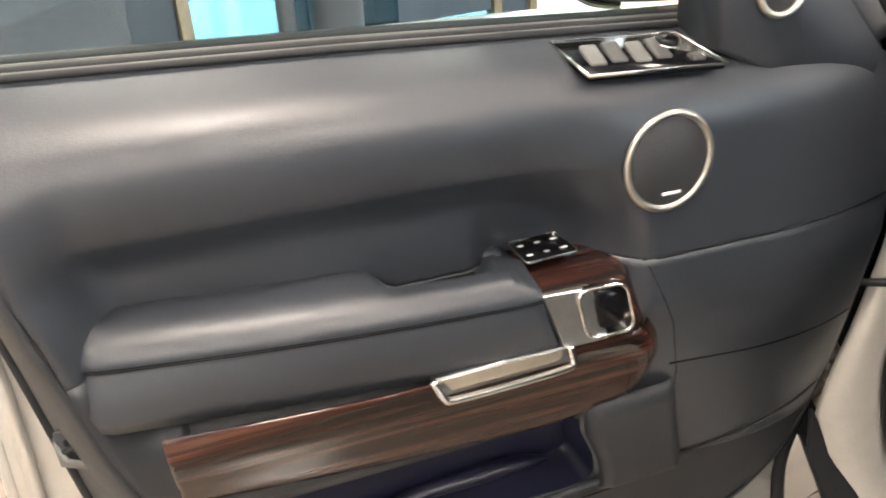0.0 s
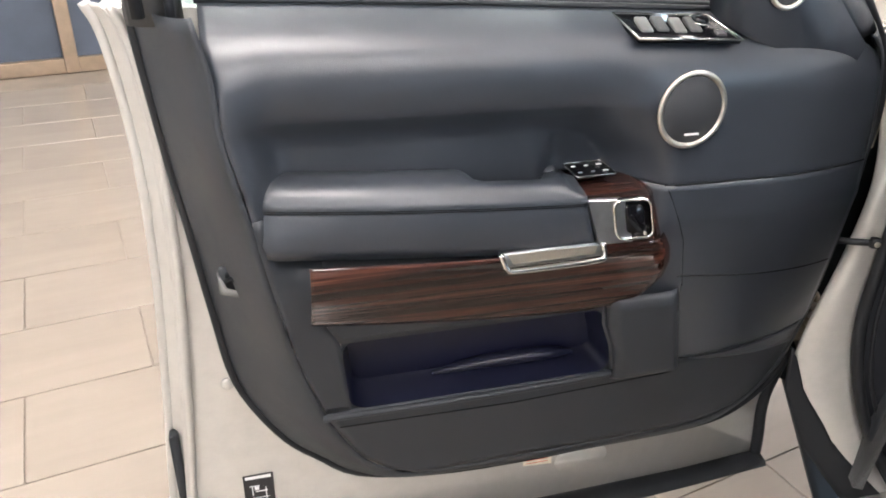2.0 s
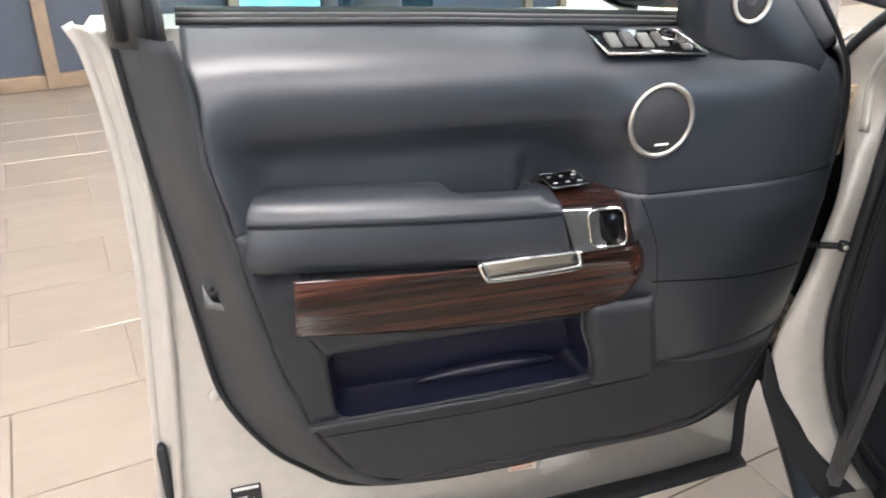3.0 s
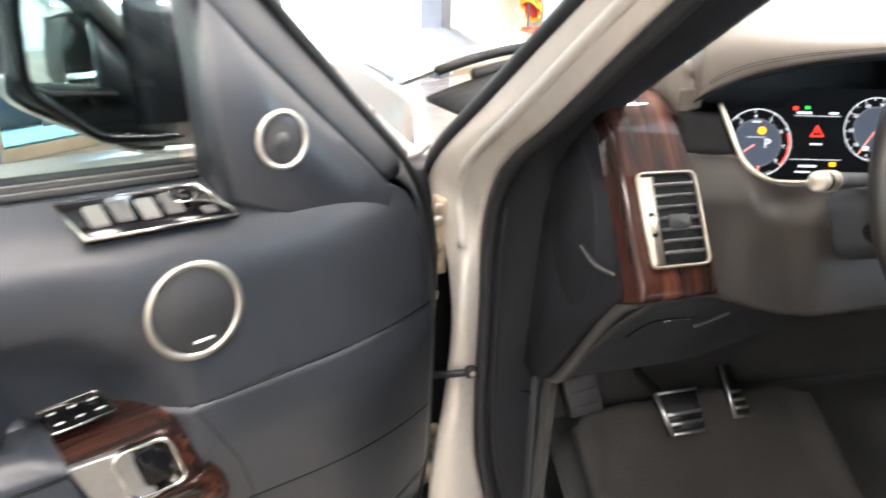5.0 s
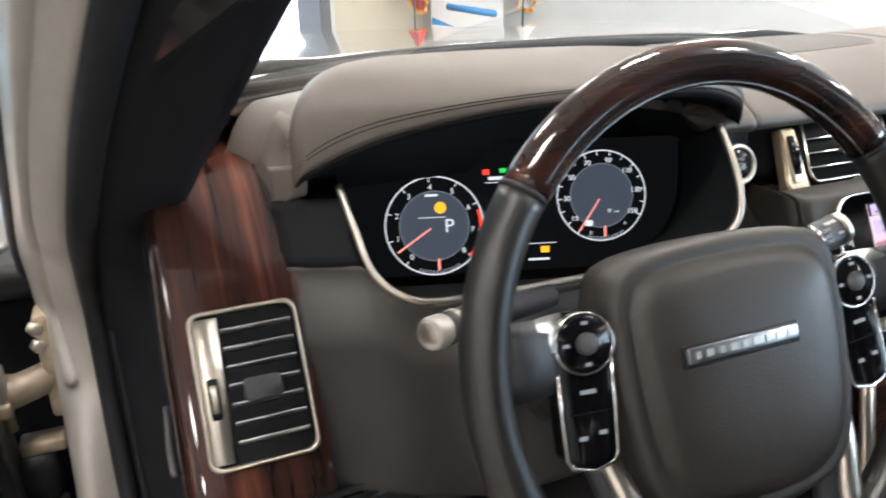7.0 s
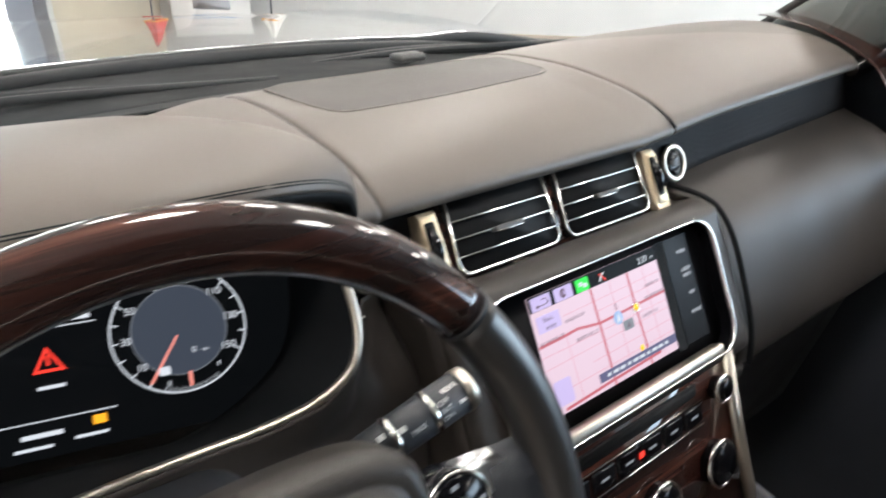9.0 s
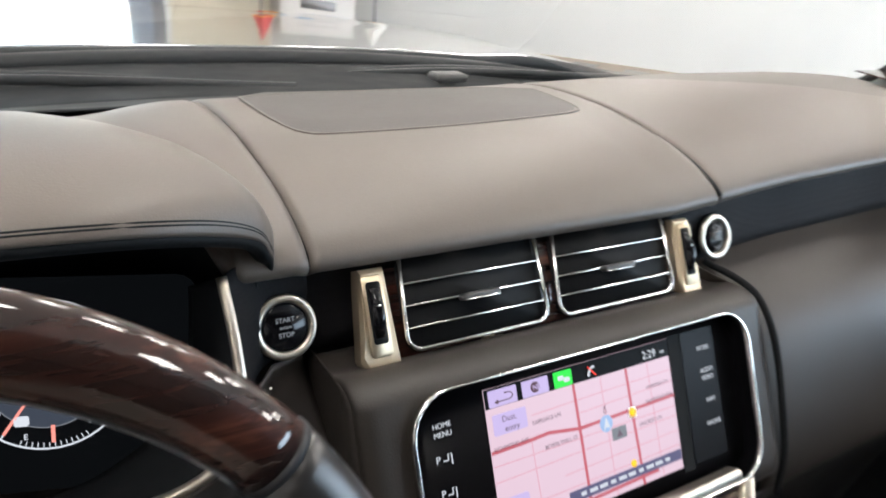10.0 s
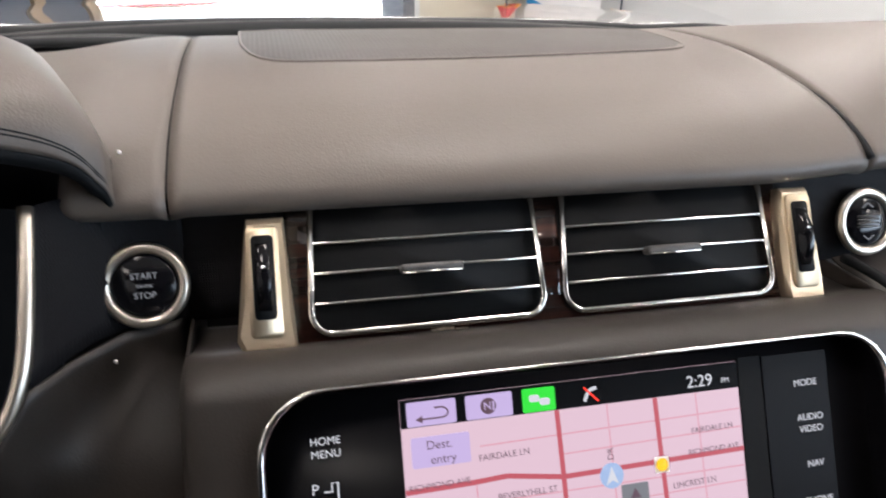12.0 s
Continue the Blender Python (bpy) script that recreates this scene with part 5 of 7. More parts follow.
# centre vents
CV = face_on((0.0, 0.0115, 1.3045), (1, 0, 0), (0, 0.48, 0.877))
part("vent_surround", plate(rounded(0.264, 0.066, 0.004, 3, 0, 0.001), put(CV @ pose(0, 0, -0.004)), 0.012, 0.002), WOOD_X, dash, "dark wood surround of the centre vents")
for sx, cx, half in ((-1, -0.0662, 0.0564), (1, 0.0600, 0.0585)):
    vm = CV @ pose(cx, 0.003, 0)
    vent = part("centre_vent", plate(rounded(2 * half - 0.002, 0.058, 0.006, 4, 0, -0.001), put(vm @ pose(0, 0, -0.0015)), 0.006), DARK, dash, "centre air vent with bright slats")
    low, r_ = -0.0200, 0.010
    path_ = [(-half + 0.003, 0.034, 0.001)] + [(x, y, 0.001) for x, y in circle(r_, 8, -half + r_, low, 180, 270) + circle(r_, 8, half - r_, low, 270, 360)] + [(half - 0.003, 0.034, 0.001)]
    part("vent_frame", tube(path_, 0.0016, 8), CHROME, vent, m=vm)
    for k in range(3):
        part("slat", box(2 * half - 0.004, 0.0014, 0.006, 0.0005, 2, (0, 0.0114 - 0.0140 * k, -0.001), Matrix.Rotation(radians(-14), 4, "X")), CHROME, vent, m=vm)
    part("vent_tab", box(0.030, 0.0042, 0.008, 0.0014, 2, (0.001, -0.0030, 0.003)), GREY_PLASTIC, vent, "grey vent tab", m=vm)
    part("tab_lip", box(0.028, 0.001, 0.002, 0.0003, 1, (0.001, -0.0050, 0.0065)), CHROME, vent, m=vm)
    cm = CV @ pose(sx * 0.1385 - 0.003, -0.001, 0.0)
    a_, b_ = (0.0125, 0.0) if sx < 0 else (0.0, 0.004)
    body = [(-0.0075, 0.029), (-0.0090, 0.020), (-0.0100 - 0.2 * a_, -0.010), (-0.0100 - 0.35 * a_, -0.026), (-0.0085 - 0.2 * a_, -0.033), (0.0122, -0.033), (0.0116 + b_ * 0.3, -0.020), (0.0092, 0.029)]
    ck = part("vent_cheek", plate(body, put(pose(0, 0, 0.004)), 0.012, 0.0030), CHEEK, dash, "satin gold-silver vent cheek", m=cm)
    sharp(ck, 30)
    part("cheek_step", plate(rounded(0.0145, 0.050, 0.0025, 3), put(pose(sx * 0.001, 0.0, 0.0056)), 0.0016, 0.0008), CHEEK, ck)
    part("wheel_slot", plate(rounded(0.0098, 0.038, 0.002, 3), put(pose(sx * 0.001, 0.002, 0.0060)), 0.001), DARK, ck)
    part("thumb_wheel", disc(0.024, 0.0064, put(pose(sx * 0.001 + 0.0032, 0.002, -0.0125, 0, 90, 0)), 40, 0.0008), GLOSS, ck, "dark ribbed thumb wheel")
    part("wheel_mark", disc(0.0010, 0.001, put(pose(sx * 0.001, 0.006, 0.0112)), 10), PRINT_WHITE, ck)
# worn patch of lacquer by the left vent
for k in range(5):
    part("chip", box(0.004 + 0.002 * (k % 3), 0.0012 + 0.0006 * (k % 2), 0.0004, 0, 1, (-0.068 + 0.004 * k, -0.0312 + 0.0008 * (k % 3), -0.0015)), PAPER, dash, smooth=False, m=CV)

# padded centre stack round the touch screen
SIN, COS = math.sin(radians(26)), math.cos(radians(26))
stack_prof = spline([(0.030, 1.272, 0), (0.004, 1.2745, 0), (-0.016, 1.2825, 0), (-0.030, 1.2835, 0), (-0.040, 1.2800, 0), (-0.046, 1.270, 0), (-0.060, 1.240, 0), (-0.085, 1.189, 0), (-0.098, 1.160, 0), (-0.092, 1.145, 0)], 79)


def stack_fn(s, t):
    p = stack_prof[min(78, int(round(t * 78)))]
    k = 2 * s - 1
    half = 0.1768 + 0.002 * t
    e = max(0.0, abs(k) - 0.90) / 0.10
    return (k * half, p.x + 0.006 * e ** 4, p.y - 0.002 * e ** 4)


CP = face_on((0.0, -0.0450, 1.2775), (1, 0, 0), (0, SIN, COS))
bmc = surf(stack_fn, 140, 78)
inv = CP.inverted()


def inside(v):
    """Distance to the screen's rounded opening (negative within) and the way out of it."""
    q = inv @ v.co
    dx, dy = abs(q.x) - (0.1485 - 0.026), abs(q.y + 0.0605) - (0.0625 - 0.026)
    out = Vector((max(dx, 0) * (1 if q.x > 0 else -1), max(dy, 0) * (1 if q.y > -0.0605 else -1), 0))
    if dx < 0 and dy < 0:
        return max(dx, dy) - 0.026, Vector((1, 0, 0))
    return out.length - 0.026, out.normalized()


near = {v: inside(v) for v in bmc.verts}
bmesh.ops.delete(bmc, geom=[f for f in bmc.faces if all(near[v][0] < -0.0002 for v in f.verts)], context="FACES")
for v in bmc.verts:
    d_in, out_ = near[v]
    if d_in < 0:
        v.co += CP.to_3x3() @ out_ * -d_in
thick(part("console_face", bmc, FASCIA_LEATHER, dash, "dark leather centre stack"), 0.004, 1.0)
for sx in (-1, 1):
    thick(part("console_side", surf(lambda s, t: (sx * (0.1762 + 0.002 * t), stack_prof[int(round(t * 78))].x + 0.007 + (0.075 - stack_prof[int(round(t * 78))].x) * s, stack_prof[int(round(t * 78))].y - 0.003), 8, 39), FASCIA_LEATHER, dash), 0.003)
part("pad_seam", tube(spline([(0.1775, 0.018, 1.2875), (0.1785, -0.012, 1.2870), (0.1800, -0.036, 1.2800), (0.1810, -0.056, 1.258), (0.1815, -0.074, 1.222), (0.1820, -0.094, 1.170), (0.1820, -0.100, 1.130)], 40), 0.0030, 8), DARK, dash)

# leather pad in front of the passenger
def pass_pad(s, t):
    x = 0.180 + 0.450 * s
    prof = spline([(0.042, 1.286, 0), (0.020, 1.281, 0), (-0.010, 1.274, 0), (-0.034, 1.262, 0), (-0.052, 1.240, 0), (-0.072, 1.195, 0), (-0.088, 1.150, 0), (-0.090, 1.125, 0), (-0.075, 1.110, 0), (-0.03, 1.10, 0)], 40)
    p = prof[min(39, int(round(t * 39)))]
    e = step(s, 0.05, 0.0)
    sag = 0.010 * step(s, 0.0, 1.0) * t
    return (x, p.x + 0.004 * e, p.y + 0.016 * s * (1 - t) - sag)


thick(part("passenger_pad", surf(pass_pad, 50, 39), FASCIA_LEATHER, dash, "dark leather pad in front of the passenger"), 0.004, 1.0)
thick(part("glove_box", surf(lambda s, t: (0.17 + 0.50 * s, -0.035 + 0.08 * t, 1.10 - 0.30 * t), 10, 10), RUBBER, dash, "black glove box lid"), 0.01)
part("glove_catch", box(0.05, 0.012, 0.018, 0.005, 2, (0.30, -0.03, 1.03)), GREY_PLASTIC, dash)

# touch screen with hard keys, set back behind a chrome rim
CP = face_on((0.0, -0.0450, 1.2775), (1, 0, 0), (0, SIN, COS))
BEZ = rounded(0.294, 0.122, 0.024, 6, 0.0, -0.0605)
bez = part("screen_bezel", plate(rounded(0.296, 0.124, 0.024, 6, 0.0, -0.0605), put(CP @ pose(0, 0, -0.0125)), 0.006), KEY_BLACK, dash, "glossy black touch screen surround")
part("bezel_wall", loft([[CP @ Vector((x, y, z)) for x, y in BEZ] for z in (0.0005, -0.013)], caps=False), GLOSS, bez)
part("bezel_rim", frame_ring(rounded(0.300, 0.128, 0.027, 6, 0.0, -0.0605), put(CP), 0.0035, 0.004), CHROME, bez, "chrome rim")
part("bezel_sill", box(0.235, 0.010, 0.014, 0.003, 3, (0.002, -0.1185, -0.002)), SATIN, bez, "bright lower sill", m=CP)
C = lambda x, y, z=0.0: CP @ pose(x, y, -0.0120 + z)
SX0, SX1, SY0, SY1 = -0.0895, 0.0752, -0.1035, -0.0075
part("touch_screen", box(SX1 - SX0, SY1 - SY0, 0.0006, 0, 1, ((SX0 + SX1) / 2, (SY0 + SY1) / 2, 0)), MAP_PINK, bez, "lit touch screen with a pink street map", smooth=False, m=C(0, 0))


def mapbar(name, x0, y0, x1, y1, w_, mat, z):
    d = Vector((x1 - x0, y1 - y0))
    bm = box(d.length, w_, 0.0001, 0, 1, ((x0 + x1) / 2, (y0 + y1) / 2, z), Matrix.Rotation(math.atan2(d.y, d.x), 4, "Z"))
    return part(name, bm, mat, bez, smooth=False, m=C(0, 0))


for pts in (((SX0, -0.0472), (-0.060, -0.0468), (-0.0437, -0.0460), (-0.0171, -0.0500), (SX1, -0.0490)), ((-0.0180, -0.0200), (-0.0172, -0.0500), (-0.0160, SY0)), ((0.0308, -0.0200), (0.0318, -0.0500), (0.0345, SY0)), ((-0.078, -0.1010), (-0.02, -0.0990), (0.05, -0.0975))):
    for (a, b), (c, d) in zip(pts, pts[1:]):
        mapbar("map_road", a, b, c, d, 0.0023, MAP_ROAD, 0.0006)
for a, b, c, d in ((-0.055, -0.0315, SX1, -0.0300), (0.0065, -0.0200, 0.0085, SY0), (0.052, -0.0200, 0.0545, SY0), (SX0, -0.0660, SX1, -0.0640), (-0.035, -0.0770, SX1, -0.0750), (-0.058, -0.0470, -0.056, SY0), (SX0, -0.0870, SX1, -0.0855), (-0.0172, -0.0400, SX1, -0.0385), (SX0, -0.0560, SX1, -0.0570)):
    mapbar("map_street", a, b, c, d, 0.0006, MAP_MINOR, 0.00045)
mapbar("screen_top_bar", SX0, -0.0137, SX1, -0.0137, 0.0124, CLUSTER_BLACK, 0.0005)
for x, w_, mt in ((-0.0757, 0.0220, MAP_KEY), (-0.0495, 0.0215, MAP_KEY), (-0.0262, 0.0155, MAP_GREEN)):
    part("screen_key", plate(rounded(w_, 0.0106, 0.0008, 2), put(C(x, -0.0142, 0.0011)), 0.0004), mt, bez, smooth=False)
part("dest_key", plate(rounded(0.0262, 0.0132, 0.0010, 3), put(C(-0.0727, -0.0308, 0.0012)), 0.0004), MAP_KEY, bez, smooth=False)
part("position_disc", disc(0.0058, 0.0003, put(C(0.0058, -0.0525, 0.0014)), 24), MAP_BLUE, bez)
part("position_arrow", plate([(0.0, 0.004), (-0.003, -0.004), (0.0, -0.002), (0.003, -0.004)], put(C(0.0058, -0.0525, 0.0018)), 0.0003), LIT_WHITE, bez, smooth=False)
part("pin_card", plate(rounded(0.0074, 0.0074, 0.0006, 2), put(C(0.0313, -0.0509, 0.0012)), 0.0002), PRINT_WHITE, bez, smooth=False)
part("yellow_pin", disc(0.0030, 0.0003, put(C(0.0313, -0.0509, 0.0016)), 18), MAP_YELLOW, bez)
part("yellow_pin", disc(0.0026, 0.0003, put(C(0.0262, -0.0860, 0.0014)), 18), MAP_YELLOW, bez)
part("scale_key", plate(rounded(0.0135, 0.0085, 0.0006, 2), put(C(0.0168, -0.0618, 0.0012)), 0.0003), LIT_DIM, bez, smooth=False)
part("scale_sign", plate([(0.0, 0.0022), (-0.0026, -0.0022), (0.0026, -0.0022)], put(C(0.0168, -0.0618, 0.0015)), 0.0002), MAP_TEXT, bez, smooth=False)
part("guide_bar", plate(rounded(0.108, 0.0075, 0.001, 2), put(C(0.0200, -0.0925, 0.0012)), 0.0003), MAP_BAR, bez, smooth=False)
for k in range(10):
    part("guide_text_bar", box(0.0070 if k % 3 else 0.0045, 0.0024, 0.0002, 0, 1, (-0.022 + 0.0090 * k, -0.0925, 0.0014)), LIT_WHITE, bez, smooth=False, m=C(0, 0))
part("map_key", plate(rounded(0.020, 0.020, 0.002, 3), put(C(-0.076, -0.087, 0.0012)), 0.0003), MAP_KEY, bez, smooth=False)
for t, x, y, s_, mt, rot in (("Dest.", -0.0735, -0.0280, 0.0054, MAP_TEXT, 0), ("entry", -0.0720, -0.0343, 0.0054, MAP_TEXT, 0), ("FAIRDALE LN", -0.0445, -0.0363, 0.0040, MAP_TEXT, 1), ("FAIRDALE LN", 0.0585, -0.0372, 0.0037, MAP_TEXT, 1), ("RICHMOND AVE", 0.0585, -0.0470, 0.0036, MAP_TEXT, 1),
                             ("RICHMOND AVE", -0.0745, -0.0453, 0.0037, MAP_TEXT, 1), ("BEVERLYHILL ST", -0.0350, -0.0544, 0.0039, MAP_TEXT, 0), ("LINCREST LN", 0.0470, -0.0612, 0.0038, MAP_TEXT, 1), ("DR", 0.0058, -0.0425, 0.0042, MAP_TEXT, 90), ("N", -0.0505, -0.0142, 0.0048, MAP_KEY, 0), ("2:29", 0.0540, -0.0148, 0.0080, LIT_WHITE, 0), ("PM", 0.0675, -0.0156, 0.0034, LIT_WHITE, 0)):
    writing("screen_text", t, s_, mt, bez, C(x, y, 0.0018) @ Matrix.Rotation(radians(rot), 4, "Z"), 0.00005)
part("compass_disc", disc(0.0036, 0.0003, put(C(-0.0500, -0.0142, 0.0014)), 24), MAP_TEXT, bez)
part("north_arrow", tube([(-0.0478, -0.0162, 0.0019), (-0.0478, -0.0122, 0.0019)], 0.0004, 5), MAP_KEY, bez, m=C(0, 0))
part("back_arrow", tube(spline([(-0.0805, -0.0165, 0.0016), (-0.0725, -0.0165, 0.0016), (-0.0695, -0.0160, 0.0016), (-0.0685, -0.0140, 0.0016), (-0.0705, -0.0122, 0.0016), (-0.0745, -0.0120, 0.0016)], 20), 0.0004, 5), MAP_TEXT, bez, m=C(0, 0))
part("arrow_head", plate([(-0.0830, -0.0165), (-0.0800, -0.0182), (-0.0800, -0.0148)], put(C(0, 0, 0.0018)), 0.0002), MAP_TEXT, bez, smooth=False)
for dx in (-0.003, 0.003):
    part("traffic_sign", box(0.0046, 0.0030, 0.0002, 0.0006, 1, (-0.0262 + dx * 0.8, -0.0142 - dx * 0.3, 0.0018)), LIT_WHITE, bez, smooth=False, m=C(0, 0))
part("phone_sign", tube(spline([(-0.0045, -0.0175, 0.0014), (-0.0020, -0.0130, 0.0014), (0.0015, -0.0118, 0.0014)], 8), 0.0008, 6), LIT_WHITE, bez, m=C(0, 0))
part("phone_cross", tube([(-0.0045, -0.0112, 0.0018), (0.0020, -0.0178, 0.0018)], 0.0005, 5), LIT_RED, bez, m=C(0, 0))
part("key_strip", box(0.0360, 0.0985, 0.0004, 0, 1, (0.1072, -0.0560, 0.0002)), KEY_BLACK, bez, smooth=False, m=C(0, 0))
part("screen_slot", box(0.0120, 0.1020, 0.0004, 0, 1, (0.0822, -0.0570, 0.0001)), DARK, bez, smooth=False, m=C(0, 0))
for t, x, y in (("HOME", -0.1220, -0.0207), ("MENU", -0.1220, -0.0261), ("MODE", 0.1118, -0.0217), ("AUDIO", 0.1130, -0.0386), ("VIDEO", 0.1130, -0.0443), ("NAV", 0.1138, -0.0613), ("PHONE", 0.1140, -0.0790)):
    writing("key_text", t, 0.0046, LIT_WHITE, bez, C(x, y, 0.0010), 0.00005)
writing("key_text", "P", 0.0062, LIT_WHITE, bez, C(-0.1275, -0.0405, 0.0010), 0.00005)
writing("key_text", "P", 0.0062, LIT_WHITE, bez, C(-0.1270, -0.0610, 0.0010), 0.00005)
for y in (-0.0418, -0.0622):
    part("key_sign", tube([(-0.1238, y, 0.001), (-0.1205, y, 0.001), (-0.1205, y + 0.0035, 0.001), (-0.1180, y + 0.0035, 0.001), (-0.1180, y - 0.003, 0.001)], 0.0004, 5), LIT_WHITE, bez, m=C(0, 0))

# climate panel below the screen, in wood, with its bright side rails
CL = face_on((0.0, -0.100, 1.150), (1, 0, 0), (0, 0.26, 0.966))
cl = part("climate_panel", plate([(-0.125, 0.012), (-0.150, -0.20), (0.150, -0.20), (0.125, 0.012)], put(CL), 0.02, 0.002), WOOD_X, dash, "dark wood climate control panel")
for sx in (-1, 1):
    part("side_rail", tube([(sx * 0.132, 0.012, 0.0), (sx * 0.140, -0.08, 0.003), (sx * 0.158, -0.22, 0.010)], 0.0085, 8, flat=0.6), SATIN, cl, "satin silver rail", m=CL)
part("disc_slot", plate(rounded(0.17, 0.012, 0.003, 3, -0.01, -0.004), put(CL @ pose(0, 0, 0.002)), 0.002), DARK, cl)
for y in (-0.016, -0.040):
    part("bright_line", box(0.19, 0.0012, 0.002, 0.0004, 1, (-0.012, y, 0.002)), CHROME, cl, m=CL)
for k in range(6):
    part("climate_key", box(0.028, 0.018, 0.005, 0.0015, 2, (-0.092 + 0.032 * k, -0.028, 0.001)), GLOSS, cl, m=CL)
    part("key_mark", box(0.010, 0.002, 0.0004, 0, 1, (-0.092 + 0.032 * k, -0.028, 0.0037)), LIT_DIM, cl, smooth=False, m=CL)
part("hazard_mark", box(0.006, 0.005, 0.0006, 0, 1, (-0.012, -0.028, 0.0040)), LIT_RED, cl, smooth=False, m=CL)
for x, y, r in ((0.108, -0.014, 0.011), (0.096, -0.085, 0.021), (0.005, -0.085, 0.021), (-0.086, -0.085, 0.021)):
    kn = part("climate_knob", disc(r, 0.014, put(CL @ pose(x, y, 0.014)), 36, 0.003), GLOSS, cl, "round climate knob with bright rim")
    part("knob_rim", tube([(x + p, y + q, 0.010) for p, q in circle(r + 0.001, 36)], 0.0022, 8, True), CHROME, kn, m=CL)
thick(part("tunnel_side", surf(lambda s, t: (0.155 + 0.02 * t, 0.05 - 0.75 * s, 1.06 - 0.50 * t - 0.16 * s), 10, 6), PLASTIC, dash, "black side of the centre tunnel"), 0.01)
thick(part("tunnel_top", surf(lambda s, t: (-0.15 + 0.31 * s, -0.14 - 0.55 * t, 0.955 - 0.13 * t), 6, 8), WOOD_X, dash, "dark wood top of the centre tunnel"), 0.01)

# ---- steering wheel ----
SW = face_on((-0.392, -0.2030, 1.2725), (1, 0, 0), (0, math.sin(radians(24)), math.cos(radians(24))))
wheel = thing("steering_wheel", "leather and dark wood steering wheel with bright switch pods", "steering wheel", SW)
RW, RT = 0.1668, 0.0137
RIM = SW.inverted() @ face_on((-0.398, -0.1954, 1.2700), (1, 0.007, 0), (0, math.sin(radians(19.4)), math.cos(radians(19.4))))


def rim_arc(name, a0, a1, mat, label="", r=RT):
    pts = [(RW * math.cos(radians(a)), RW * math.sin(radians(a)), 0.0) for a in np.linspace(a0, a1, max(8, int(abs(a1 - a0) / 2.5)))]
    return part(name, tube(pts, r, 20, flat=1.0), mat, wheel, label, m=RIM)


rim_arc("rim_wood", 39, 141, WOOD_RIM, "lacquered dark wood upper rim")
rim_arc("rim_leather", 141.4, 236, RIM_LEATHER, "black leather rim side")
rim_arc("rim_leather", -56, 38.6, RIM_LEATHER, "black leather rim side")
rim_arc("rim_wood", 236.4, 303.6, WOOD_RIM, "lacquered dark wood lower rim")
# the wood's inner seam, its highlight put in as a thin metal line
part("rim_inlay", tube([((RW - 0.0128) * math.cos(radians(a)), (RW - 0.0128) * math.sin(radians(a)), 0.0052) for a in range(40, 141, 4)], 0.0006, 6), SLAT, wheel, "fine bright line for the seam and its highlight inside the wooden rim", m=RIM)
for a in (38.8, 141.2, 236.2, 303.8):
    p = [(RW * math.cos(radians(a + d)), RW * math.sin(radians(a + d)), 0.0) for d in (-0.5, 0.5)]
    part("rim_ring", tube(p, RT + 0.0006, 20), RUBBER, wheel, m=RIM)
pad_out = [(p.x, p.y) for p in spline([(-0.098, 0.035, 0), (-0.085, 0.056, 0), (-0.04, 0.064, 0), (0.04, 0.064, 0), (0.085, 0.056, 0), (0.098, 0.035, 0), (0.097, -0.02, 0), (0.088, -0.075, 0), (0.06, -0.105, 0), (0.0, -0.112, 0), (-0.06, -0.105, 0), (-0.088, -0.075, 0), (-0.097, -0.02, 0), (-0.098, 0.035, 0)], 64)][:-1]
HUB = pose(0.004, 0.0, -0.026)
lay = []
for f, z in ((1.0, -0.020), (1.0, 0.000), (0.985, 0.008), (0.95, 0.013), (0.90, 0.0148), (0.872, 0.0138), (0.85, 0.0140), (0.82, 0.0185), (0.72, 0.0225), (0.50, 0.0250), (0.25, 0.0258)):
    lay.append([(x * f * 0.93, -0.02 + (y + 0.02) * f, z) for x, y in pad_out])
part("airbag_pad", loft(lay), WHEEL_LEATHER, wheel, "dark leather airbag pad with a raised centre", m=HUB)
part("badge_recess", box(0.088, 0.0135, 0.003, 0.001, 2, (-0.010, -0.0025, 0.0247)), RUBBER, wheel, m=HUB)
bdg = part("badge", box(0.084, 0.0095, 0.003, 0.001, 2, (-0.010, -0.002, 0.0262)), SLAT, wheel, "dull satin badge strip with bright raised marks", m=HUB)
for k in range(9):
    part("badge_mark", box(0.0040 + 0.0014 * (k % 2), 0.0042, 0.0008, 0, 1, (-0.0455 + 0.0088 * k, -0.002, 0.0278)), SATIN, bdg, smooth=False)
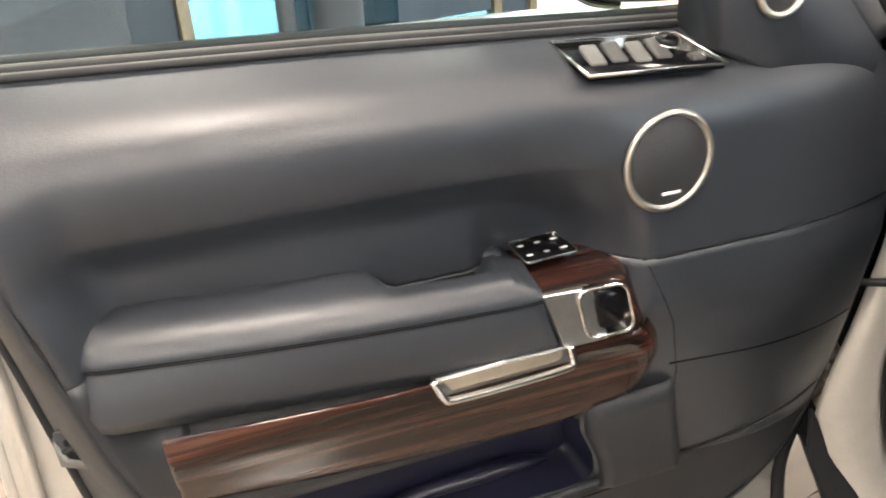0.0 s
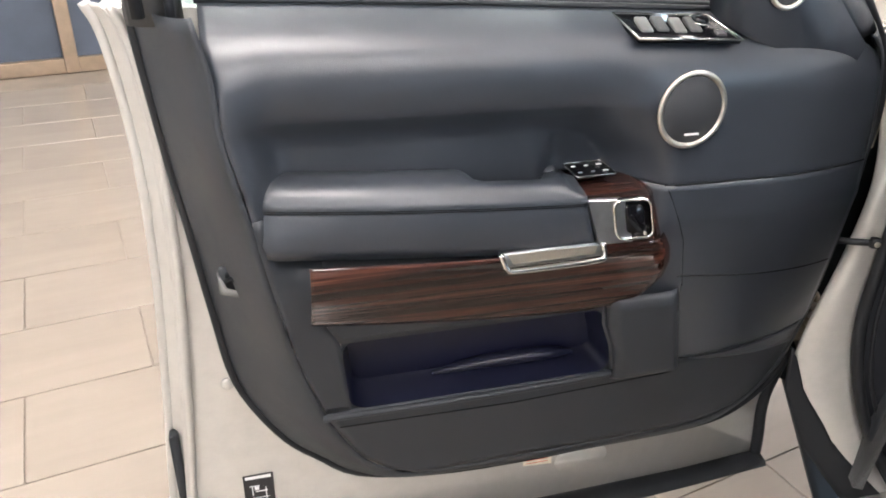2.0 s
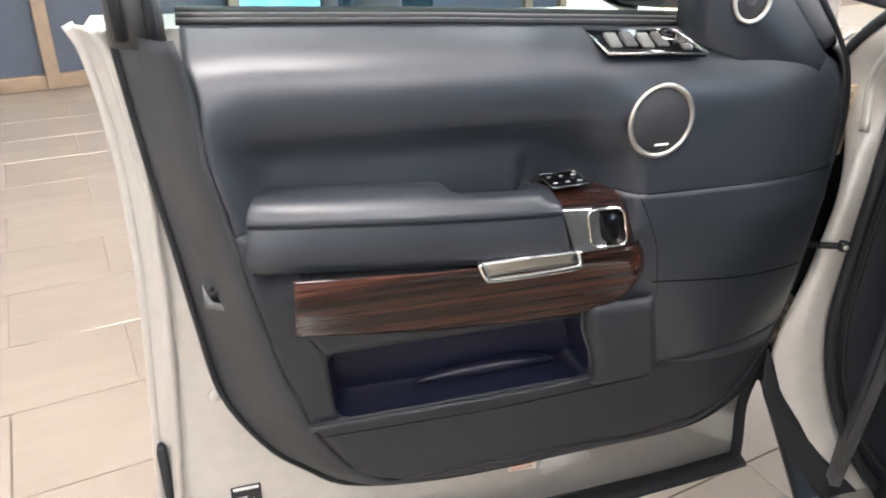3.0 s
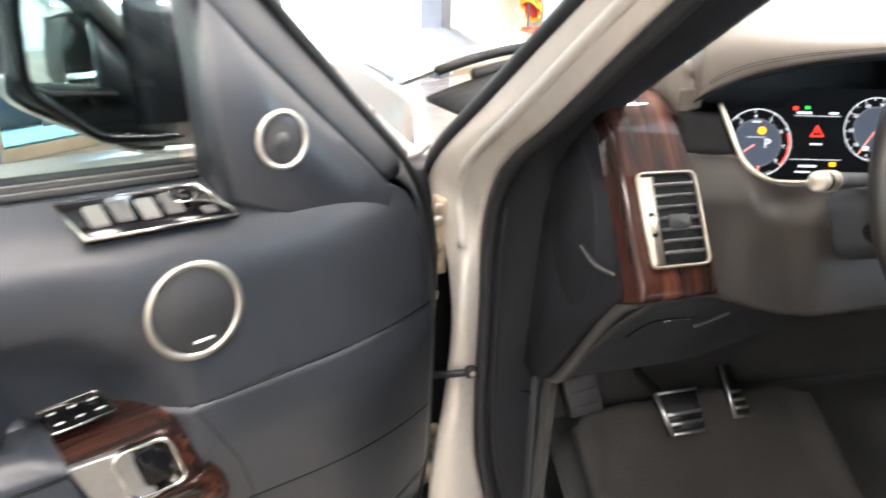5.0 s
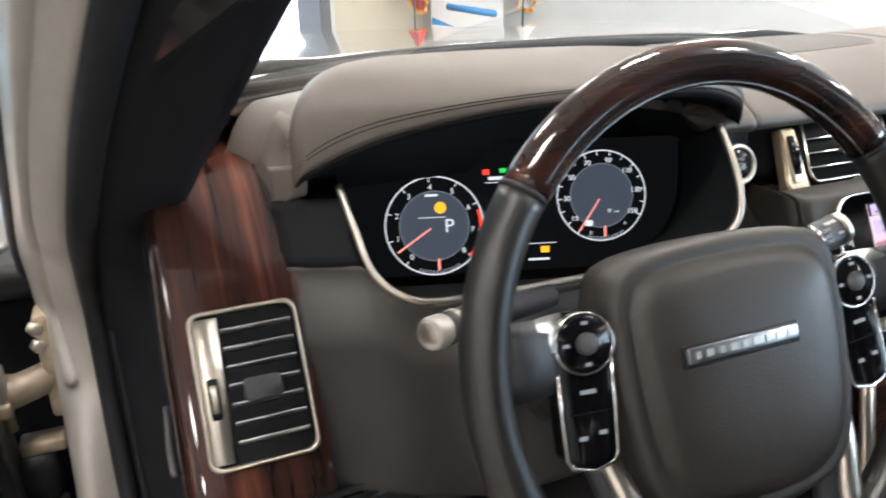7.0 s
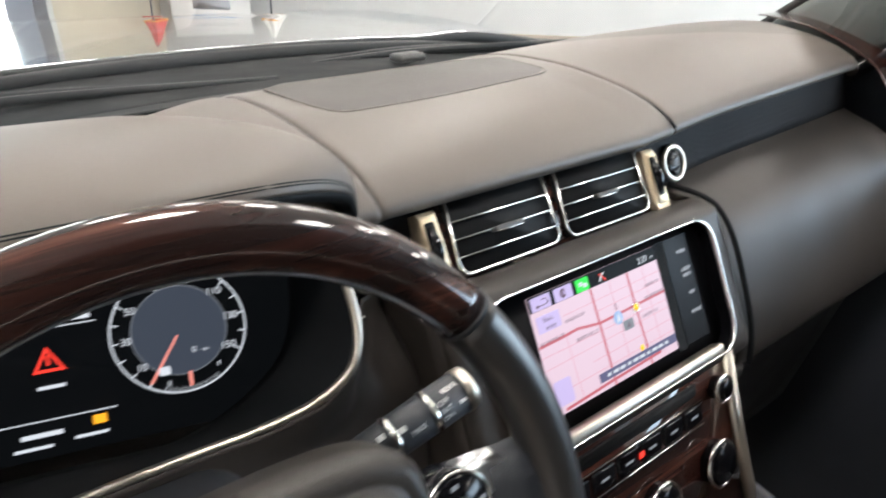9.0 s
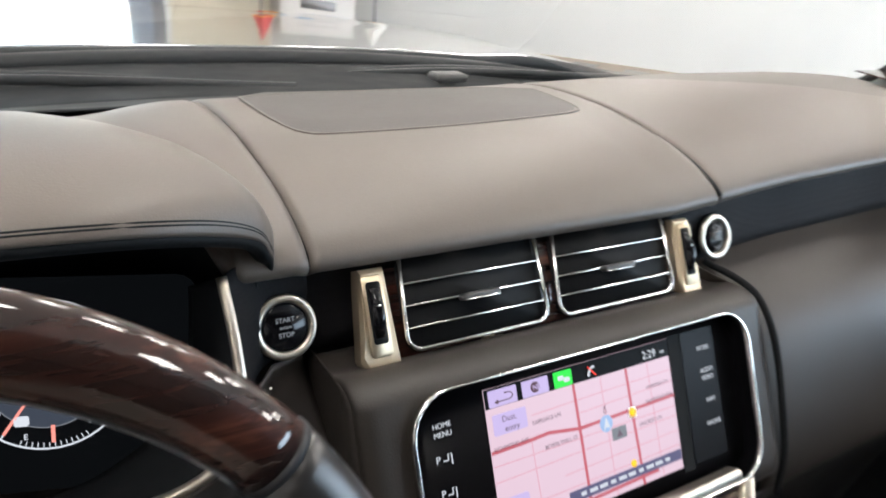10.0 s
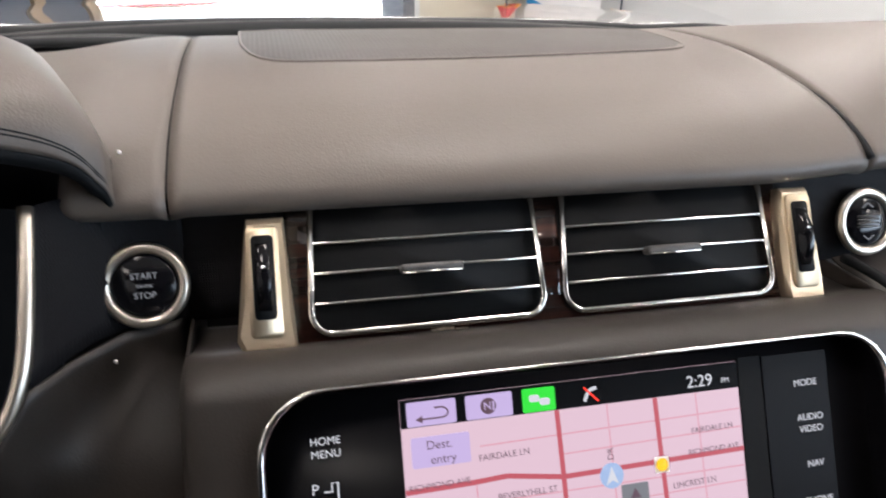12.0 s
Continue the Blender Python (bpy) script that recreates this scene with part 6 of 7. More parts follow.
for sx in (-1, 1):
    part("spoke", loft([[(sx * x, y + dy, z + dz) for dy, dz in ((0.020, 0), (0.012, 0.008), (-0.012, 0.008), (-0.024, 0), (-0.012, -0.012), (0.012, -0.012))] for x, y, z in ((0.085, 0.012, -0.034), (0.110, 0.014, -0.032), (0.136, 0.016, -0.016), (0.160, 0.018, -0.007))]), PLASTIC, wheel, "black side spoke")
    part("spoke_cap", loft([[(sx * x, y + dy, z + dz) for dy, dz in ((0.014, 0), (0.008, 0.007), (-0.006, 0.007), (-0.014, 0), (0.0, -0.006))] for x, y, z in ((0.112, 0.022, -0.025), (0.126, 0.022, -0.021), (0.142, 0.021, -0.014))]), ALU, wheel, "bright metal cap on the spoke")
    pod_o = circle(0.0190, 18, 0.0, 0.013, -25, 205) + [(-0.0168, -0.030), (-0.0160, -0.057), (-0.0135, -0.0625), (0.0, -0.0665), (0.0125, -0.0625), (0.0152, -0.057), (0.0166, -0.030)]
    PM = pose(sx * 0.1060, 0.006, -0.016, 0, 0, sx * 4) @ Matrix.Diagonal((1.02, 0.92, 1, 1))
    pod = part("switch_pod", plate([(x * (-sx if sx > 0 else 1), y) for x, y in pod_o], put(PM), 0.016, 0.0015), GLOSS, wheel, "glossy black switch pod")
    part("pod_rim", tube([PM @ Vector((x * 1.04, y * 1.01, -0.001)) for x, y in pod_o[18:] + pod_o[:1]], 0.0012, 8), CHROME, pod, "bright rim")
    part("pad_ring", disc(0.0185, 0.006, put(PM @ pose(0, 0.012, 0.004)), 36, 0.002), GLOSS, pod)
    part("pad_edge", tube([PM @ Vector((x, 0.012 + y, 0.002)) for x, y in circle(0.0188, 36)], 0.0009, 8, True), CHROME, pod)
    part("pad_centre", disc(0.0070, 0.004, put(PM @ pose(0, 0.012, 0.007)), 24, 0.0015), GREY_PLASTIC, pod)
    for q in range(4):
        a = math.pi / 2 * q
        part("pad_sign", box(0.004, 0.0022, 0.0004, 0, 1, (0.0128 * math.cos(a), 0.012 + 0.0128 * math.sin(a), 0.0042)), LIT_DIM, pod, smooth=False, m=PM)
    for x, y, w_ in ((0.0, -0.018, 0.010), (-0.006, -0.046, 0.005), (0.007, -0.044, 0.005)):
        part("pod_sign", box(w_, 0.0026, 0.0004, 0, 1, (x, y, 0.0004)), LIT_DIM, pod, smooth=False, m=PM)
    part("pod_line", box(0.026, 0.0006, 0.0003, 0, 1, (0, -0.031, 0.0002)), DARK, pod, smooth=False, m=PM)
    low = [(sx * 0.094, -0.050, -0.032), (sx * 0.086, -0.085, -0.024), (sx * 0.080, -0.120, -0.022), (sx * 0.080, -0.146, -0.020)]
    part("spoke_web", tube(spline([(x * 0.97, y, z - 0.008) for x, y, z in low], 16), [0.017 + 0.004 * k / 15 for k in range(16)], 12, flat=0.45), PLASTIC, wheel)
    part("lower_spoke", tube(spline(low, 16), [0.007 + 0.004 * k / 15 for k in range(16)], 10, flat=0.6), SATIN, wheel, "satin lower spoke")

# steering column and stalks
column = thing("steering_column", "dark plastic steering column cover with two stalks", "steering column")
secs = []
for y, zc, hw, hh in ((-0.155, 1.226, 0.040, 0.032), (-0.12, 1.210, 0.056, 0.042), (-0.05, 1.185, 0.066, 0.046), (0.03, 1.160, 0.070, 0.050)):
    secs.append([(-0.385 + x, y, zc + z) for x, z in rounded(hw * 2, hh * 2, 0.028, 5)])
part("cover", loft(secs), PLASTIC, column)
LS0, LS1 = Vector((-0.440, -0.050, 1.243)), Vector((-0.5640, -0.108, 1.2650))
st_l = part("left_stalk", tube([LS0.lerp(LS1, k) for k in (0, 0.5, 0.78, 0.88)], [0.009, 0.0095, 0.0108, 0.0116], 16), PLASTIC, column, "black indicator stalk with a bright end")
part("stalk_end", tube([LS0.lerp(LS1, k) for k in (0.88, 0.90, 0.965, 0.985, 0.986)], [0.0100, 0.0112, 0.0112, 0.0102, 0.0086], 24), STALK_SILVER, st_l, "silver end cap with a flat face")
part("stalk_face", disc(0.0085, 0.002, put(face_on(LS0.lerp(LS1, 0.990), (0.44, -0.90, 0), (0, 0.16, 0.98))), 24, 0.0006), SATIN, st_l)
for k in (0.70, 0.80):
    part("stalk_ring", tube([LS0.lerp(LS1, k), LS0.lerp(LS1, k + 0.03)], 0.0122, 16), SATIN, st_l)
part("column_lever", tube([(-0.44, -0.11, 1.215), (-0.475, -0.125, 1.212), (-0.495, -0.13, 1.208)], [0.008, 0.010, 0.012], 12), RUBBER, column)
RS0, RS1 = Vector((-0.325, -0.112, 1.262)), Vector((-0.224, -0.120, 1.290))
st_r = part("right_stalk", tube([RS0.lerp(RS1, k) for k in (0, 0.5, 0.93)], [0.0105, 0.0120, 0.0125], 20), PLASTIC, column, "black wiper stalk with white print")
part("stalk_end", tube([RS0.lerp(RS1, k) for k in (0.93, 0.99, 1.0)], [0.0132, 0.0125, 0.008], 20), SATIN, st_r, "satin end cap")
for k in (0.47, 0.71):
    part("stalk_ring", tube([RS0.lerp(RS1, k), RS0.lerp(RS1, k + 0.03)], 0.0132, 20), CHROME, st_r)
d_ = (RS1 - RS0).normalized()
SM = face_on(RS0, d_, (0, 0.55, 0.83))
for t, x, y in (("REAR", 0.090, 0.0075), ("OFF", 0.0830, 0.0030), ("INT", 0.0830, -0.0016), ("ON", 0.0825, -0.0060), ("MAX", 0.064, -0.002), ("HI", 0.036, 0.004), ("LO", 0.036, -0.0005), ("AUTO", 0.036, -0.0050)):
    z = math.sqrt(max(0.0, 0.0128 ** 2 - y ** 2)) + 0.0002
    writing("stalk_text", t, 0.0042, PRINT_WHITE, st_r, SM @ pose(x, y, z) @ Matrix.Rotation(-math.asin(max(-1, min(1, y / 0.0128))), 4, "X"), 0.00005)
for x, y in ((0.0935, -0.002), (0.056, 0.003), (0.044, 0.006)):
    part("stalk_sign", box(0.0045, 0.003, 0.0004, 0, 1, (x, y, 0.0122)), PRINT_WHITE, st_r, smooth=False, m=SM)

# two pale flecks left on the leather
for at_ in ((-0.201, 0.0415, 1.3585), (-0.209, 0.0055, 1.273)):
    part("fleck", box(0.0016, 0.0012, 0.0016, 0.0004, 1, at_), PRINT_WHITE, dash)


# ---- the open driver's door; local x runs to the hinges, y away from the cabin, z up ----
DOOR = pose(-1.310, -0.070, -0.020, 0, 0, 27.0)
door = thing("open_car_door", "open silver door with black leather trim and wood strip", "car door", DOOR)


def W(u, v):
    """How far the trim's plain face stands towards the cabin."""
    return -0.2 * max(0.0, 1.0 - v) - 0.75 * max(0.0, u - 0.25) ** 2


def face_w(u, v):
    """The sculpted face: a hollow with a rounded front end above the armrest."""
    du, dv = u - (0.080 - 0.12), v - (1.178 - 0.12)
    d = math.hypot(max(du, 0.0), max(dv, 0.0)) - 0.12 + min(max(du, dv), 0.0)
    return W(u, v) - (0.056 + 0.018 * step(v, 1.15, 1.075) * step(u, -0.085, -0.040)) * step(d, 0.030, -0.058) * step(v, 0.95, 1.0) * step(u, U_LEFT(v), U_LEFT(v) + 0.06)


def at(u, v, w):
    return Vector((u, -w, v))


U_LEFT = table([(0.492, -0.22), (0.516, -0.272), (0.564, -0.322), (0.665, -0.373), (0.801, -0.415), (0.955, -0.446), (1.042, -0.46), (1.095, -0.468), (1.152, -0.482), (1.23, -0.487), (1.30, -0.502)])
U_RIGHT = table([(0.489, 0.354), (0.507, 0.452), (0.553, 0.513), (0.623, 0.534), (0.711, 0.540), (0.90, 0.498), (1.038, 0.468), (1.132, 0.452), (1.19, 0.436), (1.225, 0.420), (1.25, 0.392), (1.275, 0.340)])
POCKET_L = table([(0.688, -0.342), (0.837, -0.357), (0.876, -0.378)])
POCKET_R = table([(0.69, 0.098), (0.75, 0.082), (0.81, 0.054), (0.848, 0.048)])


def patch(name, ul, ur, v0, v1, nu, nv, mat, w=face_w, parent=None, label=""):
    def fn(s, t):
        v = v0 + (v1 - v0) * t
        u = ul(v) + (ur(v) - ul(v)) * s
        return at(u, v, w(u, v))
    return thick(part(name, surf(fn, nu, nv), mat, parent or door, label), 0.004, 1.0)


SILL = table([(-0.52, 1.296), (-0.18, 1.287), (0.2, 1.272), (0.34, 1.262)])


def upper_fn(s, t):
    # the face, then the roll over into the ledge that runs back to the glass
    if t < 0.55:
        v = 1.055 + 0.115 * t / 0.55
        u = U_LEFT(v) + (U_RIGHT(v) - U_LEFT(v)) * s
        return at(u, v, face_w(u, v))
    q = (t - 0.55) / 0.45
    vt = 1.17 + 0.105 * min(1.0, 1.5 * q)
    u = U_LEFT(vt) + (U_RIGHT(vt) - U_LEFT(vt)) * s
    w0 = face_w(u, 1.17)
    pv, pw = (1.17, 1.232, 1.256, SILL(u)), (w0, W(u, 1.2) + 0.002, W(u, 1.2) - 0.022, -0.084)
    b = ((1 - q) ** 3, 3 * q * (1 - q) ** 2, 3 * q * q * (1 - q), q ** 3)
    return at(u, sum(k * x for k, x in zip(b, pv)), sum(k * x for k, x in zip(b, pw)))


thick(part("upper_trim", surf(upper_fn, 90, 60), LEATHER, door, "black leather upper trim with a scooped hollow, rolled into the window ledge"), 0.004, 1.0)
patch("rear_trim", U_LEFT, POCKET_L, 0.69, 1.055, 8, 24, PLASTIC)
patch("front_trim", POCKET_R, U_RIGHT, 0.69, 1.055, 40, 32, LEATHER, label="black leather front trim with seams")
patch("band_trim", POCKET_L, POCKET_R, 0.838, 1.055, 40, 16, PLASTIC)
patch("lower_trim", U_LEFT, U_RIGHT, 0.491, 0.69, 60, 16, PLASTIC, label="charcoal plastic lower trim")



def wedge_fn(s, t):
    u = 0.232 + (0.530 - 0.232) * s
    low = 0.6937 - 0.1964 * (u - 0.232)
    v = low + (0.691 - low) * t
    return at(u, v, face_w(u, v) + 0.0016)


thick(part("front_wedge", surf(wedge_fn, 20, 4), LEATHER, door), 0.001, 1.0)

# black flank from the face back to the metal shell
SKIN = -0.21
face_loop = [(U_LEFT(v), v) for v in (1.295, 1.23, 1.152, 1.042, 0.955, 0.801, 0.665, 0.564, 0.516, 0.492)] + [(-0.05, 0.490), (0.176, 0.489), (0.354, 0.489), (0.452, 0.507), (0.513, 0.553), (0.534, 0.623), (0.54, 0.711), (0.498, 0.90), (0.468, 1.038), (0.452, 1.132), (0.436, 1.19), (0.418, 1.225), (0.388, 1.250)]
skin_loop = [(-0.583, 1.275), (-0.578, 1.21), (-0.570, 1.13), (-0.560, 1.04), (-0.549, 0.955), (-0.531, 0.80), (-0.510, 0.665), (-0.450, 0.545), (-0.387, 0.478), (-0.300, 0.414), (-0.10, 0.381), (0.176, 0.382), (0.400, 0.386), (0.500, 0.41), (0.575, 0.475), (0.605, 0.549), (0.594, 0.68), (0.556, 0.88), (0.534, 1.00), (0.523, 1.09), (0.507, 1.165), (0.488, 1.225), (0.470, 1.272)]
fl = spline([(u, v, W(u, v)) for u, v in face_loop], 90)
sl = spline([(u, v, SKIN + 0.01 - (0.0 if u < 0.45 else 0.02) + 0.08 * (u > 0) * step(v, 0.75, 1.05)) for u, v in skin_loop], 90)


def flank_fn(s, t):
    k = min(89, int(round(s * 89)))
    a, b = fl[k], sl[k]
    q = a.lerp(b, t)
    depth = a.z + (b.z - a.z) * (1 - math.cos(t * math.pi / 2)) ** 0.8
    return at(q.x, q.y, depth)


thick(part("side_flank", surf(flank_fn, 89, 12), PLASTIC, door, "black plastic flank round the trim"), 0.003, 1.0)
part("rubber_seal", tube([at(p.x, p.y, SKIN + 0.012) for p in sl[:62]], 0.008, 8), RUBBER, door)

# metal shell
shell_outline = [(-0.619, 1.272), (-0.603, 1.23), (-0.590, 1.124), (-0.586, 1.014), (-0.590, 0.854), (-0.606, 0.636), (-0.626, 0.403), (-0.632, 0.25), (-0.3, 0.235), (0.137, 0.235), (0.598, 0.25), (0.60, 0.30), (0.592, 0.423), (0.615, 0.54), (0.61, 0.70), (0.574, 0.90), (0.556, 1.05), (0.532, 1.18), (0.47, 1.262)]
so = spline([(u, v, 0) for u, v in shell_outline], 100)
shell = part("shell", plate([(p.x, p.y) for p in so], lambda x, y, z: at(x, y, SKIN + z), 0.09, 0.006), PAINT, door, "silver painted door shell")
sharp(shell, 50)
edge = [(p.x - 0.022 * step(p.x, -0.4, -0.58), p.y) for p in so[:44]]
part("outer_flange", tube([at(u, v, SKIN - 0.03) for u, v in edge], 0.008, 10, flat=0.7), PAINT, shell)
thick(part("flange_web", surf(lambda s_, t_: at(edge[int(round(t_ * 39))][0] + 0.035 * s_, edge[int(round(t_ * 39))][1], SKIN - 0.032 + 0.030 * s_), 4, 39), PAINT, shell), 0.003)
part("inner_flange", tube([at(u + 0.035, v, SKIN + 0.002) for u, v in edge[:40]], 0.007, 8), PAINT, shell)
part("bottom_seal", tube(spline([at(-0.60, 0.235, SKIN + 0.01), at(-0.1, 0.218, SKIN + 0.012), at(0.3, 0.225, SKIN + 0.012), at(0.615, 0.245, SKIN + 0.01)], 30), 0.030, 10, flat=0.5), RUBBER, door, "black rubber strip along the door's foot")
part("corner_seal", tube(spline([at(0.61, 0.225, SKIN + 0.005), at(0.602, 0.30, SKIN + 0.005), at(0.59, 0.42, SKIN + 0.0), at(0.625, 0.53, SKIN - 0.01)], 16), 0.013, 8), RUBBER, door)
for u, v, wd, hg in ((0.16, 0.335, 0.12, 0.06),):
    part("pressing", plate(rounded(wd, hg, 0.03, 6, u, v), lambda x, y, z: at(x, y, SKIN + 0.0004 + z), 0.003, 0.001), PAINT, shell)
part("plug", disc(0.011, 0.008, put(face_on(at(-0.527, 0.662, SKIN + 0.008), (1, 0, 0), (0, 0, 1))), 16, 0.003), PAINT, shell)
part("shut_rail", plate(rounded(0.016, 0.30, 0.007, 4, -0.628, 0.41), lambda x, y, z: at(x, y, SKIN - 0.005 + z), 0.02, 0.003), RUBBER, shell)

# black label with a white line drawing, and a cream sticker
lab = part("label", plate([(-0.524, 0.447), (-0.524, 0.33), (-0.470, 0.33), (-0.470, 0.447)], lambda x, y, z: at(x, y, SKIN + 0.0024 + z), 0.001), LABEL_BLACK, shell, "black printed label", smooth=False)
lf = face_on(at(-0.497, 0.40, SKIN + 0.0028), (1, 0, 0), (0, 0, 1))
part("print_bar", box(0.046, 0.007, 0.0006, 0, 1, (0, 0.041, 0)), PRINT_WHITE, lab, smooth=False, m=lf)
for x, y, w_, h_ in ((-0.008, 0.02, 0.018, 0.0016), (-0.012, 0.008, 0.0016, 0.022), (0.004, 0.006, 0.022, 0.0016), (0.012, 0.0, 0.0016, 0.03), (0.002, -0.01, 0.03, 0.0014), (-0.01, -0.024, 0.014, 0.008), (0.01, -0.026, 0.016, 0.008), (0.0, -0.045, 0.034, 0.0014), (-0.004, 0.014, 0.008, 0.008)):
    part("print_line", box(w_, h_, 0.0006, 0, 1, (x, y, 0)), PRINT_WHITE, lab, smooth=False, m=lf)
st = part("sticker", plate([(0.026, 0.376), (0.028, 0.344), (0.092, 0.338), (0.088, 0.372)], lambda x, y, z: at(x, y, SKIN + 0.0024 + z), 0.001), PAPER, shell, "cream warning sticker", smooth=False)
for k in range(3):
    part("print_line", box(0.048, 0.0016, 0.0006, 0, 1, (0.058, 0.349 + 0.008 * k, 0)), STICKER_RED, st, smooth=False, m=face_on(at(0, 0, SKIN + 0.003), (1, 0, 0), (0, 0, 1)))

# latch in the shut face
latch = part("latch", plate(rounded(0.036, 0.046, 0.006, 4), put(face_on(at(-0.497, 0.925, -0.088), (1, -0.55, 0), (0, 0, 1))), 0.006, 0.001), PLASTIC, door, "dark latch plate")
part("latch_slot", plate(rounded(0.022, 0.026, 0.004, 3), put(face_on(at(-0.494, 0.927, -0.086), (1, -0.55, 0), (0, 0, 1))), 0.003), DARK, latch)
part("latch_foot", plate([(-0.020, 0.014), (-0.021, -0.023), (0.014, -0.023), (0.014, -0.012), (-0.008, -0.010)], put(face_on(at(-0.497, 0.925, -0.0865), (1, -0.55, 0), (0, 0, 1))), 0.004, 0.001), ROCKER, latch, "grey metal edge of the latch")
part("latch_claw", tube([at(-0.504, 0.93, -0.084), at(-0.496, 0.934, -0.082), at(-0.489, 0.928, -0.083)], 0.0035, 8), RUBBER, latch)

# armrest with a rolled top, a finger pocket and a stitched line
def arm_section(u):
    e = min(1.0, max(0.0, (u + 0.470) / 0.035))
    r = math.sqrt(max(0.0, 1 - (1 - e) ** 2))
    cut = step(u, -0.192, -0.158) * step(u, -0.052, -0.066)
    low = 0.0135 * step(u, -0.062, -0.040)
    z1 = 1.079 - 0.026 * cut - low
    pts = [(-0.085, 1.070 - 0.028 * cut - 0.5 * low), (-0.055, z1), (-0.030, z1 + 0.003 + 0.004 * (1 - cut)), (-0.006, 1.081 - low), (0.010, 1.073 - 0.6 * low), (0.019, 1.062), (0.0225, 1.054), (0.0205, 1.0505), (0.0220, 1.047),
           (0.021, 1.020), (0.017, 0.992), (0.010, 0.972), (-0.02, 0.966), (-0.085, 0.966)]
    k = min(1.0, max(0.0, (-0.05 - u) / 0.42))
    out = []
    for w, v in pts:
        hi = step(v, 0.98, 1.05)
        v2 = 1.02 + (v - 1.02) * (0.62 + 0.38 * r) + 0.012 * k - 0.004 * (1 - k) * hi + 0.018 * k * (1 - hi)
        w2 = -0.085 + (w + 0.085) * (0.45 + 0.55 * r) - (0.010 + 0.020 * hi) * k * k
        out.append(at(u + 0.37 * max(0.0, 1.046 - v) * step(u, -0.10, -0.03), v2, w2))
    return out


us = [-0.470 + 0.035 * (k / 6) ** 2 for k in range(7)] + [-0.435 + (0.435 - 0.030) * k / 44 for k in range(1, 45)]
arm = part("armrest", loft([arm_section(u) for u in us]), LEATHER, door, "black leather armrest with a stitched edge")
for dv in (0.0008, 0.008):
    part("stitching", tube([arm_section(u)[6 if dv > 0.004 else 7] + Vector((0, -0.0006, 0.0004)) for u in us[5:]], 0.0007, 5), DARK, arm)
part("grab_well", box(0.085, 0.05, 0.02, 0.006, 2, (-0.112, 0.045, 1.042)), DARK, arm)
part("switch_block", plate([(p.x, p.y) for p in spline([(-0.066, 1.040, 0), (-0.060, 1.060, 0), (-0.052, 1.0675, 0), (-0.040, 1.0675, 0), (-0.030, 1.050, 0), (-0.028, 1.02, 0), (-0.060, 1.02, 0)], 26)], lambda x, y, z: at(x, y, -0.058 + z), 0.04, 0.008), LEATHER, door)

# lacquered wood: the long strip and the end that turns up round the handle
STRIP_LOW = table([(-0.398, 0.889), (-0.38, 0.885), (-0.2, 0.863), (-0.013, 0.850), (0.06, 0.852), (0.10, 0.858), (0.145, 0.868)])
STRIP_TOP = table([(-0.398, 0.994), (-0.2, 0.979), (0.0, 0.976), (0.10, 0.980), (0.145, 0.980)])


def strip_fn(s, t):
    # the front end bulges out and rolls back into the trim
    end = float(np.interp(t, [0, 0.06, 0.16, 0.30, 0.5, 0.75, 1.0], [0.108, 0.132, 0.149, 0.157, 0.156, 0.144, 0.127]))
    u = -0.398 + s * (end + 0.398)
    lo, hi = STRIP_LOW(u), STRIP_TOP(u)
    v = lo + (hi - lo) * t
    w = W(u, v) + 0.004 + 0.013 * math.sin(math.pi * (0.12 + 0.82 * t)) ** 0.7
    w += 0.012 * step(v, 0.9, 0.98) - 0.045 * max(0.0, (s - 0.90) / 0.10) ** 2.2
    return at(u, v, w)


thick(part("wood_strip", surf(strip_fn, 110, 20), WOOD_X, door, "dark striped lacquered wood strip"), 0.006, 1.0)


def cap_fn(s, t):
    if t < 0.6:
        v, w = 0.974 + 0.073 * t / 0.6, 0.014
    else:
        q = (t - 0.6) / 0.4
        v = 1.047 + 0.007 * math.sin(min(1.0, q * 2.2) * math.pi / 2) + 0.006 * q
        w = 0.014 - 0.012 * q - 0.105 * q ** 1.4
    left = float(np.interp(t, [0, 0.6, 1.0], [0.002, -0.026, -0.036]))
    right = float(np.interp(t, [0, 0.15, 0.3, 0.45, 0.6, 0.7, 0.8, 0.93, 1.0], [0.1235, 0.1165, 0.109, 0.102, 0.097, 0.096, 0.098, 0.106, 0.110]))
    u = left + (right - left) * s
    k = max(0.0, (s - 0.62) / 0.38)
    return at(u, v - 0.010 * k ** 2 * step(t, 0.4, 0.7), w - 0.05 * k ** 2.4 * (1 - 0.6 * step(t, 0.6, 1.0)))


thick(part("wood_cap", surf(cap_fn, 36, 30), WOOD_X, door, "dark lacquered wood cap round the handle"), 0.006, 1.0)

# handle plate and cup
hp = part("handle_plate", plate([(-0.031, 1.054), (-0.004, 0.984), (0.048, 0.984), (0.024, 1.051)], lambda x, y, z: at(x, y, 0.021 + z), 0.008, 0.0015), ALU, door, "brushed aluminium handle plate")
sharp(hp)
cup_outline = [(0.042 + x + 0.28 * (1.020 - y) * 0.9, y) for x, y in rounded(0.060, 0.064, 0.014, 5, 0.0, 1.020)]
part("handle_ring", frame_ring([(u - 0.0, v) for u, v in cup_outline], lambda x, y, z: at(x, y, 0.020 + z), 0.0042, 0.0045), CHROME, door, "chrome ring of the inner door handle")
cup = part("handle_cup", plate(cup_outline, lambda x, y, z: at(x, y, 0.0195 + z), 0.004), GLOSS, door, "glossy dark pull cup")
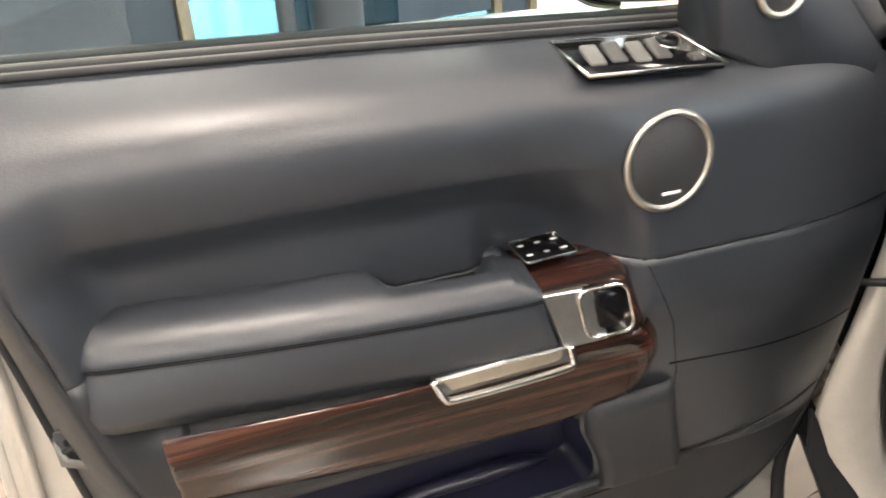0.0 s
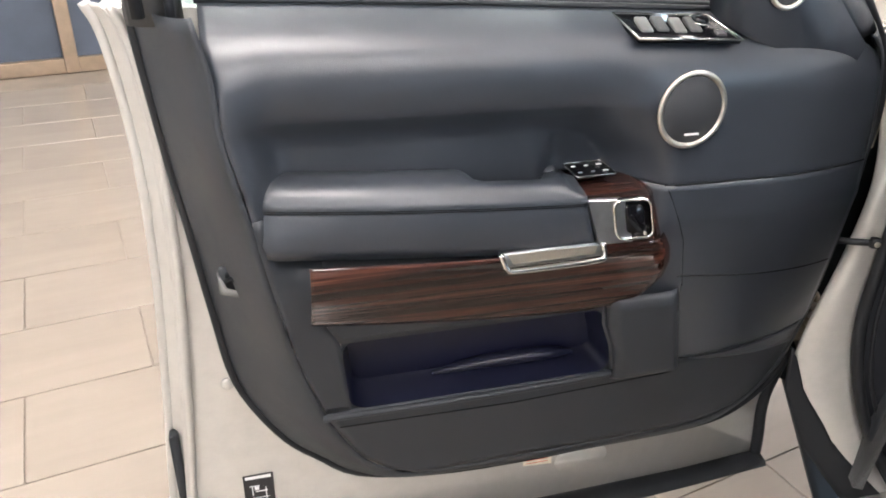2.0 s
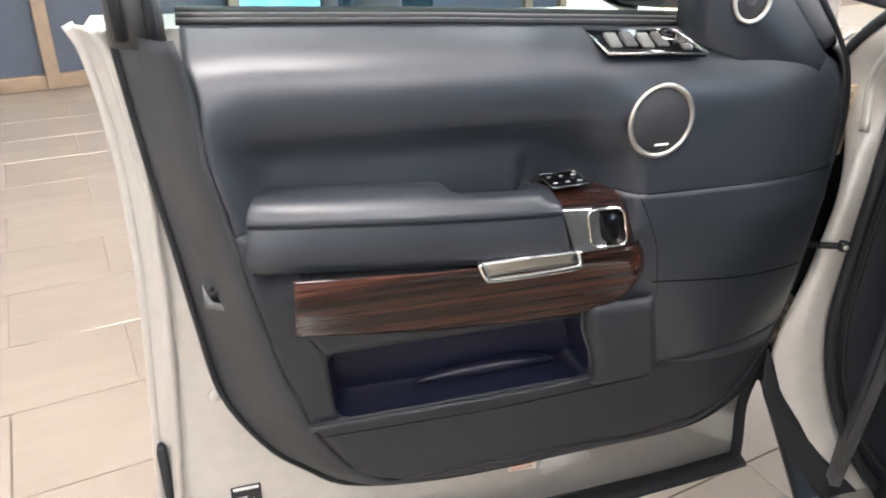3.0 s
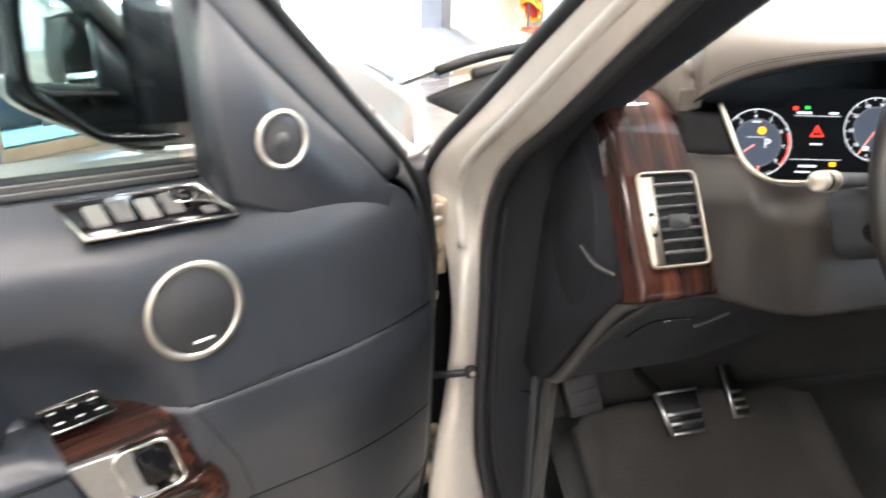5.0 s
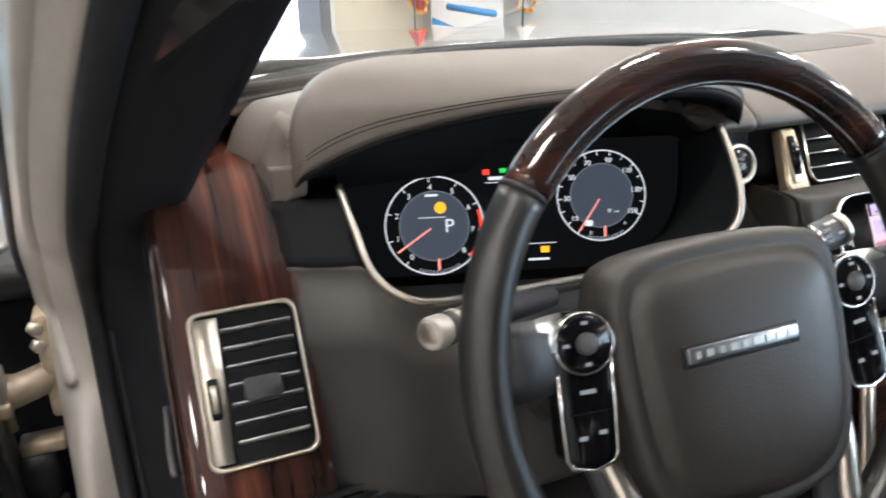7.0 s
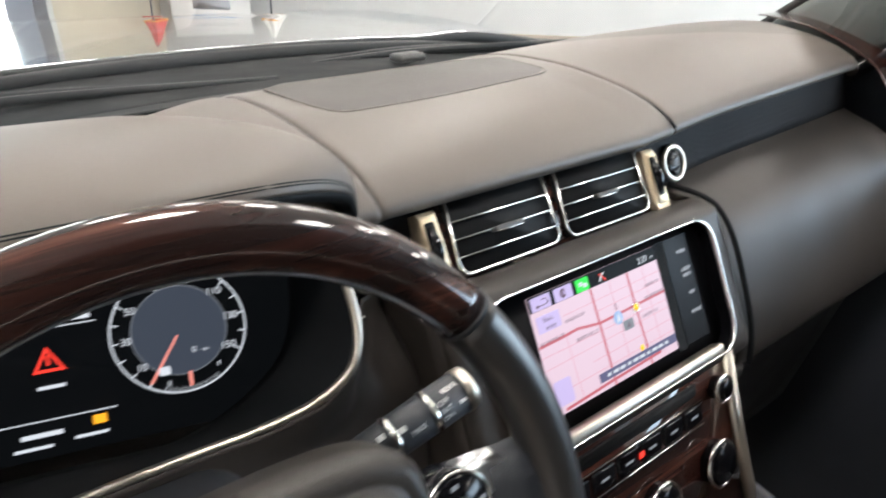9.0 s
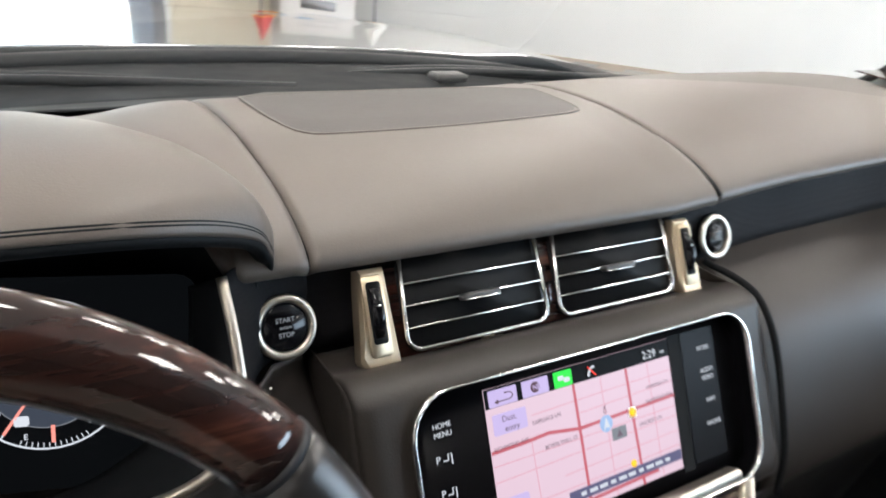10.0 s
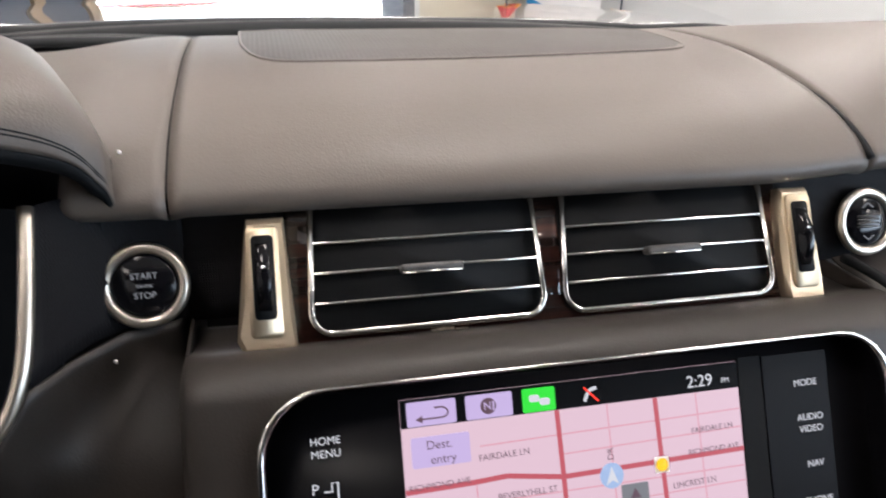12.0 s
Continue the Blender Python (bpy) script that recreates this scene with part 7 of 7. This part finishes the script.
part("handle_lever", plate(rounded(0.03, 0.045, 0.008, 4, 0.045, 1.020), lambda x, y, z: at(x + 0.25 * (1.02 - y), y, 0.0225 + z), 0.003, 0.002), GLOSS, cup)

# long chrome grip under the armrest
gp = [(-0.148, 0.986), (-0.134, 0.963), (0.004, 0.966), (0.002, 0.986)]
grip = part("pull_grip", plate(gp, lambda x, y, z: at(x, y, 0.019 + z), 0.01, 0.001), SLAT, door, "satin chrome pull grip")
part("grip_rim", tube(spline([at(-0.148, 0.987, 0.022), at(-0.138, 0.966, 0.027), at(-0.126, 0.962, 0.028), at(-0.06, 0.963, 0.029), at(-0.004, 0.965, 0.028), at(0.004, 0.970, 0.026), at(0.002, 0.987, 0.021)], 40), 0.0042, 8), CHROME, grip)
part("grip_inset", plate([(-0.138, 0.984), (-0.128, 0.969), (-0.008, 0.971), (-0.006, 0.984)], lambda x, y, z: at(x, y, 0.0205 + z), 0.001), SATIN, grip, smooth=False)

# memory switches
mem = face_on(at(0.001, 1.0705, -0.046), (1, 0.06, 0.0), (-0.13, 0.99, 0.03))
pad = part("memory_switch", plate(rounded(0.059, 0.046, 0.003, 3), put(mem), 0.003, 0.0006), GLOSS, door, "black seat memory switch with white symbols")
part("switch_frame", frame_ring(rounded(0.062, 0.049, 0.004, 3), put(mem), 0.0016, 0.0012), CHROME, pad)
for i in range(3):
    for j in range(2):
        part("symbol", box(0.006 + 0.002 * (i == 2), 0.0026, 0.0004, 0, 1, (-0.020 + 0.020 * i, -0.011 + 0.021 * j, 0.0008)), PRINT_WHITE, pad, smooth=False, m=mem)

# window switches on the ledge
swm = face_on(at(0.099, 1.2635, -0.0405), (0.99, -0.02, -0.035), (-0.06, 1.0, 0.30))
sw = part("window_switch", plate([(-0.080, 0.031), (-0.070, -0.033), (0.076, -0.033), (0.058, 0.031)], put(swm), 0.006, 0.001), GLOSS, door, "window switch panel with chrome edge")
part("switch_frame", frame_ring([(-0.082, 0.0325), (-0.072, -0.0345), (0.079, -0.0345), (0.060, 0.0325)], put(swm), 0.0018, 0.0018), CHROME, sw)
for k in range(4):
    part("rocker", box(0.017, 0.031, 0.006, 0.0022, 2, (-0.052 + 0.024 * k, -0.002 + 0.003 * (k % 2), 0.0016), Matrix.Rotation(radians(8), 4, "X")), ROCKER if k % 2 == 0 else GREY_PLASTIC, sw, m=swm)
part("mirror_knob", disc(0.012, 0.010, put(swm @ pose(0.034, 0.010, 0.010)), 24, 0.003), GLOSS, sw)
part("knob_ring", tube([(0.034 + x, 0.010 + y, 0.004) for x, y in circle(0.013, 24)], 0.0012, 6, True), CHROME, sw, m=swm)
part("lock_key", box(0.014, 0.012, 0.004, 0.0015, 2, (0.052, -0.018, 0.001)), GREY_PLASTIC, sw, m=swm)

# round speaker
spm = face_on(at(0.114, 1.164, 0.003), (1, 0.03, 0), (0, 0.06, 1))
spk = part("speaker", disc(0.0475, 0.008, put(spm), 48, 0.002), CLOTH, door, "round door speaker with a dark mesh")
part("speaker_ring", tube([(x, y, 0.0) for x, y in circle(0.0485, 64)], 0.0040, 10, True, flat=0.8), SATIN, spk, "satin silver ring", m=spm)
part("speaker_badge", box(0.022, 0.0028, 0.0008, 0, 1, (0.004, -0.033, 0.0006)), PRINT_WHITE, spk, smooth=False, m=spm)

# seams in the leather, and thin dark lines painted for a shaded edge
def seam(u0, v0, u1, v1, mat=DARK, r=0.0016):
    pts = []
    for k in range(21):
        u, v = u0 + (u1 - u0) * k / 20, v0 + (v1 - v0) * k / 20
        pts.append(at(u, v, face_w(u, v) + 0.0002))
    return part("seam", tube(pts, r, 6), mat, door)


seam(0.098, 1.055, 0.462, 1.055)
# thin pair: soft shading at the trim's upright edge, drawn as dark lines
seam(0.104, 1.048, 0.150, 0.960, r=0.0009)
seam(0.150, 0.960, 0.178, 0.868, r=0.0009)
seam(0.162, 0.890, 0.502, 0.850)
seam(0.20, 0.70, 0.536, 0.634)
# lower end of the same shaded edge, again a painted dark line
seam(0.176, 0.872, 0.205, 0.70, r=0.0009)
seam(-0.36, 0.652, -0.07, 0.645)
seam(-0.07, 0.645, 0.225, 0.660)

# padded block in front of the pocket, pocket, shelf lip
def block_fn(s, t):
    v = 0.672 + t * 0.195
    ul, ur = POCKET_R(v) + 0.002, 0.232 - 0.066 * (v - 0.665) / 0.21
    u = ul + (ur - ul) * s
    e = min(1, 7 * min(s, 1 - s) + 0.15) * min(1, 9 * min(t, 1 - t) + 0.2)
    return at(u, v, W(u, v) + 0.022 * e ** 0.5)


thick(part("pad_block", surf(block_fn, 24, 24), PLASTIC, door), 0.004, 1.0)
pk = [(-0.357, 0.838), (-0.342, 0.688), (0.098, 0.691), (0.082, 0.75), (0.052, 0.838)]
sharp_ring, round_ring = [], []
for k, (pu, pv) in enumerate(pk):
    p, a, b = Vector((pu, pv)), Vector(pk[k - 1]), Vector(pk[(k + 1) % 5])
    r = 0.030 if k != 3 else 0.010
    p1, p2 = p + (a - p).normalized() * r, p + (b - p).normalized() * r
    for q in range(7):
        f = q / 6
        sharp_ring.append((pu, pv))
        round_ring.append(tuple(p1 * (1 - f) ** 2 + p * 2 * f * (1 - f) + p2 * f * f))
bmp = loft([[at(u, v, W(u, v) - 0.0012) for u, v in sharp_ring], [at(u, v, W(u, v) - 0.003) for u, v in round_ring]], caps=False)
bmesh.ops.dissolve_degenerate(bmp, edges=bmp.edges, dist=1e-6)
part("pocket_rim", bmp, PLASTIC, door, smooth=False)
inner = [(-0.13 + (u + 0.13) * 0.97, 0.765 + (v - 0.765) * 0.92) for u, v in round_ring]
bmp = loft([[at(u, v, W(u, v) - 0.002) for u, v in round_ring], [at(u, v, W(u, v) - 0.045) for u, v in inner], [at(-0.13 + (u + 0.13) * 0.97, 0.765 + (v - 0.765) * 0.9, W(u, v) - 0.058) for u, v in inner]], caps=False)
bmp.faces.new([bmp.verts.new(at(-0.13 + (u + 0.13) * 0.97, 0.765 + (v - 0.765) * 0.9, W(u, v) - 0.058)) for u, v in inner])
bmesh.ops.remove_doubles(bmp, verts=bmp.verts, dist=1e-6)
sharp(part("pocket", bmp, POCKET, door, "deep dark door pocket"), 50)
part("pocket_lip", tube(spline([at(-0.385, 0.680, W(0, 0.680) + 0.001), at(-0.2, 0.679, W(0, 0.679) + 0.002), at(0.0, 0.680, W(0, 0.680) + 0.002), at(0.10, 0.684, W(0, 0.684) + 0.001), at(0.215, 0.676, W(0.2, 0.68))], 40), 0.0075, 10, flat=0.8), PLASTIC, door, "rounded pocket lip")
part("pocket_bottle_shelf", tube(spline([at(-0.20, 0.700, -0.110), at(-0.12, 0.712, -0.106), at(0.0, 0.712, -0.106), at(0.05, 0.70, -0.112)], 24), [0.003 + 0.011 * math.sin(math.pi * k / 23) for k in range(24)], 14, flat=0.8), POCKET, door)

# window: belt mouldings, glass, frame, mirror triangle with tweeter
for k, (dw, dv, r, mt) in enumerate(((-0.086, 0.003, 0.0040, RUBBER), (-0.094, 0.005, 0.0012, ROCKER), (-0.100, 0.006, 0.0042, RUBBER), (-0.111, 0.0085, 0.0012, ROCKER), (-0.122, 0.0085, 0.0065, RUBBER))):
    part("belt_moulding", tube([at(u, SILL(u) + dv, dw) for u in [-0.50 + 0.70 * j / 20 for j in range(21)]], r, 8), mt, door)
pane = part("window_glass", box(0.70, 0.005, 0.50, 0, 1, (-0.185, 0.115, 1.535)), DOOR_GLASS, door, "lightly tinted side window", smooth=False)
pane.visible_shadow = False
frame_pts = [at(-0.545, 1.27, -0.105), at(-0.55, 1.50, -0.09), at(-0.54, 1.70, -0.07), at(-0.49, 1.79, -0.06), at(-0.30, 1.80, -0.06), at(-0.10, 1.765, -0.065), at(0.04, 1.655, -0.072), at(0.165, 1.528, -0.082), at(0.275, 1.410, -0.090), at(0.350, 1.330, -0.095), at(0.418, 1.258, -0.097), at(0.466, 1.190, -0.098), at(0.490, 1.11, -0.102), at(0.502, 1.02, -0.115), at(0.515, 0.90, -0.140)]
part("window_frame", tube(spline(frame_pts, 70), [0.032 - 0.012 * step(k, 44, 54) for k in range(70)], 12, flat=0.6), GREY_PLASTIC, door, "black window frame")
part("frame_seal", tube([p + Vector((0.008 if i > 35 else -0.015, -0.032, 0.012)) for i, p in enumerate(spline(frame_pts, 70))], 0.008, 8), RUBBER, door)
part("frame_seal_inner", tube([p + Vector((-0.035 if i > 35 else 0.02, -0.022, -0.012)) for i, p in enumerate(spline(frame_pts, 70))], 0.006, 8), RUBBER, door)
tri = [(0.172, 1.262), (0.160, 1.464), (0.205, 1.416), (0.352, 1.273), (0.392, 1.232), (0.375, 1.19), (0.30, 1.20)]
part("mirror_triangle", plate(tri, lambda x, y, z: at(x, y, -0.016 + z), 0.07, 0.008), LEATHER, door, "black leather triangle by the mirror")
thick(part("triangle_flank", surf(lambda s, t: at(0.085 + 0.30 * s + (0.105 - 0.020 * s) * t, 1.532 - 0.290 * s + 0.012 * t, -0.020 - 0.058 * t ** 1.6 - 0.012 * s), 20, 8), PLASTIC, door, "black sloping edge of the window frame"), 0.003)
twm = face_on(at(0.234, 1.318, -0.0155), (1, 0.05, 0), (0, 0.06, 1))
tw = part("tweeter", disc(0.026, 0.006, put(twm @ pose(0, 0, 0.001)), 36, 0.001), CLOTH, door, "small round tweeter")
part("tweeter_ring", tube([(x, y, 0.002) for x, y in circle(0.029, 44)], 0.0034, 10, True), SATIN, tw, "satin silver ring", m=twm)
part("tweeter_dome", disc(0.009, 0.004, put(twm @ pose(0, 0, 0.003)), 20, 0.003), GREY_PLASTIC, tw)

# outside mirror
mirror_outline = [(p.x, p.y) for p in spline([(0.040, 1.40, 0), (0.044, 1.352, 0), (0.095, 1.318, 0), (0.155, 1.284, 0), (0.200, 1.274, 0), (0.300, 1.268, 0), (0.372, 1.275, 0), (0.385, 1.36, 0), (0.375, 1.46, 0), (0.32, 1.492, 0), (0.19, 1.500, 0), (0.080, 1.488, 0), (0.046, 1.455, 0), (0.040, 1.40, 0)], 56)][:-1]


def mirror_ring(f, wd):
    return [at(0.21 + (u - 0.21) * f, 1.385 + (v - 1.385) * f, wd) for u, v in mirror_outline]


mir = part("door_mirror", loft([mirror_ring(f, wd) for f, wd in ((0.97, -0.232), (1.0, -0.240), (1.03, -0.26), (1.01, -0.30), (0.88, -0.36), (0.55, -0.41))]), BLACK_PAINT, door, "folded-out door mirror in a black housing")
glass_outline = [(0.052 + (u - 0.040) * 0.58, 1.388 + (v - 1.385) * 0.86) for u, v in mirror_outline]
mgl = lambda x, y, z=0.0: at(x, y, -0.2295 - 0.10 * (x - 0.14) + z)
part("mirror_glass", plate(glass_outline, mgl, 0.004, 0.001), MIRROR, mir)
part("mirror_trim", tube([mgl(x, y) for x, y in glass_outline], 0.006, 8, True), GLOSS, mir)
part("mirror_chrome", tube(spline([at(0.036, 1.375, -0.242), at(0.042, 1.348, -0.244), at(0.095, 1.313, -0.244), at(0.155, 1.279, -0.244), at(0.20, 1.269, -0.243)], 24), 0.005, 8), CHROME, mir, "chrome strip along the lower edge")
part("mirror_arm", box(0.12, 0.16, 0.05, 0.02, 3, (0.37, 0.17, 1.30)), BLACK_PAINT, mir)


# ---- floor tiles: long tiles in half-bond, the nearer ones as pieces, the rest joined ----
TILES = Matrix.Translation((-1.5, 6.65, 0)) @ Matrix.Rotation(radians(38.2), 4, "Z")
TL, TW, GAP = 0.715, 0.371, 0.004
tile_bm = box(TL - GAP, TW - GAP, 0.010, 0.0015, 1, (0, 0, -0.005))
tile_me = bpy.data.meshes.new("tile")
tile_bm.to_mesh(tile_me)
tile_bm.free()


def tile_material():
    m = TILE.copy()
    m.name = "beige_floor_tile_varied"
    nt = m.node_tree
    b = nt.nodes["Principled BSDF"]
    src = b.inputs["Base Color"].links[0].from_socket
    tc = nt.nodes.new("ShaderNodeTexCoord")
    mp = nt.nodes.new("ShaderNodeMapping")
    mp.inputs["Scale"].default_value = (1.2, 9.0, 1.2)
    nt.links.new(tc.outputs["Object"], mp.inputs["Vector"])
    n = node(nt, "ShaderNodeTexNoise", Scale=1.6, Detail=5.0, Distortion=0.6)
    nt.links.new(mp.outputs["Vector"], n.inputs["Vector"])
    info = nt.nodes.new("ShaderNodeObjectInfo")
    geo = nt.nodes.new("ShaderNodeNewGeometry")
    add = nt.nodes.new("ShaderNodeMath")
    add.operation = "ADD"
    nt.links.new(info.outputs["Random"], add.inputs[0])
    nt.links.new(geo.outputs["Random Per Island"], add.inputs[1])
    mr = nt.nodes.new("ShaderNodeMapRange")
    mr.inputs["From Max"].default_value = 2.0
    mr.inputs["To Min"].default_value, mr.inputs["To Max"].default_value = 0.94, 1.06
    nt.links.new(add.outputs["Value"], mr.inputs["Value"])
    m2 = nt.nodes.new("ShaderNodeMapRange")
    m2.inputs["From Min"].default_value, m2.inputs["From Max"].default_value = 0.3, 0.7
    m2.inputs["To Min"].default_value, m2.inputs["To Max"].default_value = 0.95, 1.04
    nt.links.new(n.outputs["Fac"], m2.inputs["Value"])
    mu = nt.nodes.new("ShaderNodeMath")
    mu.operation = "MULTIPLY"
    nt.links.new(mr.outputs["Result"], mu.inputs[0])
    nt.links.new(m2.outputs["Result"], mu.inputs[1])
    sc = nt.nodes.new("ShaderNodeVectorMath")
    sc.operation = "SCALE"
    nt.links.new(src, sc.inputs[0])
    nt.links.new(mu.outputs["Value"], sc.inputs["Scale"])
    nt.links.new(sc.outputs["Vector"], b.inputs["Base Color"])
    return m


TILE_VARIED = tile_material()
tile_me.materials.append(TILE_VARIED)
inv = ROOM.inverted()
floor_inv = floor.matrix_basis.inverted()
spots = []
for r in range(-42, 10):
    for c in range(-22, 18):
        x = -4.562 + TL * (c + 0.5 * (r % 2))
        y = -3.527 + TW * r
        p = TILES @ Vector((x, y, 0))
        q = inv @ p
        if A0 + 0.4 < q.x < A1 - 0.4 and -DEEP + 0.4 < q.y < -0.05 - 0.3:
            spots.append((p, (p.xy - Vector((-3.0, 2.0))).length))
spots.sort(key=lambda e: e[1])
rest = []
for n, (p, d) in enumerate(spots):
    m = Matrix.Translation(p) @ TILES.to_3x3().to_4x4()
    if n < 300:
        t = new("tile", tile_me)
        t.parent = floor
        t.matrix_basis = floor_inv @ m
    else:
        rest.append(m)
vs, fs = [], []
for m in rest:
    k = len(vs)
    for x, y in ((-1, -1), (1, -1), (1, 1), (-1, 1)):
        for z in (-0.01, 0.0):
            vs.append(m @ Vector((x * (TL - GAP) / 2, y * (TW - GAP) / 2, z)))
    fs.append((k + 1, k + 3, k + 5, k + 7))
    for a, b in ((0, 2), (2, 4), (4, 6), (6, 0)):
        fs.append((k + a, k + b, k + b + 1, k + a + 1))
me = bpy.data.meshes.new("far_tiles")
me.from_pydata([tuple(v) for v in vs], [], fs)
me.materials.append(TILE_VARIED)
far = new("far_tiles", me)
far.parent = floor
far.matrix_basis = floor_inv
tagged(far, "more beige floor tiles farther off", kind="stuff")
